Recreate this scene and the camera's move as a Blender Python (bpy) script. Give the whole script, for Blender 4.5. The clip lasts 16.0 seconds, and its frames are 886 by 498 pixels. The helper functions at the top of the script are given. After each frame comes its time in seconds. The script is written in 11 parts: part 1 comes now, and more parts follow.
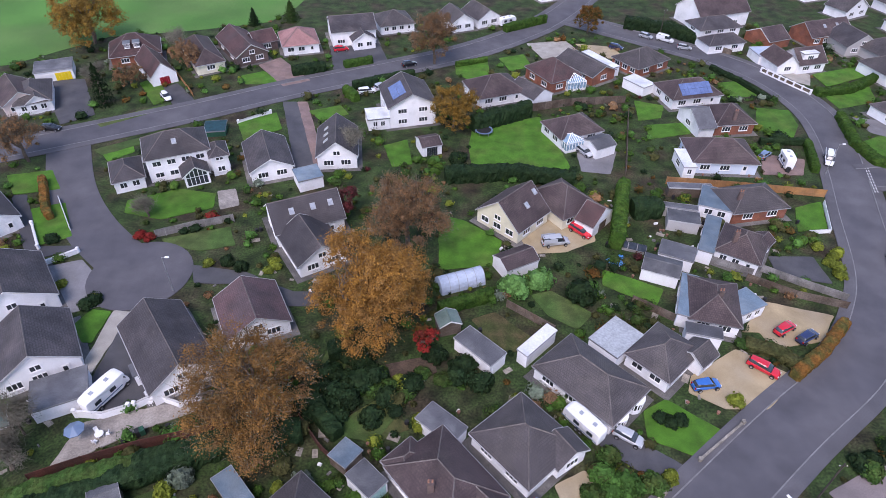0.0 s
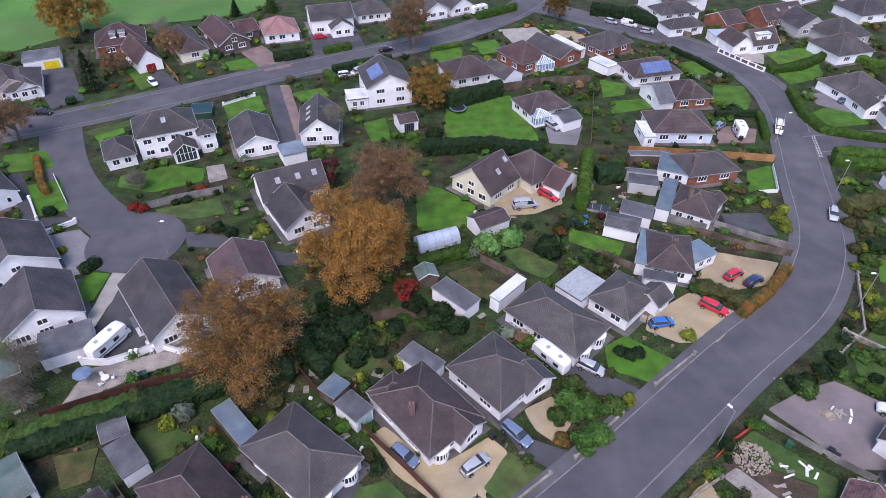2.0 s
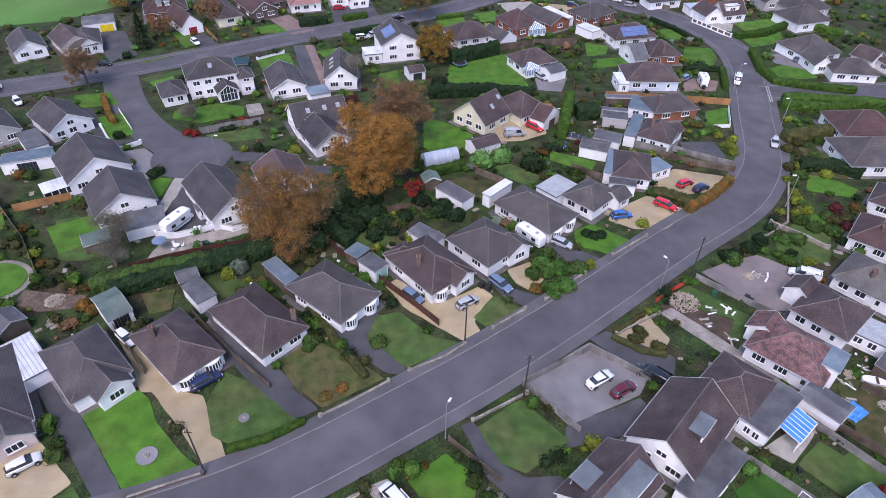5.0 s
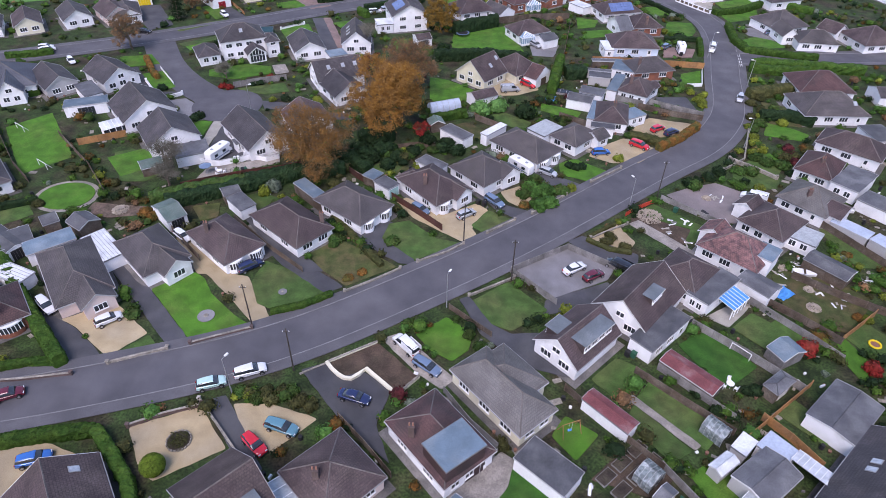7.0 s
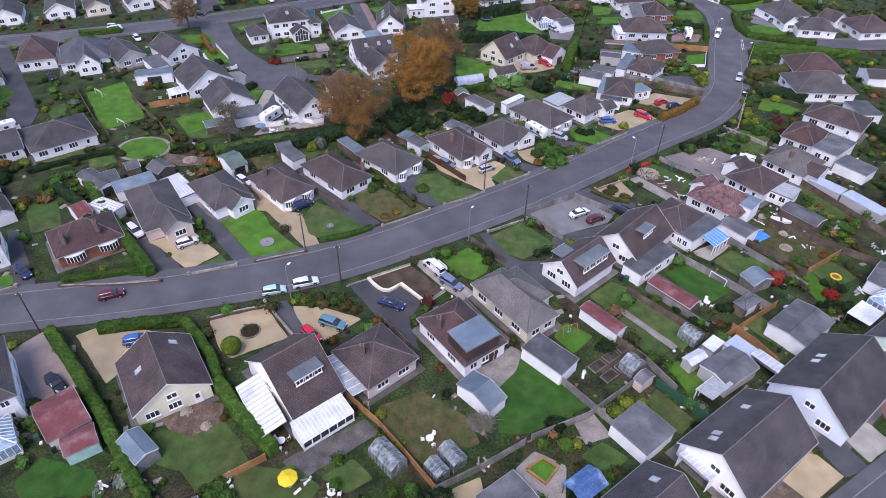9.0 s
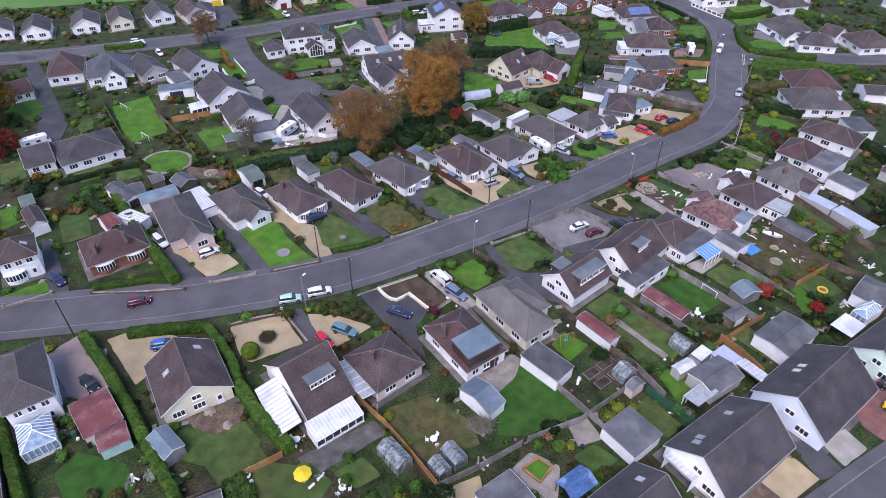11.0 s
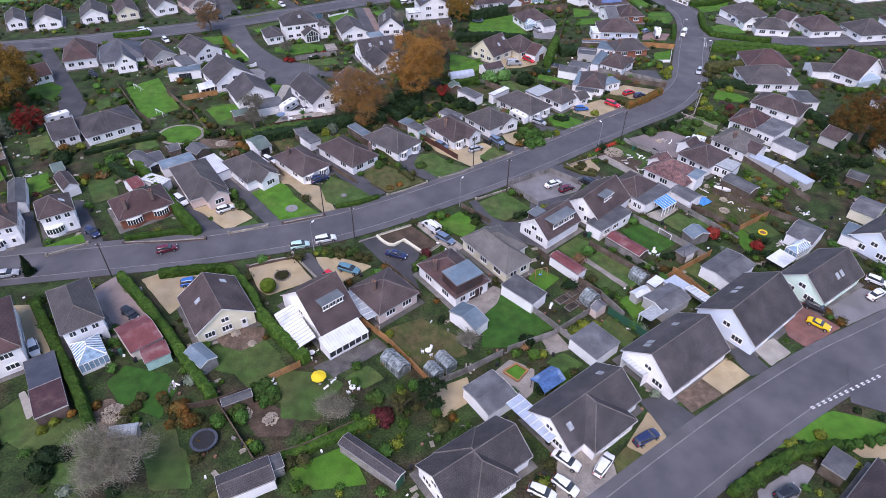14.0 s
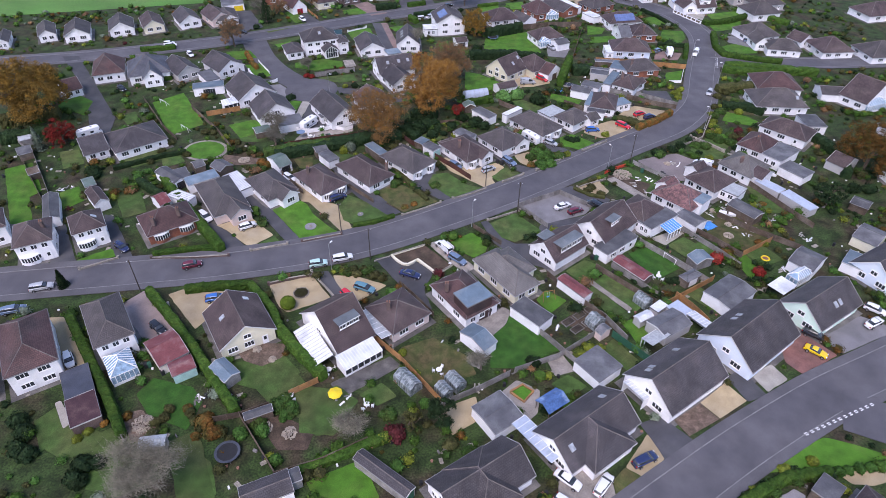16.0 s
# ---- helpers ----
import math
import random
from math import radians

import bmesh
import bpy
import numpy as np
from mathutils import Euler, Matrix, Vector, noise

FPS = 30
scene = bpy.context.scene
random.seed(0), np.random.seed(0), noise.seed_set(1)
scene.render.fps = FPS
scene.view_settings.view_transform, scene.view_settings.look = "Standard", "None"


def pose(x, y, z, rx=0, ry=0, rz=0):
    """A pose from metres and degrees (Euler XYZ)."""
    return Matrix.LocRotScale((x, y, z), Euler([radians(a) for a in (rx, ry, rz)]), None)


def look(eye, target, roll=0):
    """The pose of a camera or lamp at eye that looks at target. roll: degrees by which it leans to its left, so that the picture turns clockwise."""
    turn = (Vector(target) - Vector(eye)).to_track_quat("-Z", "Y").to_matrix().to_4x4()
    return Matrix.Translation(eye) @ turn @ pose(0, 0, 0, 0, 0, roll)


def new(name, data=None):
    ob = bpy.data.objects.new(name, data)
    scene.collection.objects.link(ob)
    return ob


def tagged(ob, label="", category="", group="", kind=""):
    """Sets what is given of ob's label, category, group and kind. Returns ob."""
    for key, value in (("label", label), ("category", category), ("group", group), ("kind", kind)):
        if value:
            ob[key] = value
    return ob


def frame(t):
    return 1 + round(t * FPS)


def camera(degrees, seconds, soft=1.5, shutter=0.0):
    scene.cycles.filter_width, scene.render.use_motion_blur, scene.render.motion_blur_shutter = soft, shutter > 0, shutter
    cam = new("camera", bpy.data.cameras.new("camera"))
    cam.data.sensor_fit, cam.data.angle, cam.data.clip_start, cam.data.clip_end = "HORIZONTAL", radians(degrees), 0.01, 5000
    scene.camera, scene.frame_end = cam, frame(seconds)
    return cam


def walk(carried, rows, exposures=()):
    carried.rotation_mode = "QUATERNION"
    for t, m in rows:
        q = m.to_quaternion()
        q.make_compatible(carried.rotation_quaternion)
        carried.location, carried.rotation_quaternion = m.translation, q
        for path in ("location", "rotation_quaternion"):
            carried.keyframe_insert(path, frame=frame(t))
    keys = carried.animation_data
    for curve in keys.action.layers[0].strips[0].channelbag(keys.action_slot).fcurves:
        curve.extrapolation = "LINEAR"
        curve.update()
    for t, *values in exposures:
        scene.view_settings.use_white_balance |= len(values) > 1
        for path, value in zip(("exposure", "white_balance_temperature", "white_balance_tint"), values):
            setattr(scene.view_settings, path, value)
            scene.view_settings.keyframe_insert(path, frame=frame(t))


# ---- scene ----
cam = camera(70.6, 16.0, soft=0.8)
PATH = [
    (0, (-1.353, -1.467, 69.917), (-1.347, 0.054, 68.618), 1.3),
    (0.5, (-1.105, -3.135, 69.723), (-1.087, -1.613, 68.425), 1.3),
    (1, (-0.856, -5.58, 69.623), (-0.818, -4.056, 68.328), 1.4),
    (1.5, (-0.58, -8.677, 69.53), (-0.531, -7.153, 68.237), 1.4),
    (2, (-0.42, -11.9, 69.613), (-0.36, -10.375, 68.32), 1.3),
    (2.5, (-0.327, -16.047, 69.59), (-0.259, -14.52, 68.3), 1.3),
    (3, (-0.192, -20.366, 69.617), (-0.129, -18.837, 68.329), 1.2),
    (3.5, (-0.28, -24.643, 69.67), (-0.218, -23.113, 68.383), 1.3),
    (4, (-0.214, -29.854, 69.753), (-0.162, -28.322, 68.467), 1.2),
    (6.5, (0.039, -58.578, 69.161), (0.069, -57.033, 67.891), 1.3),
    (7, (-0.043, -64.964, 69.438), (-0.017, -63.42, 68.167), 1.3),
    (7.5, (-0.048, -71.542, 69.634), (-0.029, -69.998, 68.363), 1.3),
    (8, (-0.477, -77.849, 70.147), (-0.477, -76.308, 68.873), 1.3),
    (8.5, (-0.622, -82.739, 70.837), (-0.653, -81.197, 69.563), 1.1),
    (9, (-0.691, -85.241, 72.407), (-0.727, -83.7, 71.132), 1.0),
    (9.5, (-0.424, -86.327, 74.471), (-0.473, -84.785, 73.198), 0.7),
    (12, (0.515, -94.036, 78.587), (0.44, -92.493, 77.317), 0.6),
    (12.5, (0.477, -98.056, 78.493), (0.424, -96.512, 77.224), 0.8),
    (13, (0.587, -102.424, 78.589), (0.547, -100.879, 77.32), 0.8),
    (13.5, (0.563, -106.077, 79.321), (0.525, -104.534, 78.049), 0.7),
    (14, (0.655, -107.95, 80.755), (0.623, -106.407, 79.483), 0.7),
    (14.5, (0.514, -108.933, 81.94), (0.475, -107.39, 80.668), 0.8),
    (15, (0.585, -109.116, 83.494), (0.529, -107.575, 82.22), 0.8),
    (15.5, (0.599, -109.136, 85.72), (0.529, -107.596, 84.446), 0.8),
    (16, (0.622, -109.279, 87.59), (0.551, -107.739, 86.316), 0.8),
]
walk(cam, [(t, look(eye, target, roll)) for t, eye, target, roll in PATH], [(0.0, 0.98, 6620, 26), (16.0, 0.98, 6620, 26)])

# ---- world and sun: flat overcast autumn daylight ----
world = bpy.data.worlds.new("overcast_sky")
scene.world = world
world.use_nodes = True
wn = world.node_tree
sky = wn.nodes.new("ShaderNodeTexSky")
sky.sky_type, sky.sun_disc = "NISHITA", False
sky.sun_elevation, sky.sun_rotation = radians(32), radians(200)
sky.air_density, sky.dust_density, sky.ozone_density = 1.0, 0.6, 1.5
SKY_STRENGTH = 0.15
wn.nodes["Background"].inputs["Strength"].default_value = SKY_STRENGTH
wn.links.new(sky.outputs["Color"], wn.nodes["Background"].inputs["Color"])
sun_data = bpy.data.lights.new("sun", "SUN")
sun_data.energy, sun_data.angle, sun_data.color = 1.4, radians(30), (1.0, 0.97, 0.94)
sun = new("sun", sun_data)
sun.matrix_world = look((0, 0, 200), (40, 120, 0))


# ---- materials ----
def material(name, base, vary=0.25, scale=0.6, rough=0.8, fine=12.0, bump=0.3, second=None, second_scale=0.15, second_at=0.5, metal=0.0, rand=0.0, spec=0.35):
    """A surface with grain at a fine scale, blotches at a broad one, and a shift from object to object."""
    m = bpy.data.materials.new(name)
    m.use_nodes = True
    nt = m.node_tree
    b = nt.nodes["Principled BSDF"]
    b.inputs["Roughness"].default_value, b.inputs["Metallic"].default_value = rough, metal
    b.inputs["Specular IOR Level"].default_value = spec
    geo = nt.nodes.new("ShaderNodeNewGeometry")

    def noise_at(s, detail=4.0):
        n = nt.nodes.new("ShaderNodeTexNoise")
        n.inputs["Scale"].default_value, n.inputs["Detail"].default_value = s, detail
        nt.links.new(geo.outputs["Position"], n.inputs["Vector"])
        return n.outputs["Fac"]

    def ramp(fac, lo, hi, a, c):
        r = nt.nodes.new("ShaderNodeMapRange")
        for key, v in zip(("From Min", "From Max", "To Min", "To Max"), (lo, hi, a, c)):
            r.inputs[key].default_value = v
        nt.links.new(fac, r.inputs["Value"])
        return r.outputs["Result"]

    def mix(kind, fac, a, c):
        x = nt.nodes.new("ShaderNodeMix")
        x.data_type, x.blend_type = "RGBA", kind
        for key, v in ((0, fac), (6, a), (7, c)):
            if isinstance(v, (float, tuple)):
                x.inputs[key].default_value = v
            else:
                nt.links.new(v, x.inputs[key])
        return x.outputs[2]

    col = base
    if second:
        col = mix("MIX", ramp(noise_at(second_scale, 5.0), second_at - 0.08, second_at + 0.12, 0.0, 1.0), base, second)
    grain = noise_at(fine, 6.0)
    f1, f2 = ramp(grain, 0.3, 0.7, 1 - vary, 1 + vary), ramp(noise_at(scale, 5.0), 0.3, 0.7, 1 - vary, 1 + vary)
    mul = nt.nodes.new("ShaderNodeMath")
    mul.operation = "MULTIPLY"
    nt.links.new(f1, mul.inputs[0])
    nt.links.new(f2, mul.inputs[1])
    last = mul.outputs[0]
    if rand:
        info = nt.nodes.new("ShaderNodeObjectInfo")
        r2 = nt.nodes.new("ShaderNodeMath")
        r2.operation = "MULTIPLY"
        nt.links.new(ramp(info.outputs["Random"], 0.0, 1.0, 1 - rand, 1 + rand), r2.inputs[0])
        nt.links.new(last, r2.inputs[1])
        last = r2.outputs[0]
    grey = nt.nodes.new("ShaderNodeCombineColor")
    for i in range(3):
        nt.links.new(last, grey.inputs[i])
    nt.links.new(mix("MULTIPLY", 1.0, col, grey.outputs[0]), b.inputs["Base Color"])
    if bump:
        bp = nt.nodes.new("ShaderNodeBump")
        bp.inputs["Strength"].default_value, bp.inputs["Distance"].default_value = bump, 0.05
        nt.links.new(grain, bp.inputs["Height"])
        nt.links.new(bp.outputs["Normal"], b.inputs["Normal"])
    return m


def tiled(name, base, second, course=0.34, vary=0.22, rough=0.75, moss=0.56, patch_scale=0.22):
    """Roof tiles: courses across the slope, single tiles along it, lichen in blotches."""
    m = material(name, base, vary, 0.35, rough, 5.0, 0.0, second, patch_scale, moss, rand=0.12)
    nt = m.node_tree
    b = nt.nodes["Principled BSDF"]
    uv = nt.nodes.new("ShaderNodeUVMap")
    br = nt.nodes.new("ShaderNodeTexBrick")
    br.inputs["Scale"].default_value = 1.0
    br.inputs["Brick Width"].default_value, br.inputs["Row Height"].default_value = 0.33, course
    br.inputs["Mortar Size"].default_value, br.inputs["Mortar Smooth"].default_value, br.inputs["Bias"].default_value = 0.045, 0.4, 0.0
    br.inputs["Color1"].default_value, br.inputs["Color2"].default_value, br.inputs["Mortar"].default_value = (1.1, 1.08, 1.07, 1), (0.9, 0.9, 0.92, 1), (0.68, 0.68, 0.7, 1)
    nt.links.new(uv.outputs["UV"], br.inputs["Vector"])
    old = b.inputs["Base Color"].links[0].from_socket
    x = nt.nodes.new("ShaderNodeMix")
    x.data_type, x.blend_type = "RGBA", "MULTIPLY"
    x.inputs[0].default_value = 1.0
    nt.links.new(old, x.inputs[6])
    nt.links.new(br.outputs["Color"], x.inputs[7])
    nt.links.new(x.outputs[2], b.inputs["Base Color"])
    bp = nt.nodes.new("ShaderNodeBump")
    bp.inputs["Strength"].default_value, bp.inputs["Distance"].default_value = 0.5, 0.04
    nt.links.new(br.outputs["Color"], bp.inputs["Height"])
    nt.links.new(bp.outputs["Normal"], b.inputs["Normal"])
    return m


M = {}
M["grass"] = material("grass", (0.05, 0.098, 0.022, 1), 0.32, 0.5, 0.95, 9.0, 0.6, (0.075, 0.095, 0.03, 1), 0.12, 0.52, rand=0.15)
M["bright_grass"] = material("bright_grass", (0.054, 0.155, 0.013, 1), 0.3, 0.4, 0.95, 9.0, 0.6, (0.072, 0.135, 0.02, 1), 0.15, 0.55, rand=0.12)
M["deep_grass"] = material("deep_green_grass", (0.026, 0.092, 0.011, 1), 0.3, 0.5, 0.95, 9.0, 0.6, (0.036, 0.098, 0.014, 1), 0.2, 0.55, rand=0.1)
M["meadow"] = material("meadow", (0.07, 0.19, 0.035, 1), 0.22, 0.05, 0.95, 3.0, 0.6, (0.1, 0.19, 0.05, 1), 0.03, 0.5)
M["worn_grass"] = material("worn_grass", (0.062, 0.078, 0.022, 1), 0.35, 0.6, 0.95, 8.0, 0.6, (0.085, 0.07, 0.03, 1), 0.3, 0.5, rand=0.15)
M["soil"] = material("soil", (0.026, 0.048, 0.012, 1), 0.6, 0.35, 0.95, 3.0, 0.8, (0.046, 0.036, 0.021, 1), 0.14, 0.54)
M["bare_soil"] = material("bare_soil", (0.085, 0.058, 0.042, 1), 0.35, 0.5, 0.95, 6.0, 0.8, (0.06, 0.045, 0.03, 1), 0.3, 0.5)
M["asphalt"] = material("asphalt", (0.086, 0.084, 0.095, 1), 0.16, 0.25, 0.85, 20.0, 0.2, (0.112, 0.108, 0.118, 1), 0.07, 0.52)
M["footway"] = material("footway", (0.118, 0.114, 0.124, 1), 0.2, 0.4, 0.85, 20.0, 0.2, (0.088, 0.086, 0.094, 1), 0.2, 0.5)
M["dark_asphalt"] = material("dark_asphalt", (0.062, 0.062, 0.07, 1), 0.18, 0.3, 0.8, 20.0, 0.2, (0.08, 0.08, 0.085, 1), 0.2, 0.5, rand=0.12)
M["gravel"] = material("gravel", (0.40, 0.315, 0.19, 1), 0.2, 0.4, 0.95, 14.0, 0.6, (0.33, 0.27, 0.18, 1), 0.2, 0.5, rand=0.1)
M["paving"] = material("paving", (0.30, 0.27, 0.24, 1), 0.22, 0.5, 0.85, 5.0, 0.3, (0.22, 0.20, 0.18, 1), 0.3, 0.5, rand=0.12)
M["pink_paving"] = material("pink_paving", (0.24, 0.165, 0.145, 1), 0.18, 0.5, 0.85, 6.0, 0.3, (0.19, 0.135, 0.125, 1), 0.3, 0.5)
M["rose_paving"] = material("rose_grey_paving", (0.30, 0.235, 0.22, 1), 0.15, 0.3, 0.85, 8.0, 0.3, (0.25, 0.20, 0.19, 1), 0.2, 0.5)
M["mauve_paving"] = material("mauve_grey_paving", (0.22, 0.185, 0.182, 1), 0.15, 0.3, 0.85, 8.0, 0.3, (0.18, 0.155, 0.152, 1), 0.2, 0.5)
M["grey_paving"] = material("grey_paving", (0.21, 0.205, 0.215, 1), 0.15, 0.3, 0.85, 8.0, 0.3, (0.17, 0.165, 0.17, 1), 0.2, 0.5, rand=0.1)
M["brown_patio"] = material("brown_patio", (0.15, 0.105, 0.08, 1), 0.35, 0.8, 0.9, 5.0, 0.5, (0.10, 0.075, 0.055, 1), 0.5, 0.5)
M["brick_paving"] = material("brick_paving", (0.21, 0.10, 0.085, 1), 0.2, 0.5, 0.85, 6.0, 0.3, (0.17, 0.09, 0.08, 1), 0.3, 0.5)
M["concrete"] = material("concrete", (0.36, 0.34, 0.30, 1), 0.15, 0.5, 0.85, 8.0, 0.3, (0.30, 0.28, 0.25, 1), 0.3, 0.5)
M["kerb"] = material("kerb", (0.19, 0.188, 0.192, 1), 0.2, 0.6, 0.85, 8.0, 0.2)
M["white_line"] = material("white_line", (0.62, 0.62, 0.62, 1), 0.2, 2.0, 0.8, 8.0, 0.0)
M["white"] = material("white_render", (0.80, 0.80, 0.82, 1), 0.06, 0.3, 0.8, 8.0, 0.1, (0.66, 0.66, 0.67, 1), 0.4, 0.6)
M["cream"] = material("cream_render", (0.70, 0.66, 0.52, 1), 0.07, 0.3, 0.8, 8.0, 0.1, (0.62, 0.58, 0.46, 1), 0.4, 0.6)
M["pale_blue"] = material("pale_blue_render", (0.62, 0.69, 0.80, 1), 0.06, 0.3, 0.8, 8.0, 0.1)
M["mint"] = material("mint_render", (0.62, 0.78, 0.70, 1), 0.06, 0.3, 0.8, 8.0, 0.1)
M["pink"] = material("pink_render", (0.66, 0.54, 0.50, 1), 0.07, 0.3, 0.8, 8.0, 0.1)
M["grey_render"] = material("grey_render", (0.42, 0.41, 0.41, 1), 0.07, 0.3, 0.8, 8.0, 0.1)
M["chimney_brick"] = material("chimney_brick", (0.125, 0.085, 0.078, 1), 0.25, 0.6, 0.9, 7.0, 0.4, (0.10, 0.075, 0.07, 1), 0.5, 0.5)
M["brick"] = material("red_brick", (0.27, 0.10, 0.06, 1), 0.25, 0.6, 0.9, 7.0, 0.4, (0.21, 0.085, 0.06, 1), 0.5, 0.5)
M["stone"] = material("garden_stone", (0.30, 0.27, 0.23, 1), 0.3, 1.0, 0.9, 5.0, 0.6, (0.22, 0.2, 0.17, 1), 0.6, 0.5)
M["grey_tile"] = tiled("grey_tile", (0.074, 0.066, 0.068, 1), (0.10, 0.09, 0.086, 1))
M["brown_tile"] = tiled("brown_tile", (0.07, 0.05, 0.051, 1), (0.092, 0.07, 0.066, 1), vary=0.3)
M["red_tile"] = tiled("red_tile", (0.085, 0.047, 0.046, 1), (0.068, 0.047, 0.046, 1), vary=0.28)
M["mauve_tile"] = tiled("mauve_tile", (0.13, 0.08, 0.082, 1), (0.095, 0.068, 0.072, 1), moss=0.5)
M["patchy_tile"] = tiled("patchy_pink_tile", (0.22, 0.115, 0.108, 1), (0.105, 0.062, 0.066, 1), vary=0.3, moss=0.5, patch_scale=1.3)
M["dark_tile"] = tiled("dark_tile", (0.06, 0.055, 0.06, 1), (0.082, 0.072, 0.074, 1), vary=0.28)
M["slate_tile"] = tiled("slate_tile", (0.085, 0.092, 0.112, 1), (0.11, 0.115, 0.13, 1))
M["stone_tile"] = tiled("stone_tile", (0.15, 0.142, 0.137, 1), (0.11, 0.104, 0.098, 1), moss=0.5)
M["pink_tile"] = tiled("pink_tile", (0.30, 0.16, 0.15, 1), (0.24, 0.13, 0.12, 1))
M["felt"] = material("roofing_felt", (0.088, 0.09, 0.10, 1), 0.22, 0.5, 0.75, 8.0, 0.2, (0.135, 0.138, 0.146, 1), 0.3, 0.54, rand=0.25)
M["blue_felt"] = material("blue_felt", (0.115, 0.165, 0.21, 1), 0.16, 0.5, 0.7, 8.0, 0.2, (0.17, 0.215, 0.25, 1), 0.3, 0.55, rand=0.2)
M["dark_felt"] = material("dark_blue_felt", (0.052, 0.06, 0.082, 1), 0.2, 0.5, 0.7, 8.0, 0.2, (0.07, 0.078, 0.10, 1), 0.3, 0.55)
M["maroon_felt"] = material("maroon_felt", (0.06, 0.028, 0.034, 1), 0.25, 0.5, 0.8, 8.0, 0.2, (0.08, 0.045, 0.045, 1), 0.5, 0.55)
M["green_felt"] = material("green_felt", (0.10, 0.15, 0.135, 1), 0.18, 0.5, 0.85, 8.0, 0.2, (0.13, 0.17, 0.155, 1), 0.4, 0.5, rand=0.15)
M["red_felt"] = material("red_felt", (0.17, 0.055, 0.06, 1), 0.2, 0.5, 0.85, 8.0, 0.2, (0.2, 0.12, 0.12, 1), 0.5, 0.6)
M["white_sheet"] = material("white_sheet", (0.68, 0.70, 0.72, 1), 0.1, 0.4, 0.6, 3.0, 0.1, (0.5, 0.52, 0.55, 1), 0.3, 0.55)
M["pale_sheet"] = material("pale_blue_sheet", (0.40, 0.46, 0.56, 1), 0.1, 0.4, 0.6, 3.0, 0.1, (0.34, 0.40, 0.5, 1), 0.3, 0.55)
M["sheet_metal"] = material("weathered_sheet", (0.42, 0.45, 0.47, 1), 0.2, 0.5, 0.55, 3.0, 0.1, (0.28, 0.30, 0.31, 1), 0.5, 0.5)
M["pvc"] = material("white_plastic", (0.80, 0.80, 0.81, 1), 0.04, 1.0, 0.4, 5.0, 0.0)
M["gutter"] = material("grey_gutter", (0.30, 0.30, 0.31, 1), 0.12, 0.6, 0.5, 5.0, 0.0, rand=0.5)
M["board"] = material("painted_board", (0.52, 0.52, 0.53, 1), 0.1, 0.6, 0.5, 5.0, 0.0, (0.38, 0.37, 0.36, 1), 0.3, 0.55, rand=0.35)
M["dark_glass"] = material("dark_glass", (0.035, 0.042, 0.05, 1), 0.3, 0.6, 0.06, 2.0, 0.0, spec=0.8)
# conservatory glass: pale blue base includes a painted reflection of the overcast sky
M["sky_glass"] = material("glass_with_painted_sky", (0.22, 0.33, 0.43, 1), 0.35, 0.8, 0.12, 2.0, 0.0, spec=0.7)
M["greenhouse_glass"] = material("greenhouse_glass", (0.15, 0.18, 0.185, 1), 0.4, 1.2, 0.12, 3.0, 0.0, (0.26, 0.29, 0.30, 1), 0.9, 0.52, spec=0.6)
M["solar"] = material("solar_panel", (0.12, 0.17, 0.33, 1), 0.15, 0.8, 0.12, 4.0, 0.0, spec=0.6)
M["wood"] = material("fence_wood", (0.095, 0.068, 0.05, 1), 0.3, 0.7, 0.9, 6.0, 0.4, (0.13, 0.105, 0.085, 1), 0.4, 0.5, rand=0.25)
M["new_wood"] = material("new_fence_wood", (0.34, 0.17, 0.065, 1), 0.2, 0.7, 0.85, 6.0, 0.4, (0.28, 0.15, 0.07, 1), 0.5, 0.5, rand=0.15)
M["grey_wood"] = material("grey_fence_wood", (0.22, 0.21, 0.205, 1), 0.25, 0.7, 0.9, 6.0, 0.4, (0.17, 0.16, 0.15, 1), 0.4, 0.5, rand=0.2)
M["red_wood"] = material("red_stained_wood", (0.085, 0.03, 0.022, 1), 0.25, 0.7, 0.9, 6.0, 0.4, (0.065, 0.03, 0.024, 1), 0.4, 0.5, rand=0.15)
M["green_paint"] = material("green_paint", (0.02, 0.09, 0.055, 1), 0.15, 0.7, 0.7, 6.0, 0.1)
M["teal"] = material("teal_paint", (0.35, 0.55, 0.52, 1), 0.1, 0.7, 0.6, 6.0, 0.1)
M["skip_cover"] = material("skip_cover", (0.012, 0.05, 0.06, 1), 0.3, 0.8, 0.6, 6.0, 0.3)
M["yellow"] = material("yellow_paint", (0.75, 0.55, 0.02, 1), 0.08, 0.7, 0.5, 6.0, 0.1)
M["red"] = material("red_paint", (0.28, 0.015, 0.025, 1), 0.12, 0.7, 0.5, 6.0, 0.1)
M["blue_tarp"] = material("blue_tarpaulin", (0.06, 0.13, 0.30, 1), 0.25, 0.8, 0.5, 3.0, 0.3, (0.30, 0.42, 0.58, 1), 0.45, 0.62)
M["black"] = material("black_rubber", (0.02, 0.02, 0.022, 1), 0.2, 1.0, 0.7, 8.0, 0.1)
M["metal"] = material("galvanised_metal", (0.32, 0.33, 0.34, 1), 0.12, 1.0, 0.5, 8.0, 0.0, metal=0.4)
M["terracotta"] = material("terracotta", (0.24, 0.12, 0.085, 1), 0.2, 1.0, 0.85, 8.0, 0.2)
M["pole_wood"] = material("tarred_pole", (0.05, 0.042, 0.037, 1), 0.25, 1.0, 0.9, 8.0, 0.3)
M["bark"] = material("bark", (0.11, 0.085, 0.065, 1), 0.35, 1.0, 0.95, 8.0, 0.6)


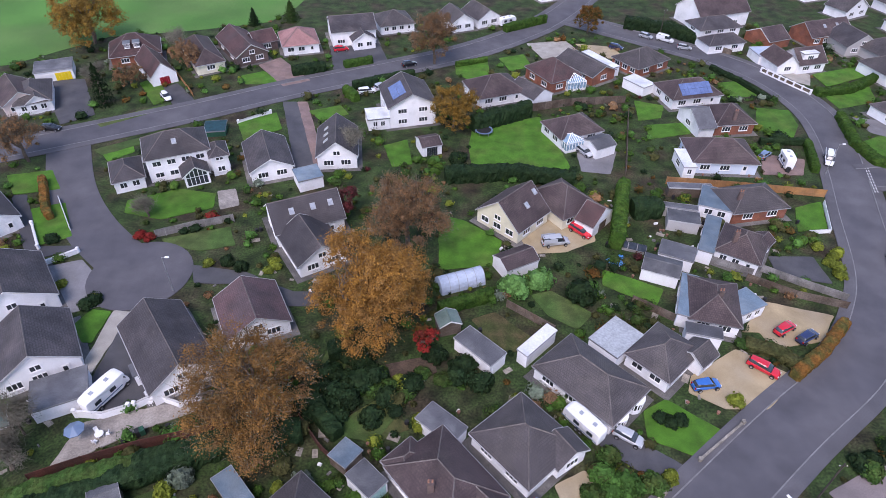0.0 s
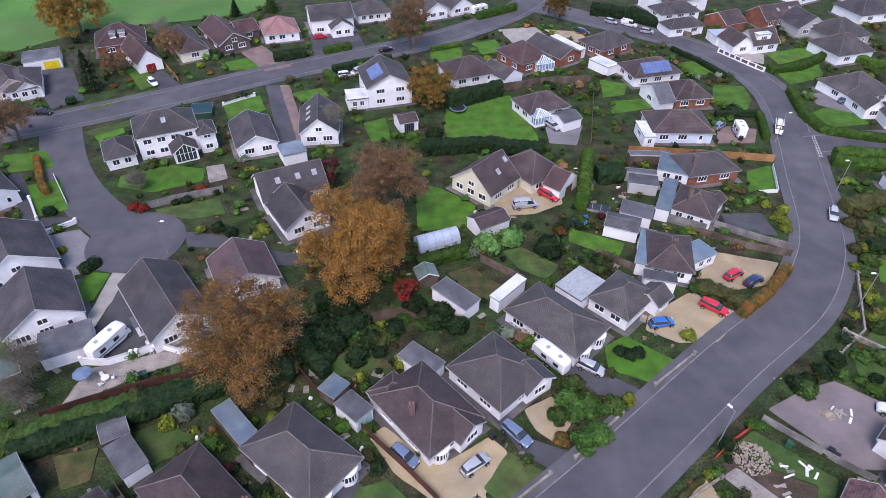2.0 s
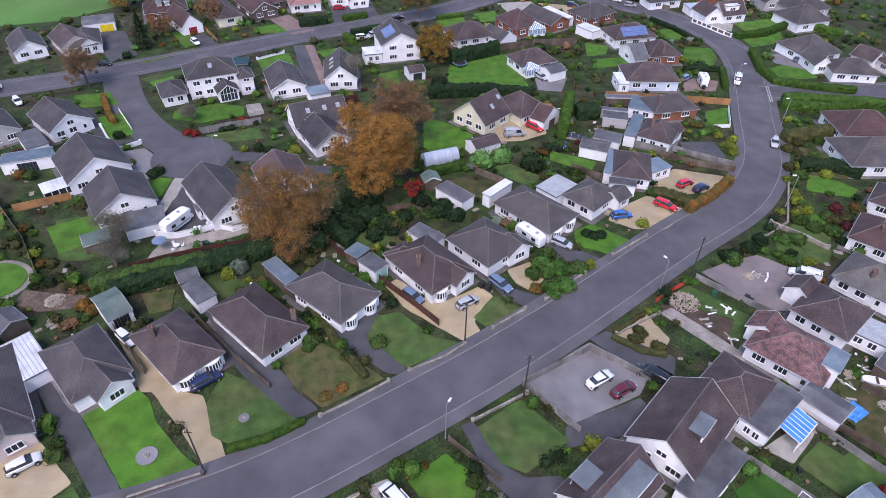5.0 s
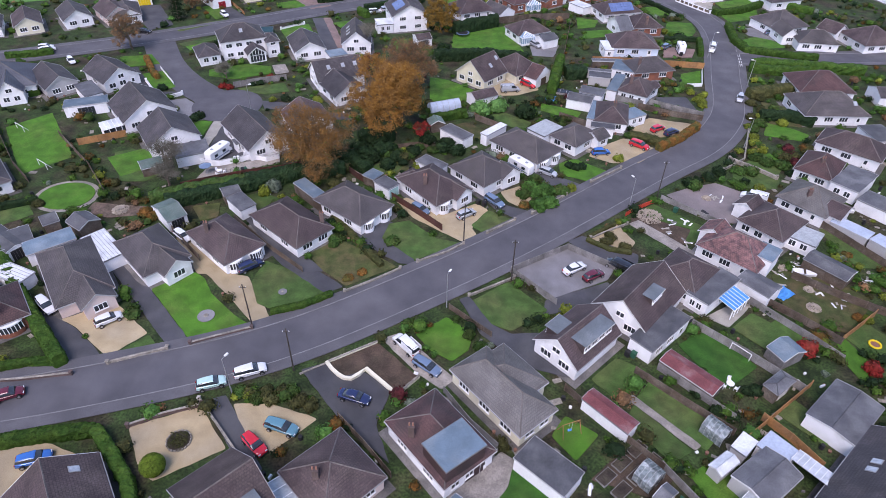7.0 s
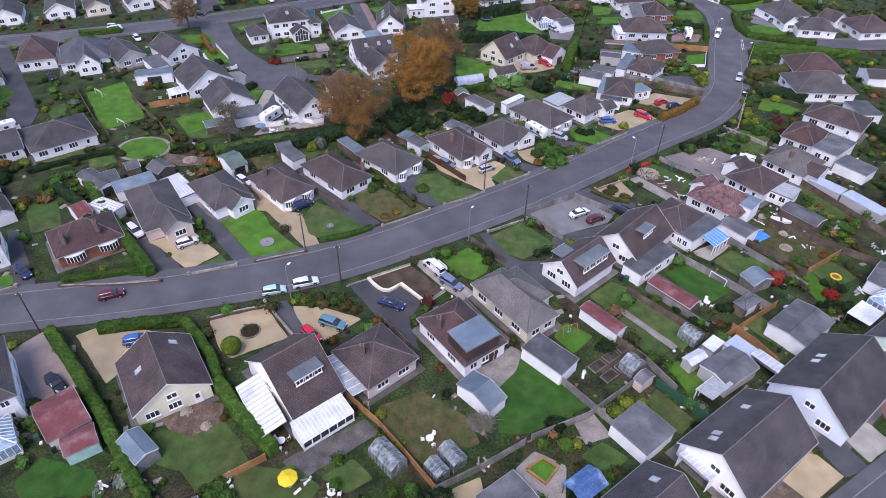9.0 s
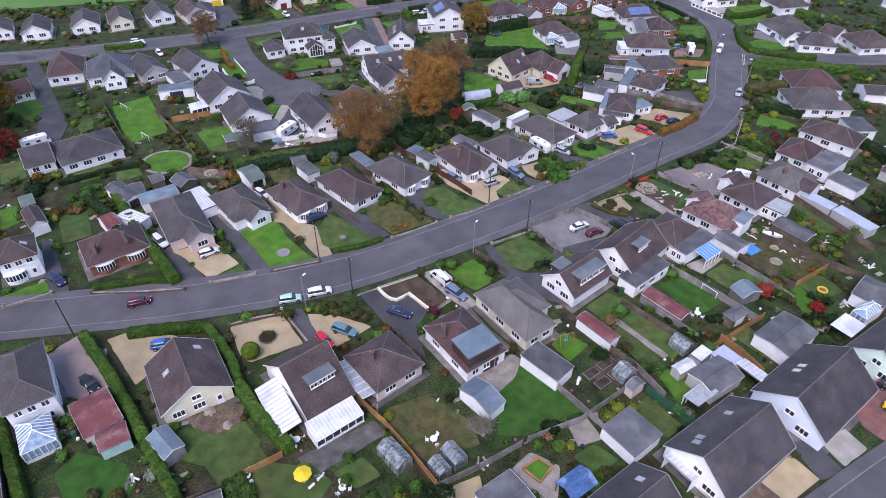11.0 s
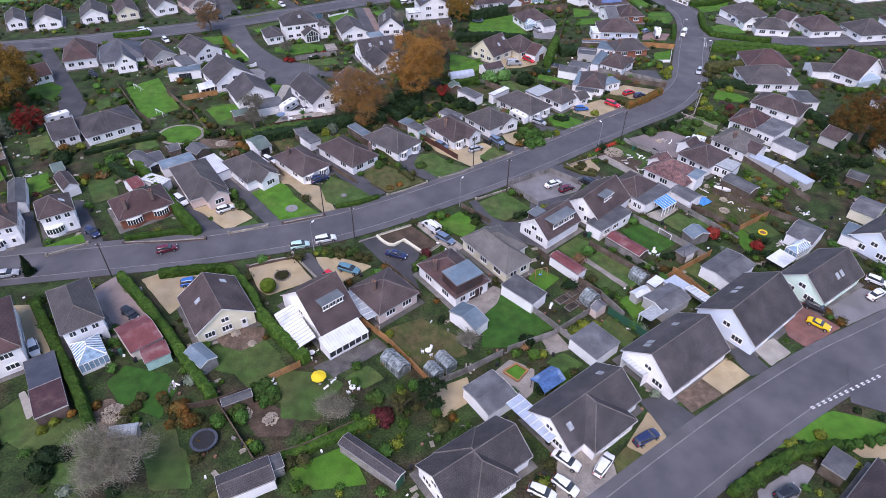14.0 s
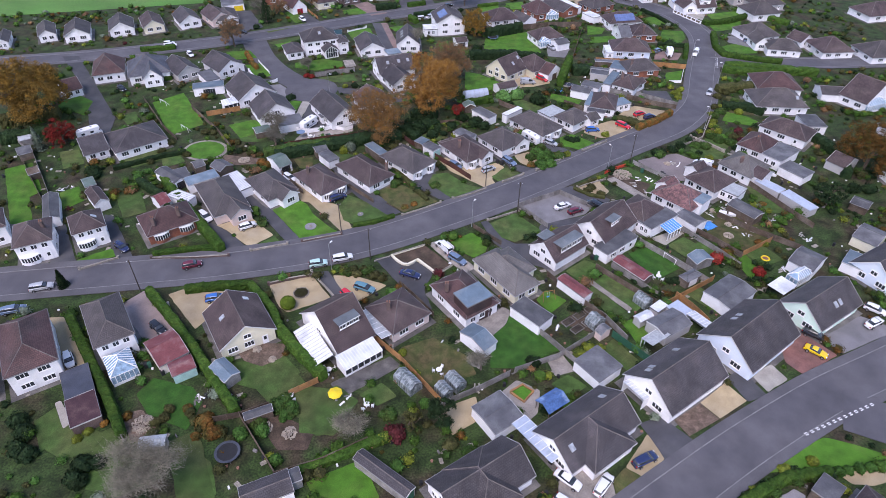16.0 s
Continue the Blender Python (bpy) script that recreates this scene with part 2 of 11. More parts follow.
M["rubble"] = material("rubble", (0.42, 0.36, 0.29, 1), 0.25, 1.0, 0.9, 6.0, 0.4, (0.30, 0.26, 0.22, 1), 1.5, 0.5)
M["ribbed_sheet"] = material("ribbed_white_sheet", (0.62, 0.65, 0.68, 1), 0.12, 0.6, 0.5, 4.0, 0.1, (0.45, 0.48, 0.52, 1), 0.5, 0.55)
M["blue_sheet"] = material("bright_blue_sheet", (0.06, 0.26, 0.60, 1), 0.15, 1.0, 0.5, 5.0, 0.2)


def leafy(name, base, second, rough=0.7):
    """Leaves: colour shifts from leaf to leaf, from clump to clump and from plant to plant."""
    m = material(name, base, 0.3, 1.1, rough, 3.0, 0.0, second, 0.6, 0.5, rand=0.25, spec=0.08)
    nt = m.node_tree
    b = nt.nodes["Principled BSDF"]
    geo = nt.nodes.new("ShaderNodeNewGeometry")
    r = nt.nodes.new("ShaderNodeMapRange")
    r.inputs["To Min"].default_value, r.inputs["To Max"].default_value = 0.7, 1.3
    nt.links.new(geo.outputs["Random Per Island"], r.inputs["Value"])
    old = b.inputs["Base Color"].links[0].from_socket
    x = nt.nodes.new("ShaderNodeMix")
    x.data_type, x.blend_type = "RGBA", "MULTIPLY"
    x.inputs[0].default_value = 1.0
    nt.links.new(old, x.inputs[6])
    nt.links.new(r.outputs["Result"], x.inputs[7])
    nt.links.new(x.outputs[2], b.inputs["Base Color"])
    return m


M["oak_leaf"] = leafy("autumn_oak_leaf", (0.25, 0.125, 0.028, 1), (0.19, 0.105, 0.036, 1))
M["brown_leaf"] = leafy("brown_oak_leaf", (0.19, 0.105, 0.05, 1), (0.15, 0.095, 0.055, 1))
M["russet_leaf"] = leafy("russet_oak_leaf", (0.27, 0.142, 0.042, 1), (0.18, 0.105, 0.045, 1))
M["hedge_leaf"] = leafy("hedge_leaf", (0.030, 0.070, 0.012, 1), (0.045, 0.088, 0.015, 1))
M["dark_leaf"] = leafy("dark_evergreen_leaf", (0.012, 0.027, 0.011, 1), (0.018, 0.035, 0.013, 1))
M["green_leaf"] = leafy("green_leaf", (0.034, 0.074, 0.017, 1), (0.042, 0.065, 0.017, 1))
M["fresh_leaf"] = leafy("fresh_leaf", (0.10, 0.22, 0.06, 1), (0.08, 0.18, 0.05, 1))
M["lime_leaf"] = leafy("lime_leaf", (0.15, 0.18, 0.024, 1), (0.11, 0.14, 0.024, 1))
M["olive_leaf"] = leafy("olive_leaf", (0.06, 0.06, 0.022, 1), (0.042, 0.048, 0.017, 1))
M["topiary_leaf"] = leafy("clipped_bush_leaf", (0.10, 0.15, 0.018, 1), (0.085, 0.135, 0.018, 1))
M["mid_leaf"] = leafy("mid_green_leaf", (0.05, 0.12, 0.025, 1), (0.04, 0.095, 0.02, 1))
M["barrier"] = material("orange_red_plastic", (0.55, 0.07, 0.04, 1), 0.1, 0.7, 0.5, 6.0, 0.1)
M["grey_leaf"] = leafy("grey_green_leaf", (0.13, 0.16, 0.12, 1), (0.10, 0.13, 0.09, 1))
M["red_leaf"] = leafy("red_leaf", (0.20, 0.022, 0.018, 1), (0.14, 0.03, 0.02, 1))
M["rust_leaf"] = leafy("rust_leaf", (0.16, 0.075, 0.02, 1), (0.075, 0.068, 0.02, 1))
M["oak_leaf_olive"] = leafy("golden_brown_leaf", (0.20, 0.115, 0.022, 1), (0.15, 0.10, 0.03, 1))
M["maroon_leaf"] = leafy("maroon_leaf", (0.085, 0.02, 0.022, 1), (0.06, 0.022, 0.022, 1))
M["twig"] = leafy("bare_twig", (0.165, 0.155, 0.125, 1), (0.125, 0.12, 0.095, 1), 0.9)


# ---- mesh helpers ----
def mesh_of(name, verts, faces, mat, uvs=None, mats=None, slots=None):
    me = bpy.data.meshes.new(name)
    me.from_pydata(verts, [], faces)
    for mm in (mats or [mat]):
        me.materials.append(mm)
    if slots:
        me.polygons.foreach_set("material_index", slots)
    if uvs:
        layer = me.uv_layers.new(name="UVMap")
        layer.data.foreach_set("uv", [c for face in uvs for pt in face for c in pt])
    me.update()
    return me


def child(name, me, parent, m=None, label=""):
    ob = new(name, me)
    ob.parent = parent
    if m is not None:
        ob.matrix_basis = m
    return tagged(ob, label)


def empty(name, m, label, category, group="", kind=""):
    ob = new(name)
    ob.empty_display_size = 0.3
    ob.matrix_basis = m
    return tagged(ob, label, category, group, kind)


CACHE = {}


def cached(key, make):
    if key not in CACHE:
        CACHE[key] = make()
    return CACHE[key]


def box_data(x0, y0, z0, x1, y1, z1, taper=0.0):
    t = taper
    v = [(x0, y0, z0), (x1, y0, z0), (x1, y1, z0), (x0, y1, z0), (x0 + t, y0 + t, z1), (x1 - t, y0 + t, z1), (x1 - t, y1 - t, z1), (x0 + t, y1 - t, z1)]
    f = [(3, 2, 1, 0), (4, 5, 6, 7), (0, 1, 5, 4), (1, 2, 6, 5), (2, 3, 7, 6), (3, 0, 4, 7)]
    return v, f


def joined(parts):
    """One vertex and face list out of several."""
    vs, fs = [], []
    for v, f in parts:
        n = len(vs)
        vs += v
        fs += [tuple(i + n for i in face) for face in f]
    return vs, fs


def boxes(name, mat, *list_of):
    return mesh_of(name, *joined([box_data(*b) for b in list_of]), mat)


def cylinder_data(r0, r1, z0, z1, n=10, cx=0.0, cy=0.0):
    v = [(cx + r * math.cos(2 * math.pi * i / n), cy + r * math.sin(2 * math.pi * i / n), z) for r, z in ((r0, z0), (r1, z1)) for i in range(n)]
    f = [(i, (i + 1) % n, n + (i + 1) % n, n + i) for i in range(n)] + [tuple(range(n - 1, -1, -1)), tuple(range(n, 2 * n))]
    return v, f


# ---- houses ----
FOOT = []

def roof_mesh(w, d, eave, rise, kind, mat):
    """Roof over a w x d eave rectangle: hip, gable along x (gx), gable along y (gy), half hip (hx, hy), or flat, with thickness and a ridge line."""
    a, b, t = w / 2, d / 2, 0.16
    along_y = kind.endswith("y") or (kind == "hip" and d > w)
    if along_y:
        a, b = b, a
    run = b if kind == "hip" else (b * 0.38 if kind[0] == "h" else 0.0)
    run = min(run, a * 0.98)
    e, r = eave, eave + rise
    if kind == "hip":
        pts = [(-a, -b, e), (a, -b, e), (a, b, e), (-a, b, e), (-a + run, 0, r), (a - run, 0, r)]
        top = [(0, 1, 5, 4), (2, 3, 4, 5), (1, 2, 5), (3, 0, 4)]
    elif kind[0] == "h":
        k = 0.62
        pts = [(-a, -b, e), (a, -b, e), (a, b, e), (-a, b, e), (-a + run, 0, r), (a - run, 0, r)]
        q = [(-a, -b * (1 - k), e + rise * k), (a, -b * (1 - k), e + rise * k), (a, b * (1 - k), e + rise * k), (-a, b * (1 - k), e + rise * k)]
        pts += q
        top = [(0, 1, 7, 5, 4, 6), (2, 3, 9, 4, 5, 8), (7, 8, 5), (9, 6, 4)]
    else:
        pts = [(-a, -b, e), (a, -b, e), (a, b, e), (-a, b, e), (-a, 0, r), (a, 0, r)]
        top = [(0, 1, 5, 4), (2, 3, 4, 5)]
    n = len(pts)
    if along_y:
        pts = [(-y, x, z) for x, y, z in pts]
    pts += [(x, y, z - t) for x, y, z in pts]
    faces = list(top) + [tuple(i + n for i in reversed(f)) for f in top]
    edges = {}
    for f in top:
        for i in range(len(f)):
            edges[(f[i], f[(i + 1) % len(f)])] = 1
    for i, j in list(edges):
        if (j, i) not in edges:
            faces.append((j, i, i + n, j + n))
    uvs = []
    for f in faces:
        p = [Vector(pts[i]) for i in f]
        nor = (p[1] - p[0]).cross(p[2] - p[0])
        u = Vector((0, 0, 1)).cross(nor)
        u = u.normalized() if u.length > 1e-6 else Vector((1, 0, 0))
        v = nor.cross(u).normalized()
        uvs.append([(q.dot(u), q.dot(v)) for q in p])
    return mesh_of("roof", pts, faces, mat, uvs)


def ridge_mesh(w, d, eave, rise, kind, mat):
    """Rounded ridge and hip tiles laid over the roof's upper edges."""
    a, b = w / 2, d / 2
    along_y = kind.endswith("y") or (kind == "hip" and d > w)
    if along_y:
        a, b = b, a
    r = eave + rise
    if kind == "hip":
        run = min(b, a * 0.98)
        lines = [((-a + run, 0, r), (a - run, 0, r))] + [((sx * a, sy * b, eave), (sx * (a - run), 0, r)) for sx in (-1, 1) for sy in (-1, 1)]
    elif kind[0] == "h":
        run, k = b * 0.38, 0.62
        lines = [((-a + run, 0, r), (a - run, 0, r))] + [((sx * a, sy * b * (1 - k), eave + rise * k), (sx * (a - run), 0, r)) for sx in (-1, 1) for sy in (-1, 1)]
    else:
        lines = [((-a, 0, r), (a, 0, r))]
    parts = []
    for p, q in lines:
        p, q = Vector(p), Vector(q)
        if (q - p).length < 0.3:
            continue
        side = (q - p).cross(Vector((0, 0, 1))).normalized() * 0.085
        up = Vector((0, 0, 0.09))
        v = [p - side - up * 0.4, p + up, p + side - up * 0.4, q - side - up * 0.4, q + up, q + side - up * 0.4]
        if along_y:
            v = [(-c.y, c.x, c.z) for c in v]
        parts.append(([tuple(c) for c in v], [(0, 1, 4, 3), (1, 2, 5, 4), (0, 2, 1), (3, 4, 5)]))
    return mesh_of("ridge_tiles", *joined(parts), mat)


def wall_mesh(w, d, eave, rise, kind, mat, over):
    """Outer walls under a roof, up to the gables."""
    a, b = w / 2 - over, d / 2 - over
    along_y = kind.endswith("y")
    if kind == "hip" or kind == "flat":
        v, f = box_data(-a, -b, 0, a, b, eave - 0.1)
        return mesh_of("wall", v, f, mat)
    full = d / 2 if not along_y else w / 2
    inner = b if not along_y else a
    k = 0.62 if kind[0] == "h" else 1.0
    slope = rise / full
    zc = eave - 0.17 + slope * over
    za = eave - 0.17 + rise * k
    half = full * (1 - k) if k < 1 else 0.0
    aa, bb = (a, b) if not along_y else (b, a)
    prof = [(-bb, 0), (bb, 0), (bb, zc), (half, za), (-half, za), (-bb, zc)] if half else [(-bb, 0), (bb, 0), (bb, zc), (0, za), (-bb, zc)]
    n = len(prof)
    v = [(-aa, y, z) for y, z in prof] + [(aa, y, z) for y, z in prof]
    f = [tuple(range(n - 1, -1, -1)), tuple(range(n, 2 * n))] + [(i, (i + 1) % n, n + (i + 1) % n, n + i) for i in range(n)]
    if along_y:
        v = [(-y, x, z) for x, y, z in v]
    return mesh_of("wall", v, f, mat)


def window_meshes(w, h):
    def frame_():
        t, n = 0.09, max(2, round(w / 0.7))
        xs = sorted({round(-w / 2 + k * (w - t) / n + e, 4) for k in range(n + 1) for e in (0.0, t)})
        zs = [0.0, t, h - t, h]
        solid = lambda i, j: 0 <= i < len(xs) - 1 and 0 <= j < 3 and (j != 1 or i % 2 == 0)
        v = [(x, y, z) for y in (-0.07, 0.05) for z in zs for x in xs]
        at = lambda i, j, b: (b * 4 + j) * len(xs) + i
        f = []
        for i in range(len(xs) - 1):
            for j in range(3):
                if solid(i, j):
                    f.append((at(i, j, 0), at(i + 1, j, 0), at(i + 1, j + 1, 0), at(i, j + 1, 0)))
                    if not solid(i - 1, j):
                        f.append((at(i, j, 0), at(i, j + 1, 0), at(i, j + 1, 1), at(i, j, 1)))
                    if not solid(i + 1, j):
                        f.append((at(i + 1, j, 0), at(i + 1, j, 1), at(i + 1, j + 1, 1), at(i + 1, j + 1, 0)))
                    if not solid(i, j - 1):
                        f.append((at(i, j, 0), at(i, j, 1), at(i + 1, j, 1), at(i + 1, j, 0)))
                    if not solid(i, j + 1):
                        f.append((at(i, j + 1, 0), at(i + 1, j + 1, 0), at(i + 1, j + 1, 1), at(i, j + 1, 1)))
        sv, sf = box_data(-w / 2 - 0.08, -0.16, -0.09, w / 2 + 0.08, -0.072, 0.0)
        return mesh_of("window_frame", *joined([(v, f), (sv, sf)]), M["pvc"])
    return cached(("wf", w, h), frame_), cached(("wp", w, h), lambda: boxes("pane", M["dark_glass"], (-w / 2 + 0.05, -0.03, 0.05, w / 2 - 0.05, 0.03, h - 0.05)))


def window(parent, m, w, h):
    fr, pane = window_meshes(round(w, 1), round(h, 1))
    ob = child("window", fr, parent, m)
    child("pane", pane, ob)
    return ob


def door(parent, m, w=0.95, h=2.05, mat=None):
    me = cached(("door", w, h, mat.name if mat else ""), lambda: boxes("door", mat or M["pvc"], (-w / 2, -0.06, 0, w / 2, 0.04, h), (-w / 2 - 0.06, -0.09, 0, -w / 2, 0.04, h + 0.06), (w / 2, -0.09, 0, w / 2 + 0.06, 0.04, h + 0.06)))
    ob = child("door", me, parent, m)
    child("pane", cached(("doorpane", w, h), lambda: boxes("pane", M["dark_glass"], (-w / 2 + 0.2, -0.075, h * 0.5, w / 2 - 0.2, -0.05, h - 0.2))), ob)
    return ob


def chimney(parent, x, y, z0, z1, mat):
    me = cached(("chimney", round(z1 - z0, 1), mat.name), lambda: mesh_of("chimney", *joined([box_data(-0.36, -0.27, 0, 0.36, 0.27, z1 - z0), box_data(-0.42, -0.33, z1 - z0, 0.42, 0.33, z1 - z0 + 0.14)]), mat))
    ob = child("chimney", me, parent, pose(x, y, z0))
    h = z1 - z0 + 0.14
    pot = cached("pot", lambda: mesh_of("chimney_pot", *cylinder_data(0.13, 0.1, 0, 0.45, 8), M["terracotta"]))
    for px in (-0.22, 0.22):
        child("chimney_pot", pot, ob, pose(px, 0, h))
    return ob


def glazing(parent, w, d, eave, rise, kind, over, glass):
    """Windows and doors round one wing. glass: letters f b l r with counts, such as f3l1."""
    sides = {"f": (0, -d / 2 + over, 0, w), "b": (0, d / 2 - over, 180, w), "l": (-w / 2 + over, 0, -90, d), "r": (w / 2 - over, 0, 90, d)}
    gable_sides = "lr" if kind.endswith("x") else ("fb" if kind.endswith("y") else "")
    for i in range(0, len(glass) - 1, 2):
        side, count = glass[i], int(glass[i + 1])
        x, y, turn, length = sides[side]
        base = pose(x, y, 0, 0, 0, turn)
        floors = [0.95] + ([3.4] if eave > 4.2 else [])
        for z in floors:
            h = 1.25 if eave < 4.2 else 1.15
            for k in range(count):
                at = (k + 0.5) / count * (length - 1.6) - (length - 1.6) / 2
                if z < 1 and k == count - 1 and side == "f" and count > 2:
                    door(parent, base @ pose(at, -0.02, 0.05))
                else:
                    window(parent, base @ pose(at, -0.02, z), min(2.0, max(0.9, (length - 1.5) / count * 0.6)), h)
        if side in gable_sides and rise > 2.6 and eave < 4.2:
            window(parent, base @ pose(0, -0.02, eave + 0.2), 1.4, 1.0)


def gable_window(parent, w, d, eave, rise, over):
    """A gable end glazed up to the slope, in five bays with a transom."""
    a, y = w / 2, -d / 2 + over
    clear = lambda x: eave + rise * (1 - abs(x) / a) - 0.42
    step = (w - 1.3) / 5
    for i in range(5):
        x0, x1 = -a + 0.65 + i * step + 0.06, -a + 0.65 + (i + 1) * step - 0.06
        for z0, top in ((0.3, (1.95, 1.95)), (2.07, (clear(x0), clear(x1)))):
            face = [(x0, z0), (x1, z0), (x1, max(z0 + 0.1, top[1])), (x0, max(z0 + 0.1, top[0]))]
            if i == 2 and z0 > 1:
                face[2:] = [(x1, clear(x1)), (0.0, clear(0.0)), (x0, clear(x0))]
            n = len(face)
            verts = [(px, y - 0.03, pz) for px, pz in face] + [(px, y + 0.03, pz) for px, pz in face]
            child("pane", mesh_of("pane", verts, [tuple(range(n)), tuple(range(2 * n - 1, n - 1, -1))] + [(k, k + n, (k + 1) % n + n, (k + 1) % n) for k in range(n)], M["dark_glass"]), parent)


def wing(parent, at, size, roof, mats, glass="", over=0.32):
    """One block of a house. at: x, y, turn; size: width, depth, eave height, rise; roof: its kind."""
    w, d, eave, rise = size
    holder = Matrix.Translation((at[0], at[1], 0)) @ pose(0, 0, 0, 0, 0, at[2])
    wall_mat, roof_mat = M[mats[0]], M[mats[1]]
    wall = child("wall", wall_mesh(w, d, eave, rise, roof, wall_mat, over), parent, holder)
    if roof == "flat":
        a, b = w / 2, d / 2
        top = child("roof", boxes("roof", roof_mat, (-a, -b, eave - 0.1, a, b, eave + 0.08)), parent, holder)
        child("fascia", boxes("fascia", M["gutter"], (-a - 0.03, -b - 0.03, eave - 0.14, a + 0.03, -b, eave + 0.12), (-a - 0.03, b, eave - 0.14, a + 0.03, b + 0.03, eave + 0.12),
                              (-a - 0.03, -b, eave - 0.14, -a, b, eave + 0.12), (a, -b, eave - 0.14, a + 0.03, b, eave + 0.12)), top)
    else:
        top = child("roof", roof_mesh(w, d, eave, rise, roof, roof_mat), parent, holder)
        child("ridge_tiles", ridge_mesh(w, d, eave, rise, roof, M["brown_ridge"] if mats[1].endswith("tile") else M[mats[1]]), top)
        a, b = w / 2, d / 2
        g = [(-a, -b - 0.1, eave - 0.2, a, -b, eave - 0.08), (-a, b, eave - 0.2, a, b + 0.1, eave - 0.08)]
        g2 = [(-a - 0.1, -b, eave - 0.2, -a, b, eave - 0.08), (a, -b, eave - 0.2, a + 0.1, b, eave - 0.08)]
        gut = g + g2 if roof == "hip" else (g if roof.endswith("x") else g2)
        if roof == "hip":
            child("gutter", boxes("gutter", M["gutter"], *gut), top)
        else:
            for one in gut:
                child("gutter", boxes("gutter", M["gutter"], one), top)
        if roof[0] == "g":
            for end in (-1, 1):
                child("bargeboard", barge_mesh(w, d, eave, rise, roof, end), top)
    if "G" in glass:
        gable_window(wall, w, d, eave, rise, over)
    elif glass:
        glazing(wall, w, d, eave, rise, roof, over, glass)
    return wall


def barge_mesh(w, d, eave, rise, kind, end):
    a, b = (w / 2, d / 2) if kind.endswith("x") else (d / 2, w / 2)
    parts = []
    for sx in (end,):
        for sy in (-1, 1):
            x0, x1 = sx * a, sx * (a + 0.05)
            v = [(x0, sy * b, eave - 0.2), (x1, sy * b, eave - 0.2), (x1, sy * b, eave + 0.03), (x0, sy * b, eave + 0.03),
                 (x0, 0, eave + rise - 0.2), (x1, 0, eave + rise - 0.2), (x1, 0, eave + rise + 0.03), (x0, 0, eave + rise + 0.03)]
            parts.append((v if kind.endswith("x") else [(-y, x, z) for x, y, z in v], [(0, 1, 2, 3), (7, 6, 5, 4), (0, 4, 5, 1), (1, 5, 6, 2), (2, 6, 7, 3), (3, 7, 4, 0)]))
    return mesh_of("bargeboard", *joined(parts), M["board"])


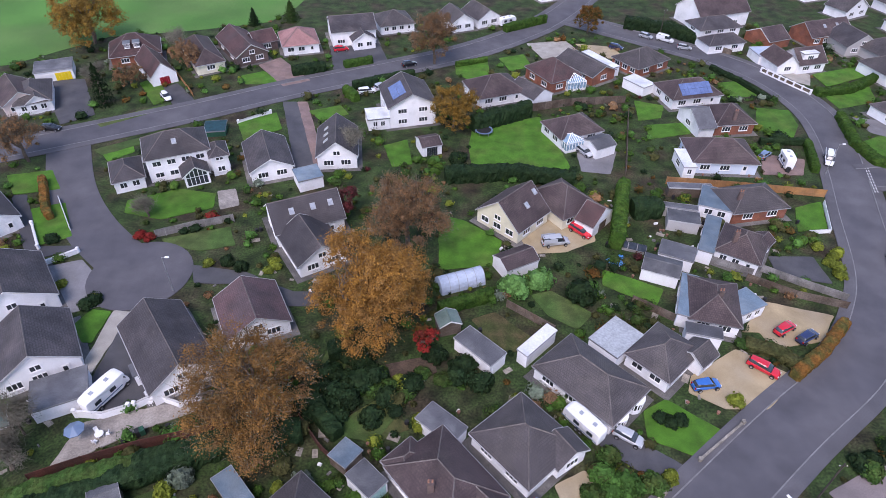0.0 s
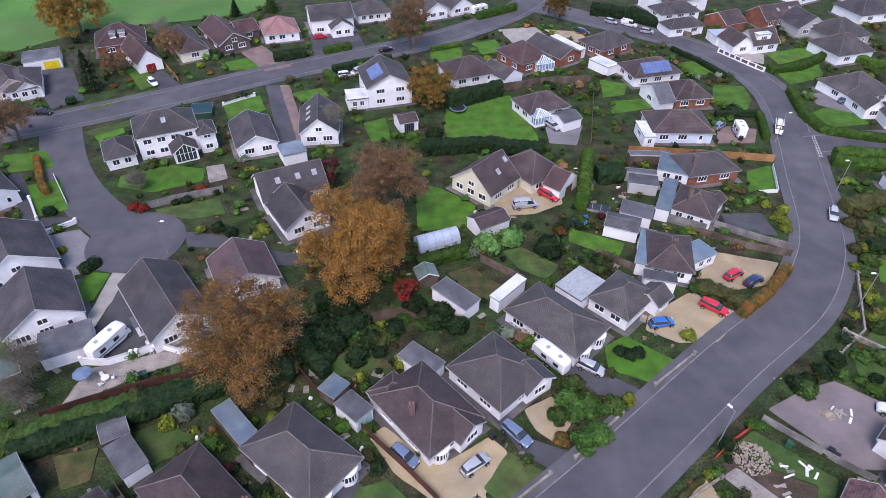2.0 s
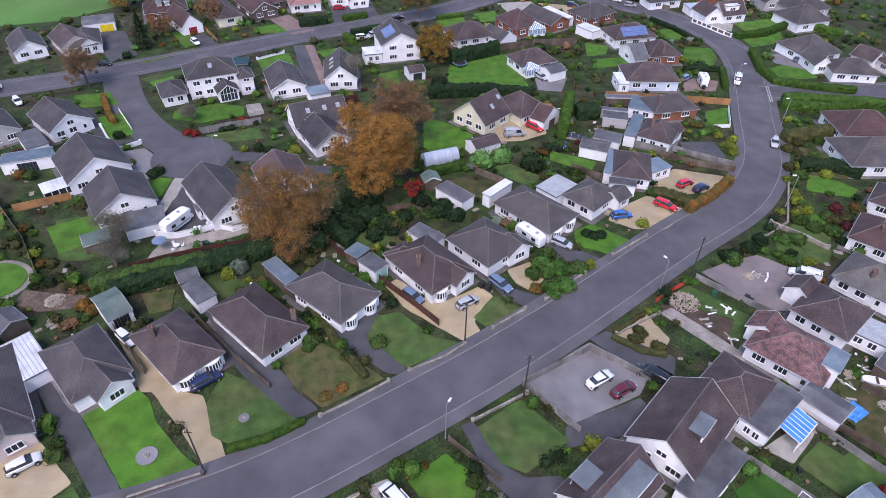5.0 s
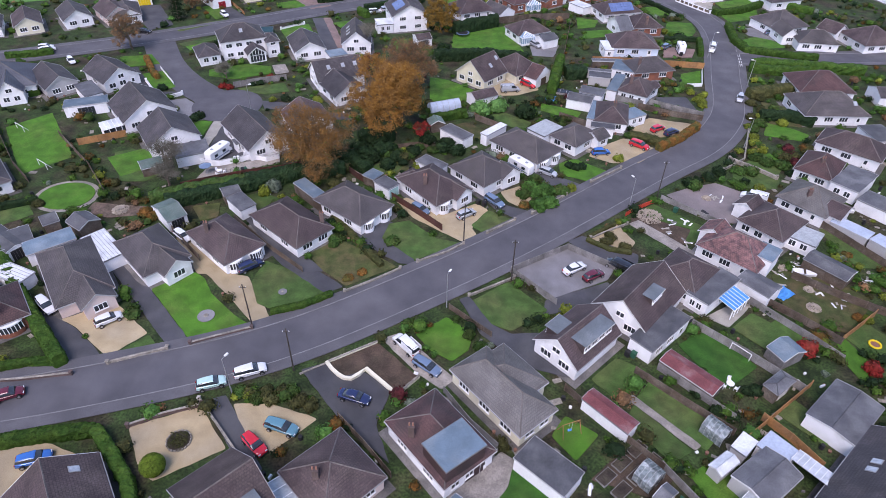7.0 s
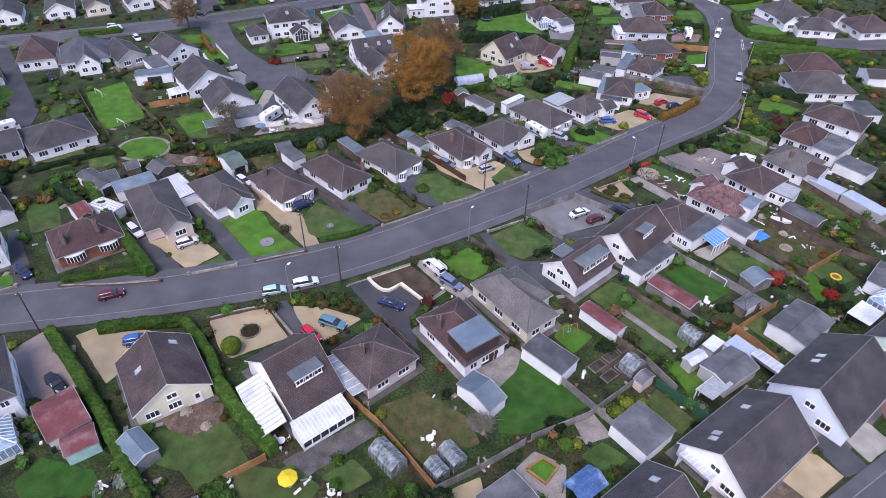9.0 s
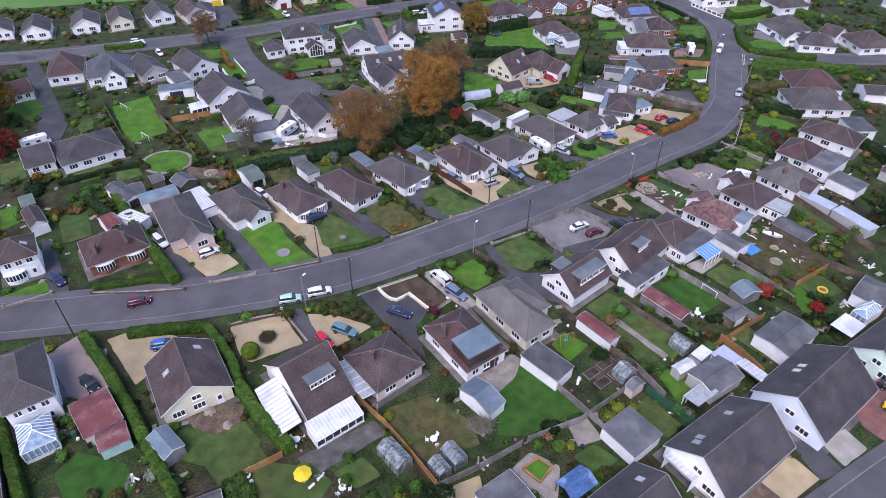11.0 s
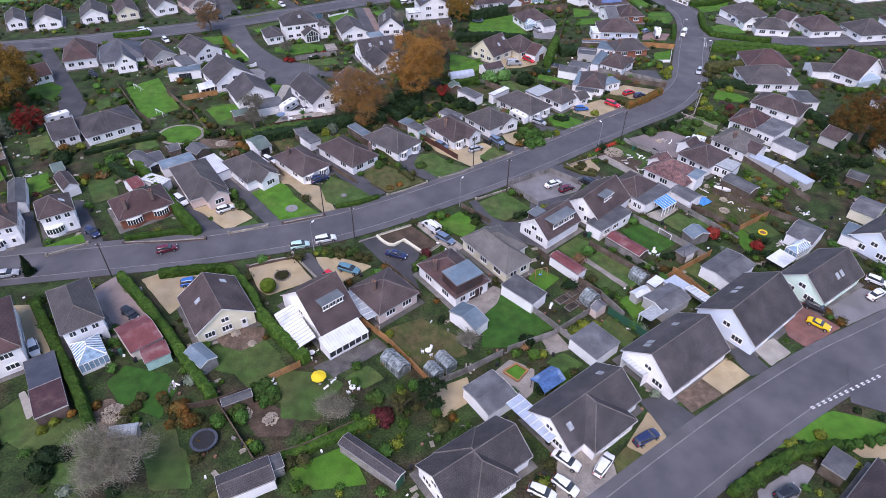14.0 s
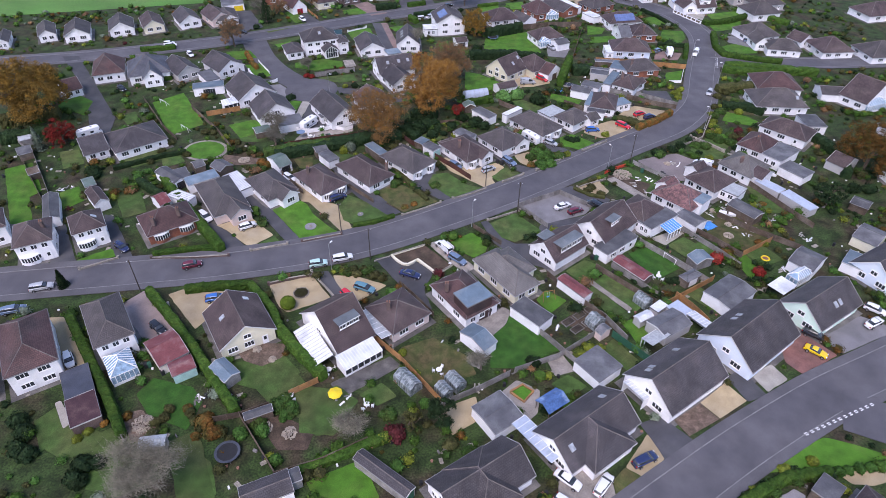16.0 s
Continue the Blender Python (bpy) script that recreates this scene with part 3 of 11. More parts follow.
def house(label, blocks, walls, roof, category="bungalow", name="bungalow", stacks=(), lights=(), panels=(), bays=(), dormers=()):
    """blocks: (x, y, turn, width, depth, eave, rise, roof kind, windows[, wall, roof]); stacks: chimneys (x, y, top); lights: roof windows (block, u, v, side)."""
    x, y = blocks[0][0], blocks[0][1]
    thing = empty(name, pose(x, y, 0), label, category, "houses")
    FOOT.extend(bl[:5] for bl in blocks)
    for bl in blocks:
        wm, rm = (bl[9], bl[10]) if len(bl) > 9 else (walls, roof)
        wing(thing, (bl[0] - x, bl[1] - y, bl[2]), bl[3:7], bl[7], (wm, rm), bl[8], 0.12 if bl[7] == "flat" else 0.32)
    bx, by, turn, bw, bd = blocks[0][:5]
    apron = new("path", boxes("path", M["path"], (-bw / 2 - 0.7, -bd / 2 - 0.7, -0.05, bw / 2 + 0.7, bd / 2 + 0.7, 0.0425 - 0.0015 * (len(FOOT) % 5))))
    apron.matrix_basis = pose(bx, by, 0, 0, 0, turn)
    tagged(apron, "dark paved path round a house", "path", "", "structure")
    for k, u, bw in bays:
        bl = blocks[k]
        bay(thing, pose(bl[0] - x, bl[1] - y, 0, 0, 0, bl[2]) @ pose(u * bl[3], -bl[4] / 2 + 0.32, 0), bw, M[bl[9] if len(bl) > 9 else walls])
    for cx, cy, top in stacks:
        chimney(thing, cx - x, cy - y, top - 2.9, top - 0.9, M["chimney_brick"])
    for k, u, v, side, w, h, what in [(*l, 0.8, 1.1, "roof_window") for l in lights] + [(*p, "solar_panel") for p in panels]:
        bx, by, turn, bw, bd, eave, rise, kind = blocks[k][:8]
        along_y = kind.endswith("y") or (kind == "hip" and bd > bw)
        run = (bw if along_y else bd) / 2
        ang = math.degrees(math.atan2(rise, run))
        # u along the ridge from -0.5 to 0.5, v up the slope from 0 to 1, side: -1 or 1
        length = bd if along_y else bw
        m = pose(bx - x, by - y, eave, 0, 0, turn + (90 if along_y else 0)) @ pose(0, 0, 0, 0, 0, 0 if side < 0 else 180) @ pose(u * length, -run, 0) @ pose(0, 0, 0, ang, 0, 0) @ pose(0, v * math.hypot(run, rise), 0.02)
        if what == "roof_window":
            ob = child("roof_window", cached("rooflight", lambda: boxes("roof_window", M["metal"], (-0.45, -0.6, 0, 0.45, 0.6, 0.09))), thing, m)
            child("pane", cached("rooflight_pane", lambda: boxes("pane", M["rooflight"], (-0.37, -0.52, 0.05, 0.37, 0.52, 0.1))), ob)
        else:
            n = max(1, round(w / 1.0))
            q = max(1, round(h / 1.65))
            me = cached("solar_panel", lambda: boxes("solar_panel", M["solar"], (-0.48, -0.8, 0.02, 0.48, 0.8, 0.08)))
            for i in range(n):
                for j in range(q):
                    child("solar_panel", me, thing, m @ pose((i - (n - 1) / 2) * 1.0, (j - (q - 1) / 2) * 1.65, 0.03))
    for k, u, v, side, w, h in dormers:
        bx, by, turn, bw, bd, eave, rise, kind = blocks[k][:8]
        along_y = kind.endswith("y")
        run = (bw if along_y else bd) / 2
        at = pose(bx - x, by - y, eave + rise * v, 0, 0, turn + (90 if along_y else 0)) @ pose(0, 0, 0, 0, 0, 0 if side < 0 else 180) @ pose(u * (bd if along_y else bw), -run * (1 - v), 0)
        dormer(thing, at, w, h, h * run / rise, M[blocks[k][10] if len(blocks[k]) > 10 else roof])
    return thing


def dormer(parent, m, w, h, depth, cheek):
    """A flat-topped dormer: tiled cheeks, a felt roof with a white edge, a band of windows in front."""
    a = w / 2
    body = mesh_of("dormer", [(-a, 0, -0.3), (a, 0, -0.3), (a, 0, h), (-a, 0, h), (a, depth, h), (-a, depth, h), (a, depth, h - 0.3), (-a, depth, h - 0.3)],
                   [(0, 1, 2, 3), (3, 2, 4, 5), (1, 6, 4, 2), (0, 3, 5, 7)], cheek)
    ob = child("dormer", body, parent, m, "flat-roofed dormer with white windows")
    child("dormer_roof", boxes("dormer_roof", M["dormer_felt"], (-a - 0.15, -0.3, h, a + 0.15, depth + 0.05, h + 0.1)), ob)
    child("fascia", boxes("fascia", M["board"], (-a - 0.16, -0.34, h - 0.1, a + 0.16, -0.3, h + 0.11)), ob)
    n = max(2, round(w / 1.5))
    for i in range(n):
        ww = round(w / n * 0.86, 1)
        fr, pane = window_meshes(ww, round(h * 0.66, 1))
        one = child("window", fr, ob, pose(-a + w * (i + 0.5) / n, -0.03, h * 0.16))
        child("pane", pane, one)
    return ob


M["dark_earth"] = material("dug_earth", (0.045, 0.034, 0.027, 1), 0.35, 0.8, 0.95, 5.0, 0.8, (0.06, 0.05, 0.035, 1), 0.6, 0.5)
M["dormer_felt"] = material("dormer_felt", (0.115, 0.135, 0.15, 1), 0.2, 0.5, 0.7, 8.0, 0.2, (0.15, 0.17, 0.18, 1), 0.3, 0.55, rand=0.2)
M["path"] = material("path_paving", (0.105, 0.10, 0.098, 1), 0.25, 0.6, 0.9, 6.0, 0.3, (0.16, 0.15, 0.14, 1), 0.25, 0.52, rand=0.2)
M["brown_ridge"] = material("ridge_tile", (0.135, 0.118, 0.113, 1), 0.3, 1.0, 0.8, 6.0, 0.2)
M["rooflight"] = material("roof_window_glass", (0.35, 0.38, 0.42, 1), 0.15, 1.0, 0.08, 2.0, 0.0, spec=0.8)


def bay(parent, m, w, mat):
    """A rounded bay window: low wall, glass between white mullions, lead roof."""
    n, dp = 6, 0.85
    arc = [(-w / 2 + w * i / n, -dp * math.sin(math.pi * (0.12 + 0.76 * i / n))) for i in range(n + 1)]

    def prism(k, z0, z1):
        ring = [(x * k, y * k) for x, y in arc] + [(w / 2 * k, 0.1), (-w / 2 * k, 0.1)]
        c = len(ring)
        return [(x, y, z) for z in (z0, z1) for x, y in ring], [tuple(range(c - 1, -1, -1)), tuple(range(c, 2 * c))] + [(i, (i + 1) % c, c + (i + 1) % c, c + i) for i in range(c)]
    key = (round(w, 1), mat.name)
    ob = child("bay_window", cached(("bay", *key), lambda: mesh_of("bay_window", *prism(1.0, 0, 0.85), mat)), parent, m)
    child("pane", cached(("bayp", *key), lambda: mesh_of("pane", *prism(0.97, 0.85, 2.1), M["dark_glass"])), ob)
    child("bay_roof", cached(("bayr", *key), lambda: mesh_of("bay_roof", *prism(1.1, 2.1, 2.28), M["pvc"])), ob)
    mull = cached("mullion", lambda: boxes("mullion", M["pvc"], (-0.05, -0.05, 0.85, 0.05, 0.05, 2.1)))
    for x, y in arc:
        child("mullion", mull, ob, pose(x, y, 0))
    return ob


def conservatory(label, x, y, turn, w, d, eave, rise):
    """White-framed glass room with a ribbed glass roof."""
    thing = empty("conservatory", pose(x, y, 0, 0, 0, turn), label, "conservatory", "conservatories")
    a, b = w / 2, d / 2
    child("base_wall", boxes("base_wall", M["white"], (-a, -b, 0, a, b, 0.6)), thing)
    child("glass_wall", boxes("glass_wall", M["sky_glass"], (-a + 0.04, -b + 0.04, 0.6, a - 0.04, b - 0.04, eave)), thing)
    child("roof", roof_mesh(w + 0.1, d + 0.1, eave + 0.14, rise, "hip", M["sky_glass"]), thing)
    post = cached(("cpost", eave), lambda: boxes("post", M["pvc"], (-0.05, -0.05, 0.6, 0.05, 0.05, eave + 0.05)))
    n, k = max(2, round(w / 0.8)), max(2, round(d / 0.8))
    for i in range(n + 1):
        child("post", post, thing, pose(-a + w * i / n, -b, 0))
    for j in range(1, k + 1):
        for s in (-1, 1):
            child("post", post, thing, pose(s * a, -b + d * j / k, 0))
    child("eaves_beam", boxes("eaves_beam", M["pvc"], (-a - 0.06, -b - 0.06, eave, a + 0.06, -b + 0.06, eave + 0.15), (-a - 0.06, -b + 0.06, eave, -a + 0.06, b, eave + 0.15), (a - 0.06, -b + 0.06, eave, a + 0.06, b, eave + 0.15)), thing)
    along_y = d > w
    p, q = (b, a) if along_y else (a, b)
    run = min(q, p * 0.98)
    top = eave + 0.18 + rise
    turn_way = (lambda c: (-c[1], c[0], c[2])) if along_y else (lambda c: c)
    for ends in [((run - p, 0, top), (p - run, 0, top))] + [((sx * p, sy * q, eave + 0.18), (sx * (p - run), 0, top)) for sx in (-1, 1) for sy in (-1, 1)]:
        va, vb = Vector(turn_way(ends[0])), Vector(turn_way(ends[1]))
        if (vb - va).length > 0.2:
            child("ridge_beam", mesh_of("ridge_beam", *limb_data(va, vb, 0.1, 0.1, 4), M["pvc"]), thing)
    for i in range(-4, 5):
        for s in (-1, 1):
            x0 = p * i / 4.5
            top = max(-(p - run), min(p - run, x0))
            f = 1 - abs(x0 - top) / max(run, 0.01)
            va, vb = Vector((x0, s * q, eave + 0.16)), Vector((x0, s * q * (1 - f), eave + 0.16 + rise * f))
            if (vb - va).length < 0.3:
                continue
            if along_y:
                va, vb = Vector((-va.y, va.x, va.z)), Vector((-vb.y, vb.x, vb.z))
            child("rafter", mesh_of("rafter", *limb_data(va, vb, 0.085, 0.085, 4), M["pvc"]), thing)
    return thing


def outbuilding(label, x, y, turn, w, d, eave, rise, kind, walls, roof, category="garage", name="garage", door_mat=None, door_side="f", doors=1):
    """A garage or shed with its own door."""
    thing = empty(name, pose(x, y, 0, 0, 0, turn), label, category, "outbuildings")
    FOOT.append((x, y, turn, w, d))
    wing(thing, (0, 0, 0), (w, d, eave, rise), kind, (walls, roof), "", 0.1)
    if category in ("carport", "conservatory", "lean-to"):
        n = max(3, round(w / 0.62))
        for i in range(n + 1):
            child("rib", boxes("rib", M["metal"], (-0.035, -d / 2, 0, 0.035, d / 2, 0.04)), thing, pose(-w / 2 + 0.1 + (w - 0.2) * i / n, 0, eave + 0.08))
    if door_mat:
        length = w if door_side in "fb" else d
        base = {"f": pose(0, -d / 2 + 0.1, 0), "b": pose(0, d / 2 - 0.1, 0, 0, 0, 180), "l": pose(-w / 2 + 0.1, 0, 0, 0, 0, -90), "r": pose(w / 2 - 0.1, 0, 0, 0, 0, 90)}[door_side]
        dw, dh = min(2.3 if length < 8 else 3.5, length - 0.6), min(2.0, eave - 0.2)
        for k in range(doors):
            mat = M[door_mat.split(",")[k % len(door_mat.split(","))]]
            ob = child("door", boxes("door", mat, *[(-dw / 2 + i * dw / 5 + 0.015, -0.05, 0.02, -dw / 2 + (i + 1) * dw / 5 - 0.015, 0.03, dh) for i in range(5)]), thing, base @ pose((k - (doors - 1) / 2) * (dw + 0.3), 0, 0))
    return thing


def lean_to(label, x, y, turn, w, d, high, low, sheet="white_sheet", rib="pvc", glazed=True, category="lean-to", name="lean_to", pitch=0.6):
    """A sloping ribbed roof against a house; its low edge stands on posts, with glass between them where it is closed."""
    thing = empty(name, pose(x, y, 0, 0, 0, turn), label, category, "lean-tos")
    FOOT.append((x, y, turn, w, d))
    a, b = w / 2, d / 2
    slab = [(-a, -b, low), (a, -b, low), (a, b, high), (-a, b, high)]
    child("roof", mesh_of("roof", slab + [(px, py, pz + 0.06) for px, py, pz in slab], [(3, 2, 1, 0), (4, 5, 6, 7), (0, 1, 5, 4), (1, 2, 6, 5), (2, 3, 7, 6), (3, 0, 4, 7)], M[sheet]), thing)
    n = max(3, round(w / pitch))
    bar = mesh_of("rib", *limb_data(Vector((0, -b - 0.04, low + 0.07)), Vector((0, b, high + 0.07)), 0.05, 0.05, 4), M[rib])
    for i in range(n + 1):
        child("rib", bar, thing, pose(-a + w * i / n, 0, 0))
    child("gutter", boxes("gutter", M["pvc"], (-a, -b - 0.1, low - 0.1, a, -b, low + 0.02)), thing)
    k = max(2, round(w / 1.2))
    post = boxes("post", M["pvc"], (-0.07, -0.05, 0, 0.07, 0.07, low - 0.05))
    for i in range(k + 1):
        child("post", post, thing, pose(-a + 0.07 + (w - 0.14) * i / k, -b + 0.12, 0))
    if glazed:
        child("base_wall", boxes("base_wall", M["white"], (-a + 0.05, -b + 0.12, 0, a - 0.05, -b + 0.24, 0.55)), thing)
        pane = boxes("pane", M["dark_glass"], (0.07, -0.02, 0.55, w / k - 0.07, 0.02, low - 0.12))
        for i in range(k):
            child("pane", pane, thing, pose(-a + w * i / k, -b + 0.18, 0))
        for e in (-1, 1):
            child("side_wall", mesh_of("side_wall", [(e * (a - 0.06), -b + 0.1, 0), (e * (a - 0.06), b, 0), (e * (a - 0.06), b, high - 0.03), (e * (a - 0.06), -b + 0.1, low - 0.01), (e * (a - 0.16), -b + 0.1, 0), (e * (a - 0.16), b, 0), (e * (a - 0.16), b, high - 0.03), (e * (a - 0.16), -b + 0.1, low - 0.01)],
                                          [(0, 1, 2, 3), (7, 6, 5, 4), (0, 4, 5, 1), (3, 2, 6, 7), (0, 3, 7, 4), (1, 5, 6, 2)], M["white"]), thing)
    return thing


# ---- ground, roads and borders ----
def polygon_slab(pts, z0, z1, mat, name):
    """A flat polygon with a rim, z1 its top; pts counter-clockwise or not."""
    area = sum(pts[i - 1][0] * pts[i][1] - pts[i][0] * pts[i - 1][1] for i in range(len(pts)))
    if area < 0:
        pts = pts[::-1]
    n = len(pts)
    v = [(x, y, z1) for x, y in pts] + [(x, y, z0) for x, y in pts]
    f = [tuple(range(n))] + [(i, i + n, (i + 1) % n + n, (i + 1) % n) for i in range(n)]
    return mesh_of(name, v, f, mat)


LEVEL = [0]
PATCHES = []
LINES = []


def patch(name, label, mat, pts, round_off=True, kind="structure", lift=0.0):
    """A lawn, drive, patio or bed lying on the ground. Corners are worn a little round; every patch gets a height of its own."""
    LEVEL[0] += 1
    PATCHES.append((name, pts))
    z = 0.05 + (LEVEL[0] % 24) * 0.004 + lift
    if round_off and len(pts) < 40:
        out = []
        n = len(pts)
        for i in range(n):
            p, q, r = Vector(pts[i - 1]), Vector(pts[i]), Vector(pts[(i + 1) % n])
            a, b = min(0.4, (p - q).length * 0.2), min(0.4, (r - q).length * 0.2)
            out += [tuple(q + (p - q).normalized() * a), tuple(q + ((p - q).normalized() * a + (r - q).normalized() * b) * 0.22), tuple(q + (r - q).normalized() * b)]
        edge = []
        for i in range(len(out)):
            p, q = Vector(out[i]), Vector(out[(i + 1) % len(out)])
            k = max(1, int((q - p).length / 1.2))
            for j in range(k):
                c = p.lerp(q, j / k)
                w = 0.10 if k > 1 and j else 0.0
                edge.append((c.x + w * noise.noise((c.x, c.y, 3.0)) * 2, c.y + w * noise.noise((c.x, c.y, 9.0)) * 2))
        pts = edge
    ob = new(name, polygon_slab(pts, -0.05, z, M[mat], name))
    return tagged(ob, label, name.replace("_", " "), "", kind)


def smooth_line(pts, step=2.0):
    """Catmull-Rom through the points, resampled."""
    p = [Vector(a) for a in pts]
    p = [p[0] * 2 - p[1]] + p + [p[-1] * 2 - p[-2]]
    out = []
    for i in range(1, len(p) - 2):
        k = max(2, int((p[i + 1] - p[i]).length / step))
        for j in range(k):
            t = j / k
            out.append(0.5 * ((2 * p[i]) + (p[i + 1] - p[i - 1]) * t + (2 * p[i - 1] - 5 * p[i] + 4 * p[i + 1] - p[i + 2]) * t * t + (3 * p[i] - p[i - 1] - 3 * p[i + 1] + p[i + 2]) * t ** 3))
    out.append(p[-2])
    return out


def offsets(line, side):
    out = []
    for i, c in enumerate(line):
        d = (line[min(i + 1, len(line) - 1)] - line[max(i - 1, 0)]).normalized()
        out.append(Vector((c.x - d.y * side, c.y + d.x * side)))
    return out


def ribbon(name, line, a, b, z, mat, thick=0.12):
    """A strip between the offsets a and b of a line, with sides."""
    l, r = offsets(line, a), offsets(line, b)
    n = len(line)
    v = [(p.x, p.y, z) for p in l] + [(p.x, p.y, z) for p in r] + [(p.x, p.y, z - thick) for p in l] + [(p.x, p.y, z - thick) for p in r]
    f = []
    for i in range(n - 1):
        f += [(i, i + 1, n + i + 1, n + i), (2 * n + i, 2 * n + i + 1, i + 1, i), (n + i, n + i + 1, 3 * n + i + 1, 3 * n + i)]
    return mesh_of(name, v, f, mat)


def road(label, pts, half, foot, z, kerbs=True):
    line = smooth_line(pts)
    LINES.append((line, half + foot + 0.6))
    tagged(new("road", ribbon("road", line, half, -half, z, M["asphalt"])), label, "road", "", "structure")
    for s in (1, -1):
        if foot:
            tagged(new("pavement", ribbon("pavement", line, s * (half + foot), s * half, z + 0.07, M["footway"])), "grey tarmac footway beside the road", "pavement", "", "structure")
        if kerbs:
            tagged(new("kerb", ribbon("kerb", line, s * (half + 0.14), s * (half - 0.02), z + 0.085, M["kerb"], 0.2)), "pale concrete kerb along the road", "kerb", "", "structure")


def leaf_cards(rng, count, place, size):
    """Small bent leaf sprays; place(rng) gives a point and an outward way."""
    v, f = [], []
    for _ in range(count):
        p, o = place(rng)
        o = (o + Vector((rng.uniform(-1, 1), rng.uniform(-1, 1), rng.uniform(-0.6, 1))) * 0.55).normalized()
        s = size * rng.uniform(0.55, 1.35)
        a = o.orthogonal().normalized()
        a = (Matrix.Rotation(rng.uniform(0, 6.28), 3, o) @ a) * s
        b = o.cross(a).normalized() * s * rng.uniform(0.5, 0.9)
        n = len(v)
        v += [tuple(p - a), tuple(p - b + o * s * 0.2), tuple(p + a), tuple(p + b + o * s * 0.2)]
        f.append((n, n + 1, n + 2, n + 3))
    return v, f


def blob_data(rng, rx, ry, rz, cz, rough=0.18, seg=10, rings=6):
    """A lumpy closed core for a shrub."""
    off = rng.uniform(0, 100)
    v = [(0, 0, cz - rz)]
    for i in range(1, rings):
        th = math.pi * i / rings
        for j in range(seg):
            ph = 2 * math.pi * j / seg
            d = Vector((math.sin(th) * math.cos(ph), math.sin(th) * math.sin(ph), -math.cos(th)))
            k = 1 + rough * 2 * noise.noise(d * 1.7 + Vector((off, 0, 0)))
            v.append((d.x * rx * k, d.y * ry * k, cz + d.z * rz * k))
    v.append((0, 0, cz + rz))
    f = [(0, 1 + (j + 1) % seg, 1 + j) for j in range(seg)]
    for i in range(rings - 2):
        for j in range(seg):
            a, b = 1 + i * seg + j, 1 + i * seg + (j + 1) % seg
            f.append((a, b, b + seg, a + seg))
    last = len(v) - 1
    f += [(last, last - seg + j, last - seg + (j + 1) % seg) for j in range(seg)]
    return v, f


def shrub_mesh(mat, variant):
    def make():
        rng = random.Random(f"{mat}{variant}")
        lumps = [(0, 0, 0.82)] + [(0.62 * math.cos(k * 1.05 + rng.uniform(-0.4, 0.4)) * rng.uniform(0.5, 1.0), 0.62 * math.sin(k * 1.05 + rng.uniform(-0.4, 0.4)) * rng.uniform(0.5, 1.0), rng.uniform(0.36, 0.66)) for k in range(6)]
        parts = []
        for lx, ly, s in lumps:
            v, f = blob_data(rng, 0.72 * s, 0.72 * s, 0.52 * s, 0.55 * s, 0.3, 8, 5)
            parts.append(([(x + lx, y + ly, max(z, 0.0)) for x, y, z in v], f))

        def place(r):
            lx, ly, s = lumps[r.randrange(len(lumps))]
            d = Vector((r.gauss(0, 1), r.gauss(0, 1), r.gauss(0.25, 0.9))).normalized()
            k = s * r.uniform(0.7, 1.14)
            return Vector((lx + d.x * 0.85 * k, ly + d.y * 0.85 * k, max(0.05, 0.6 * s + d.z * 0.66 * k))), d
        parts.append(leaf_cards(rng, 640, place, 0.12))
        return mesh_of("shrub", *joined(parts), M[mat])
    return cached(("shrub", mat, variant % 4), make)


SHRUBS = [0]


def shrub(x, y, r, h, mat, label="rounded garden shrub beside a lawn", name="shrub"):
    SHRUBS[0] += 1
    ob = new(name, shrub_mesh(mat, SHRUBS[0]))
    ob.matrix_basis = Matrix.Translation((x, y, 0.03)) @ Matrix.Rotation(SHRUBS[0] * 2.4, 4, "Z") @ Matrix.Diagonal((r, r, h / 1.25, 1))
    return tagged(ob, label, "shrub", "garden shrubs")


def topiary(x, y, r, h):
    """A clipped round bush: a smooth egg of dense leaf."""
    rng = random.Random(5)
    core = blob_data(rng, r * 0.95, r * 0.95, h * 0.49, h * 0.5, 0.03, 18, 12)

    def place(q):
        d = Vector((q.gauss(0, 1), q.gauss(0, 1), q.gauss(0.1, 1))).normalized()
        return Vector((d.x * r, d.y * r, max(0.05, h * 0.5 + d.z * h * 0.5))), d
    ob = new("shrub", mesh_of("shrub", *joined([core, leaf_cards(rng, 2600, place, 0.08)]), M["topiary_leaf"]))
    ob.matrix_basis = pose(x, y, 0.05)
    return tagged(ob, "clipped round yellow-green bush on a gravel yard", "shrub", "garden shrubs")


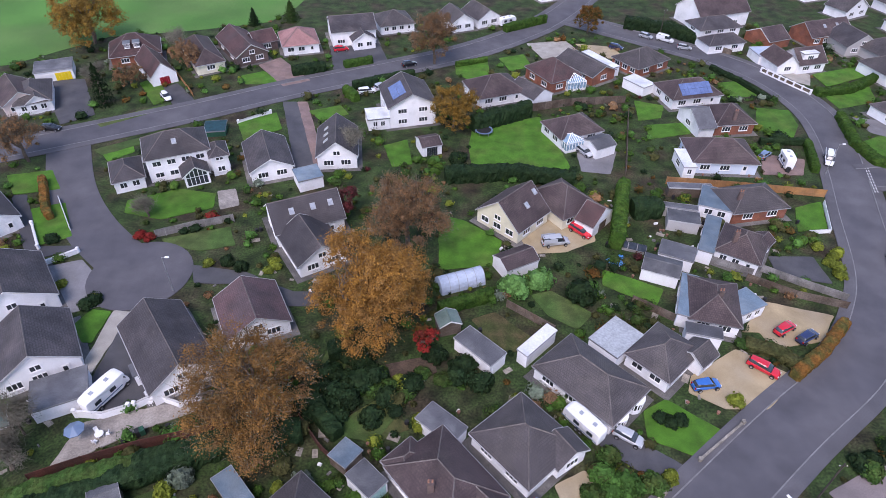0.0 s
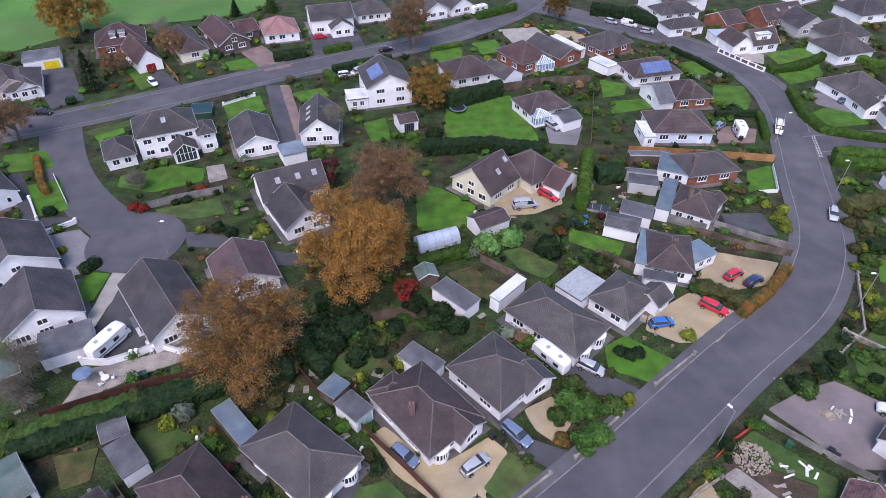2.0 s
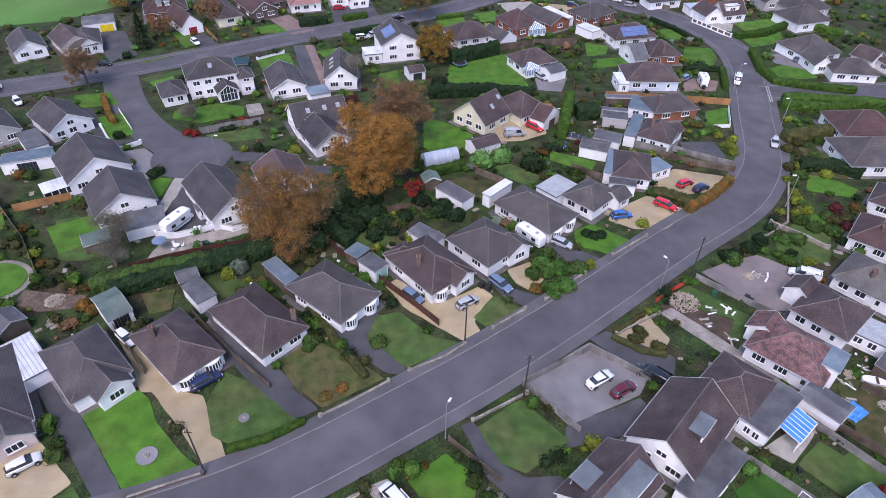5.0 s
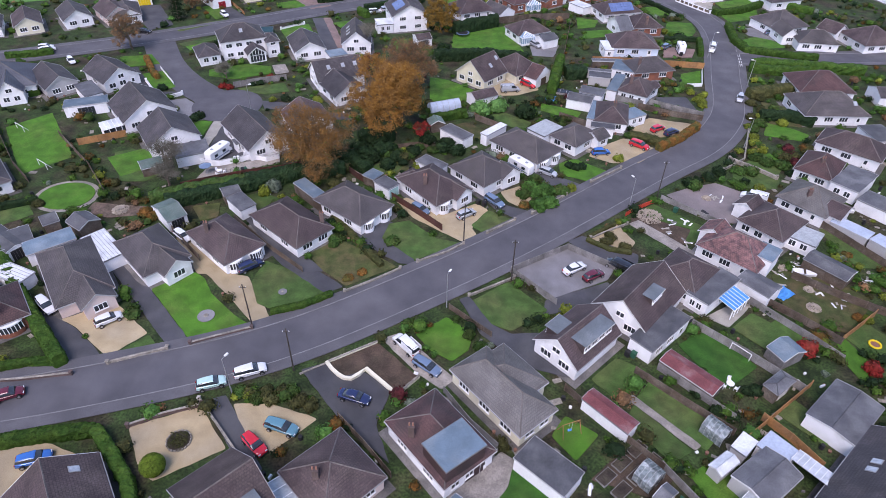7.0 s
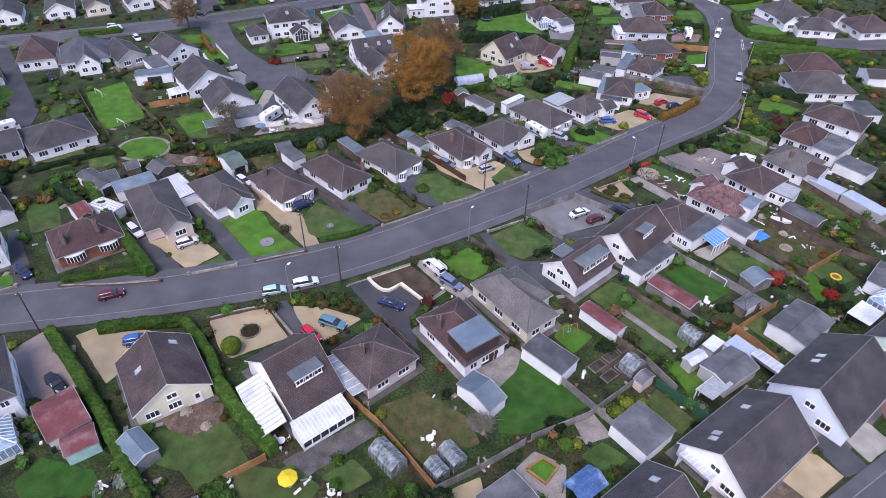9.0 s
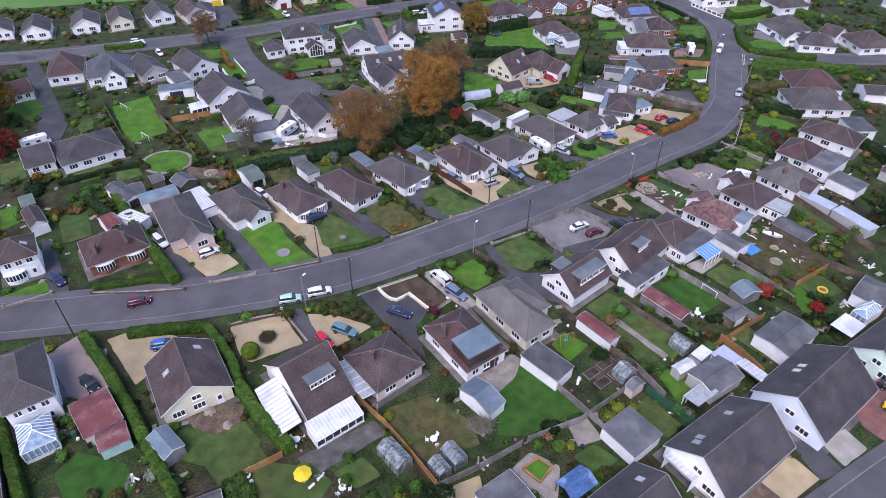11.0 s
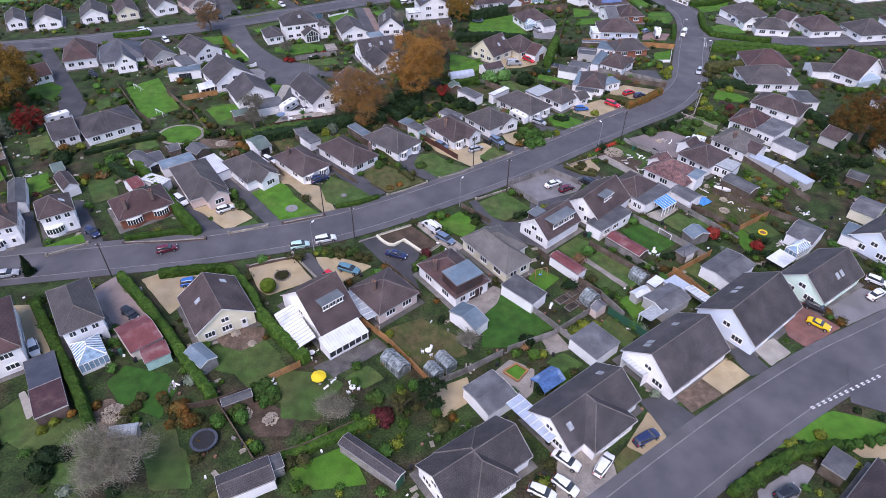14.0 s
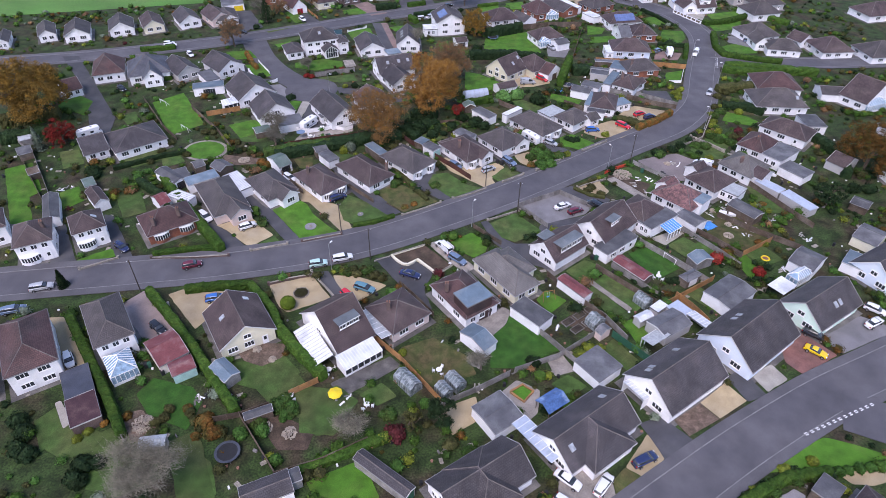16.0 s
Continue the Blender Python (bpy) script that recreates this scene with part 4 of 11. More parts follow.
def hedge(label, pts, width, height, mat="hedge_leaf", name="hedge"):
    """A clipped hedge along a line: a lumpy core and leaves all over it."""
    rng = random.Random(f"{pts}")
    line = []
    for i in range(len(pts) - 1):
        a, b = Vector(pts[i]), Vector(pts[i + 1])
        k = max(2, int((b - a).length / 0.4))
        line += [a.lerp(b, j / k) for j in range(k)]
    line.append(Vector(pts[-1]))
    prof = [(-1, 0.0), (-1.02, 0.3), (-1.0, 0.6), (-0.95, 0.85), (-0.78, 0.97), (-0.3, 1.02), (0.3, 1.02), (0.78, 0.97), (0.95, 0.85), (1.0, 0.6), (1.02, 0.3), (1, 0.0)]
    n = len(prof)
    v, f, out = [], [], []
    for i, c in enumerate(line):
        d = (line[min(i + 1, len(line) - 1)] - line[max(i - 1, 0)]).normalized()
        e = 0.75 if i in (0, len(line) - 1) else 1.0
        for s, t in prof:
            q = 1 + 0.24 * noise.noise((c.x * 0.8 + s, c.y * 0.8, t * 3)) + 0.22 * noise.noise((c.x * 2.1 + s * 2, c.y * 2.1, t * 5))
            x, y, z = c.x - d.y * s * width / 2 * e * q, c.y + d.x * s * width / 2 * e * q, max(0.0, t * height * (1 + 0.13 * noise.noise((c.x * 0.5, c.y * 0.5, 5.0)) + 0.14 * noise.noise((c.x * 1.9 + s * 1.5, c.y * 1.9, 5.0 + s * 3))))
            v.append((x, y, z))
            out.append(Vector((-d.y * s, d.x * s, (t - 0.45) * 1.5)))
    for i in range(len(line) - 1):
        f += [(i * n + j, i * n + j + 1, (i + 1) * n + j + 1, (i + 1) * n + j) for j in range(n - 1)]
    f += [tuple(range(n - 1, -1, -1)), tuple(range((len(line) - 1) * n, len(line) * n))]
    vs = [Vector(p) for p in v]

    def place(r):
        i, j = r.randrange(len(line) - 1), r.randrange(n - 1)
        a, b = r.random(), r.random()
        p = vs[i * n + j].lerp(vs[i * n + j + 1], a).lerp(vs[(i + 1) * n + j].lerp(vs[(i + 1) * n + j + 1], a), b)
        return p, out[i * n + j]
    length = sum((line[i + 1] - line[i]).length for i in range(len(line) - 1))
    cards = leaf_cards(rng, int(min(14000, length * (2 * height + width) * 20)), place, 0.13)
    return tagged(new(name, mesh_of(name, *joined([(v, f), cards]), M[mat])), label, "hedge", "hedges")


def fence(label, pts, height=1.6, mat="wood", name="fence", panel=1.83):
    """Panel fence: posts, and a boarded panel in every bay."""
    thing = empty(name, pose(pts[0][0], pts[0][1], 0), label, "fence", "fences")
    o = Vector((pts[0][0], pts[0][1]))
    post = cached(("post", height, mat), lambda: boxes("post", M[mat], (-0.06, -0.06, 0, 0.06, 0.06, height + 0.08)))
    for i in range(len(pts) - 1):
        a, b = Vector(pts[i]), Vector(pts[i + 1])
        k = max(1, round((b - a).length / panel))
        w = round((b - a).length / k, 2)
        turn = math.degrees(math.atan2(b.y - a.y, b.x - a.x))
        me = cached(("panel", height, mat, w), lambda: boxes("panel", M[mat], (0.03, -0.025, 0.06, w - 0.03, 0.0, height), (0.03, -0.05, height, w - 0.03, 0.03, height + 0.05), (0.03, -0.05, height * 0.45, w - 0.03, 0.03, height * 0.5)))
        for j in range(k):
            c = a.lerp(b, j / k) - o
            child("panel", me, thing, pose(c.x, c.y, 0.0, 0, 0, turn))
            child("post", post, thing, pose(c.x, c.y, 0.0, 0, 0, turn))
    c = Vector(pts[-1]) - o
    child("post", post, thing, pose(c.x, c.y, 0.0))
    return thing


def low_wall(label, pts, height=0.6, mat="stone", thick=0.24, name="garden_wall", piers=True, cap=""):
    """A garden wall with a coping, and a pier at each end."""
    thing = empty(name, pose(pts[0][0], pts[0][1], 0), label, "wall", "garden walls")
    line = [Vector(p) - Vector(pts[0]) for p in pts]
    child("wall_body", ribbon("wall_body", line, thick / 2, -thick / 2, height, M[mat], height + 0.05), thing)
    child("coping", ribbon("coping", line, thick / 2 + 0.03, -thick / 2 - 0.03, height + 0.055, M[cap] if cap else (M["board"] if mat == "white" else M[mat if mat.endswith("wood") else "stone"]), 0.07), thing)
    if piers:
        pier = cached(("pier", height, mat), lambda: boxes("pier", M[mat], (-0.2, -0.2, -0.05, 0.2, 0.2, height + 0.22), (-0.24, -0.24, height + 0.22, 0.24, 0.24, height + 0.3)))
        for p in (line[0], line[-1]):
            child("pier", pier, thing, pose(p.x, p.y, 0))
    return thing


# ---- trees ----
def limb_data(a, b, r0, r1, n=6):
    d = (b - a).normalized()
    u = d.orthogonal().normalized()
    w = d.cross(u)
    v = [tuple(c + (u * math.cos(2 * math.pi * i / n) + w * math.sin(2 * math.pi * i / n)) * r) for c, r in ((a, r0), (b, r1)) for i in range(n)]
    return v, [(i, (i + 1) % n, n + (i + 1) % n, n + i) for i in range(n)]


def branches(rng, base, height, spread, depth, r0):
    """Forking limbs from the trunk's foot; gives the meshes' data and the twigs' ends."""
    parts, tips = [], []

    def grow(p, way, length, r, level):
        q = p + way * length
        bend = p.lerp(q, 0.5) + Vector((rng.uniform(-1, 1), rng.uniform(-1, 1), rng.uniform(-0.5, 0.5))) * length * 0.08
        parts.append(limb_data(p, bend, r, r * 0.82))
        parts.append(limb_data(bend, q, r * 0.82, r * 0.62))
        if level == 0:
            tips.append(q)
            return
        if level < depth:
            tips.append(bend)
        for k in range(rng.choice((2, 3, 3))):
            side = Vector((rng.uniform(-1, 1), rng.uniform(-1, 1), rng.uniform(-0.25, 0.65)))
            grow(q, (way * 0.75 + side * spread).normalized(), length * rng.uniform(0.62, 0.85), r * 0.58, level - 1)
    grow(base, Vector((rng.uniform(-0.08, 0.08), rng.uniform(-0.08, 0.08), 1)).normalized(), height * 0.27, r0, depth)
    return parts, tips


def tree(label, x, y, height, width, mat, seed, leaves=5000, leaf=0.22, trunk=0.35, low=0.25, clumps=60, dense=1.0, bare=0):
    """Tapered trunk, limbs, and a crown of many small leaf sprays round uneven clumps."""
    rng = random.Random(seed)
    thing = empty("tree", pose(x, y, 0), label, "tree", "trees")
    parts, tips = branches(rng, Vector((0, 0, -0.1)), height, 0.75, 4, trunk)
    top = max(t.z for t in tips)
    far = max(math.hypot(t.x, t.y) for t in tips)
    kz, kx = height * 0.92 / top, width * 0.46 / far
    fix = lambda p: (p[0] * (kx if p[2] > 1 else 1 + (kx - 1) * max(0, p[2])), p[1] * (kx if p[2] > 1 else 1 + (kx - 1) * max(0, p[2])), p[2] * kz)
    parts = [([fix(p) for p in v], f) for v, f in parts]
    child("trunk", mesh_of("trunk", *joined(parts), M["bark"]), thing)
    if leaves:
        lobes = []
        count = 5 if width < 7 else 11
        for k in range(count):
            r = width * rng.uniform(0.15, 0.27)
            th = k * 2.4 + rng.uniform(-0.5, 0.5)
            u = (width * 0.5 - r * 0.85) * rng.uniform(0.7, 1.08) * (1 if k else 0.2)
            z = height * low + r * 0.6 + (height * (1 - low) - r * 1.35) * (k / (count - 1) if k else 1.0) ** 0.85 * rng.uniform(0.8, 1.03)
            u *= 1.05 - 0.5 * max(0.0, (z - height * 0.55) / (height * 0.45))
            lobes.append((Vector((math.cos(th) * u, math.sin(th) * u, z)), r))
        heads = []
        for _ in range(clumps * 3):
            c, r = lobes[rng.randrange(count)]
            d = Vector((rng.gauss(0, 1), rng.gauss(0, 1), rng.gauss(0.25, 0.9))).normalized()
            q = c + d * r * rng.uniform(0.45, 1.0) ** 0.6
            q.z = max(q.z, height * low)
            heads.append((q, width * rng.uniform(0.022, 0.062), rng.uniform(0.5, 1.5)))

        def place(g):
            while True:
                c, s, w = heads[g.randrange(len(heads))]
                if g.random() * 1.5 < w:
                    break
            d = Vector((g.gauss(0, 1), g.gauss(0, 1), g.gauss(0, 0.75))) * s * 0.72 * dense
            return c + d, (d + Vector((0, 0, s * 0.5))).normalized()
        child("crown", mesh_of("crown", *leaf_cards(rng, leaves, place, leaf), M[mat]), thing)
        if bare:
            v, f = [], []
            for _ in range(bare):
                c, s, w = heads[rng.randrange(len(heads))]
                p = c + Vector((rng.gauss(0, 1), rng.gauss(0, 1), rng.gauss(0, 1))) * s
                q = p + (Vector((p.x, p.y, (p.z - height * 0.4))).normalized() + Vector((rng.gauss(0, 0.5), rng.gauss(0, 0.5), rng.gauss(0, 0.5)))) * rng.uniform(0.2, 0.6)
                e = (q - p).orthogonal().normalized() * 0.02
                n = len(v)
                v += [tuple(p - e), tuple(p + e), tuple(q + e * 0.4), tuple(q - e * 0.4)]
                f.append((n, n + 1, n + 2, n + 3))
            child("bare_crown", mesh_of("bare_crown", v, f, M["twig"]), thing)
    return thing


def bare_tree(label, x, y, height, width, seed, twigs=1800):
    """A leafless crown: limbs and a haze of thin twigs."""
    rng = random.Random(seed)
    thing = empty("tree", pose(x, y, 0), label, "tree", "trees")
    parts, tips = branches(rng, Vector((0, 0, -0.1)), height, 0.9, 4, 0.2)
    top, far = max(t.z for t in tips), max(math.hypot(t.x, t.y) for t in tips)
    kz, kx = height * 0.85 / top, width * 0.42 / far
    fix = lambda p: (p[0] * kx, p[1] * kx, p[2] * kz)
    child("trunk", mesh_of("trunk", *joined([([fix(p) for p in v], f) for v, f in parts]), M["bark"]), thing)
    v, f = [], []
    for _ in range(twigs):
        p = Vector(fix(tips[rng.randrange(len(tips))])) + Vector((rng.gauss(0, width * 0.06), rng.gauss(0, width * 0.06), rng.gauss(0, height * 0.05)))
        q = p + Vector((rng.gauss(0, 1), rng.gauss(0, 1), rng.gauss(0.5, 0.7))).normalized() * rng.uniform(0.5, 1.5)
        s = (q - p).orthogonal().normalized() * 0.017
        n = len(v)
        v += [tuple(p - s), tuple(p + s), tuple(q + s * 0.4), tuple(q - s * 0.4)]
        f.append((n, n + 1, n + 2, n + 3))
    child("bare_crown", mesh_of("bare_crown", v, f, M["twig"]), thing)
    return thing


def conifer(label, x, y, height, width, mat, seed):
    rng = random.Random(seed)
    thing = empty("conifer", pose(x, y, 0), label, "tree", "trees")
    child("trunk", mesh_of("trunk", *cylinder_data(width * 0.06, 0.03, -0.1, height * 0.96, 7), M["bark"]), thing)

    def place(r):
        z = r.random() ** 1.3
        th = r.uniform(0, 6.28)
        k = width / 2 * (1.02 - z) ** 0.8 * (0.7 + 0.3 * math.sin(z * 38)) * r.uniform(0.45, 1.08)
        return Vector((math.cos(th) * k, math.sin(th) * k, 0.25 + z * (height - 0.25))), Vector((math.cos(th), math.sin(th), -0.2))
    child("crown", mesh_of("crown", *leaf_cards(rng, 1700, place, 0.2), M[mat]), thing)
    return thing


# ---- vehicles ----
def paint(name, c):
    m = material("paint_" + name, c, 0.03, 0.5, 0.22, 4.0, 0.0, spec=0.6)
    m.node_tree.nodes["Principled BSDF"].inputs["Coat Weight"].default_value = 0.6
    return m


for key, c in {"white": (0.75, 0.76, 0.78, 1), "silver": (0.42, 0.44, 0.47, 1), "red": (0.6, 0.02, 0.035, 1), "blue": (0.03, 0.14, 0.45, 1), "navy": (0.02, 0.03, 0.09, 1), "black": (0.015, 0.016, 0.02, 1),
               "steel": (0.14, 0.20, 0.30, 1), "teal": (0.10, 0.24, 0.30, 1), "maroon": (0.13, 0.015, 0.03, 1), "yellow": (0.75, 0.52, 0.01, 1), "mint": (0.45, 0.66, 0.62, 1)}.items():
    M["car_" + key] = paint(key, c)
M["headlight"] = material("headlight", (0.6, 0.62, 0.65, 1), 0.05, 1.0, 0.1, 4.0, 0.0)
M["taillight"] = material("taillight", (0.35, 0.01, 0.01, 1), 0.05, 1.0, 0.2, 4.0, 0.0)
M["rim"] = material("alloy_rim", (0.5, 0.5, 0.52, 1), 0.05, 1.0, 0.3, 4.0, 0.0, metal=0.8)

# side outlines (x forward, z up) of the painted lower body and of the glazed upper part
SHAPES = {
    "hatch": (4.0, 1.74, [(-2.0, 0.35), (-1.98, 0.8), (-1.9, 1.0), (0.85, 0.98), (1.7, 0.84), (1.98, 0.62), (2.0, 0.3)], [(-1.92, 0.98), (-1.62, 1.44), (-1.2, 1.5), (-0.1, 1.5), (0.35, 1.42), (1.05, 0.97)]),
    "estate": (4.5, 1.8, [(-2.25, 0.35), (-2.22, 0.85), (-2.16, 1.02), (1.0, 1.0), (1.95, 0.86), (2.22, 0.62), (2.25, 0.3)], [(-2.18, 1.0), (-1.95, 1.45), (-1.6, 1.53), (-0.1, 1.54), (0.4, 1.46), (1.15, 0.99)]),
    "saloon": (4.5, 1.78, [(-2.25, 0.35), (-2.2, 0.85), (-2.1, 0.98), (-1.4, 1.02), (1.0, 0.98), (1.95, 0.82), (2.22, 0.6), (2.25, 0.3)], [(-1.55, 1.0), (-0.95, 1.38), (-0.5, 1.43), (0.0, 1.43), (0.4, 1.36), (1.1, 0.97)]),
    "roadster": (4.1, 1.76, [(-2.05, 0.35), (-2.0, 0.8), (-1.7, 0.9), (0.7, 0.86), (1.7, 0.72), (2.02, 0.52), (2.05, 0.28)], [(-1.15, 0.88), (-0.7, 1.2), (-0.1, 1.25), (0.15, 1.2), (0.75, 0.85)]),
    "van": (4.9, 1.9, [(-2.45, 0.4), (-2.45, 1.15), (1.3, 1.12), (2.1, 0.98), (2.42, 0.7), (2.45, 0.32)], [(-2.44, 1.14), (-2.38, 1.85), (-2.2, 1.93), (0.5, 1.93), (0.8, 1.82), (1.5, 1.1)]),
}


def rounded(line):
    """Cut the corners of an outline once, keeping its ends."""
    out = [line[0]]
    for (x0, z0), (x1, z1) in zip(line, line[1:]):
        out += [(x0 * 0.78 + x1 * 0.22, z0 * 0.78 + z1 * 0.22), (x0 * 0.22 + x1 * 0.78, z0 * 0.22 + z1 * 0.78)]
    return out + [line[-1]]


def loft(outline, bottom, half_low, half_top, z_low, z_top):
    """A body from its side outline; its half width goes from half_low to half_top with height, with softened edges and a domed top."""
    v, f = [], []
    outline = rounded(outline)
    n, reach = len(outline), max(abs(x) for x, z in outline)
    rows = (-1, -0.97, -0.84, -0.45, 0.45, 0.84, 0.97, 1)
    for s in rows:
        drop = 0.11 * abs(s) ** 7
        for x, z in outline:
            k = (z - z_low) / max(1e-6, z_top - z_low)
            h = (half_low + (half_top - half_low) * k) * (1 - 0.26 * (abs(x) / reach) ** 4)
            v.append((x * (1.0 - 0.025 * abs(s) ** 6), s * h, z - drop * min(1.0, max(0.0, k))))
    m = len(rows)
    for b in range(m - 1):
        for i in range(n - 1):
            f.append((b * n + i, b * n + i + 1, (b + 1) * n + i + 1, (b + 1) * n + i))
    f.append(tuple(range(n)))
    f.append(tuple(range(m * n - 1, (m - 1) * n - 1, -1)))
    f.append(tuple(b * n for b in range(m)) + tuple(b * n + n - 1 for b in range(m - 1, -1, -1)))
    return v, f


def smoothed(me):
    me.polygons.foreach_set("use_smooth", [len(p.vertices) == 4 for p in me.polygons])
    return me


def car(label, x, y, heading, colour, shape="hatch", name="car"):
    """A parked car: painted body and roof, glass, four wheels with rims, lamps."""
    length, width, low, top = SHAPES[shape]
    paint_mat = M["car_" + colour]
    thing = empty(name, pose(x, y, 0.09, 0, 0, heading), label, "van" if shape == "van" else "car", "vehicles")
    child("body", cached(("cb", shape, colour), lambda: smoothed(mesh_of("body", *loft(low, 0.3, width / 2, width / 2 * 0.95, 0.3, 1.0), paint_mat))), thing)
    zt = max(z for _, z in top)
    cabin = child("window_glass", cached(("cg", shape), lambda: smoothed(mesh_of("window_glass", *loft(top, 0.9, width / 2 * 0.9, width / 2 * 0.72, top[0][1], zt), M["dark_glass"]))), thing, None, "dark tinted window glass")

    def roof_panel():
        flat = [p for p in top if p[1] > zt - 0.12]
        x0, x1 = flat[0][0] - 0.05, flat[-1][0] + 0.02
        mid = (x0 + x1) / 2
        parts = [loft([(x0, zt - 0.1), (x0 + 0.1, zt - 0.01), (mid, zt + 0.03), (x1 - 0.12, zt), (x1 + 0.05, zt - 0.09)], zt - 0.1, width / 2 * 0.74, width / 2 * 0.7, zt - 0.1, zt)]
        if shape == "van":
            parts += [box_data(-2.46, s * width / 2 * 0.9 - 0.1, 1.1, 0.0, s * width / 2 * 0.9 + 0.03, zt - 0.04, 0.02) for s in (-1, 1)]
        return mesh_of("roof", *joined(parts), paint_mat)
    child("roof", cached(("cr", shape, colour), roof_panel), thing)
    tyre = cached("tyre", lambda: mesh_of("tyre", *cylinder_data(0.31, 0.31, -0.1, 0.1, 14), M["black"]))
    rim = cached("rim", lambda: mesh_of("rim", *cylinder_data(0.2, 0.18, 0.0, 0.115, 10), M["rim"]))
    for wx in (-length * 0.31, length * 0.32):
        for s in (-1, 1):
            ob = child("wheel", tyre, thing, pose(wx, s * (width / 2 - 0.09), 0.31, -90 * s, 0, 0))
            child("rim", rim, ob)
    lamp = cached("lamp", lambda: boxes("headlight", M["headlight"], (-0.1, -0.16, -0.06, 0.06, 0.16, 0.07)))
    rear = cached("rear", lambda: boxes("tail_light", M["taillight"], (-0.04, -0.11, -0.12, 0.05, 0.11, 0.12)))
    for s in (-1, 1):
        child("headlight", lamp, thing, pose(length / 2 - 0.1, s * width * 0.28, 0.62))
        child("tail_light", rear, thing, pose(-length / 2 + 0.05, s * width * 0.3, 0.78))
    for s in (-1, 1):
        child("bumper", cached(("bump", shape), lambda: boxes("bumper", M["black"], (-0.03, -width / 2 * 0.66, 0.25, 0.15, width / 2 * 0.66, 0.4))), thing, pose(s * length / 2, 0, 0, 0, 0, 0 if s < 0 else 180))
    return thing


def motorhome(label, x, y, heading, length=6.2, cab=True):
    """A white camper: boxed body with rounded edges, windows, roof lights, wheels; with a cab, or a drawbar for a caravan."""
    name = "motorhome" if cab else "caravan"
    thing = empty(name, pose(x, y, 0.09, 0, 0, heading), label, name, "vehicles")
    h, w, l = 2.75 if cab else 2.55, 2.2, length
    back, front = -l / 2, l / 2 - (1.3 if cab else 0.0)
    side = [(back, 0.45), (back - 0.02, h - 0.35), (back + 0.2, h - 0.05), (back + 0.5, h)] + ([(front, h), (front + 0.75, h - 0.15), (front + 0.85, h - 0.55), (front + 0.3, h - 0.75), (front, 0.45)] if cab else [(front - 0.7, h), (front - 0.15, h - 0.35), (front, 1.2), (front - 0.1, 0.45)])
    child("body", mesh_of("body", *loft(side, 0.45, w / 2, w / 2 * 0.97, 0.45, h), M["pvc"]), thing)
    if cab:
        child("cab", mesh_of("cab", *loft([(front - 0.1, 0.4), (front - 0.1, 1.9), (front + 0.35, 1.9), (front + 0.95, 1.15), (front + 1.3, 0.95), (front + 1.32, 0.4)], 0.4, 0.98, 0.9, 0.4, 1.9), M["pvc"]), thing)
        child("windscreen", mesh_of("windscreen", *loft([(front + 0.3, 1.3), (front + 0.42, 1.86), (front + 0.99, 1.16)], 1.0, 0.92, 0.86, 1.1, 1.9), M["dark_glass"]), thing)
    for s in (-1, 1):
        for wx in (-l * 0.28, l * 0.08):
            child("window", boxes("window", M["dark_glass"], (wx - 0.45, s * w / 2 - 0.02, 1.45, wx + 0.45, s * w / 2 + 0.03, 2.0)), thing)
        child("stripe", boxes("stripe", M["car_steel"], (back + 0.1, s * w / 2 - 0.015, 1.0, front - 0.1, s * w / 2 + 0.02, 1.14)), thing)
    for rx in (-l * 0.25, l * 0.12):
        child("roof_hatch", boxes("roof_hatch", M["rooflight"], (rx - 0.25, -0.25, h - 0.02, rx + 0.25, 0.25, h + 0.1)), thing)
    tyre = cached("tyre", lambda: mesh_of("tyre", *cylinder_data(0.31, 0.31, -0.1, 0.1, 14), M["black"]))
    rim = cached("rim", lambda: mesh_of("rim", *cylinder_data(0.2, 0.18, 0.0, 0.115, 10), M["rim"]))
    for wx in ((-l * 0.27, front + 0.6) if cab else (-0.35, 0.35)):
        for s in (-1, 1):
            ob = child("wheel", tyre, thing, pose(wx, s * (w / 2 - 0.12), 0.31, -90 * s, 0, 0))
            child("rim", rim, ob)
    if not cab:
        child("drawbar", mesh_of("drawbar", *joined([limb_data(Vector((front - 0.1, s * 0.6, 0.45)), Vector((front + 1.1, 0, 0.45)), 0.05, 0.05, 5) for s in (-1, 1)]), M["metal"]), thing)
    return thing


# ---- street furniture ----
def street_lamp(x, y, turn=0.0, height=7.0):
    thing = empty("street_lamp", pose(x, y, 0.1, 0, 0, turn), "grey steel street lamp beside the road", "street lamp", "street lamps")
    child("column", cached("column", lambda: mesh_of("column", *joined([cylinder_data(0.11, 0.1, 0, 1.3, 8), cylinder_data(0.07, 0.045, 1.3, 7.0, 8)]), M["metal"])), thing)
    child("arm", cached("arm", lambda: mesh_of("arm", *limb_data(Vector((0, 0, 6.95)), Vector((0.7, 0, 7.1)), 0.035, 0.03, 6), M["metal"])), thing)
    child("lantern", cached("lantern", lambda: mesh_of("lantern", *joined([box_data(0.5, -0.14, 7.03, 1.15, 0.14, 7.2, 0.04)]), M["pvc"])), thing)
    return thing


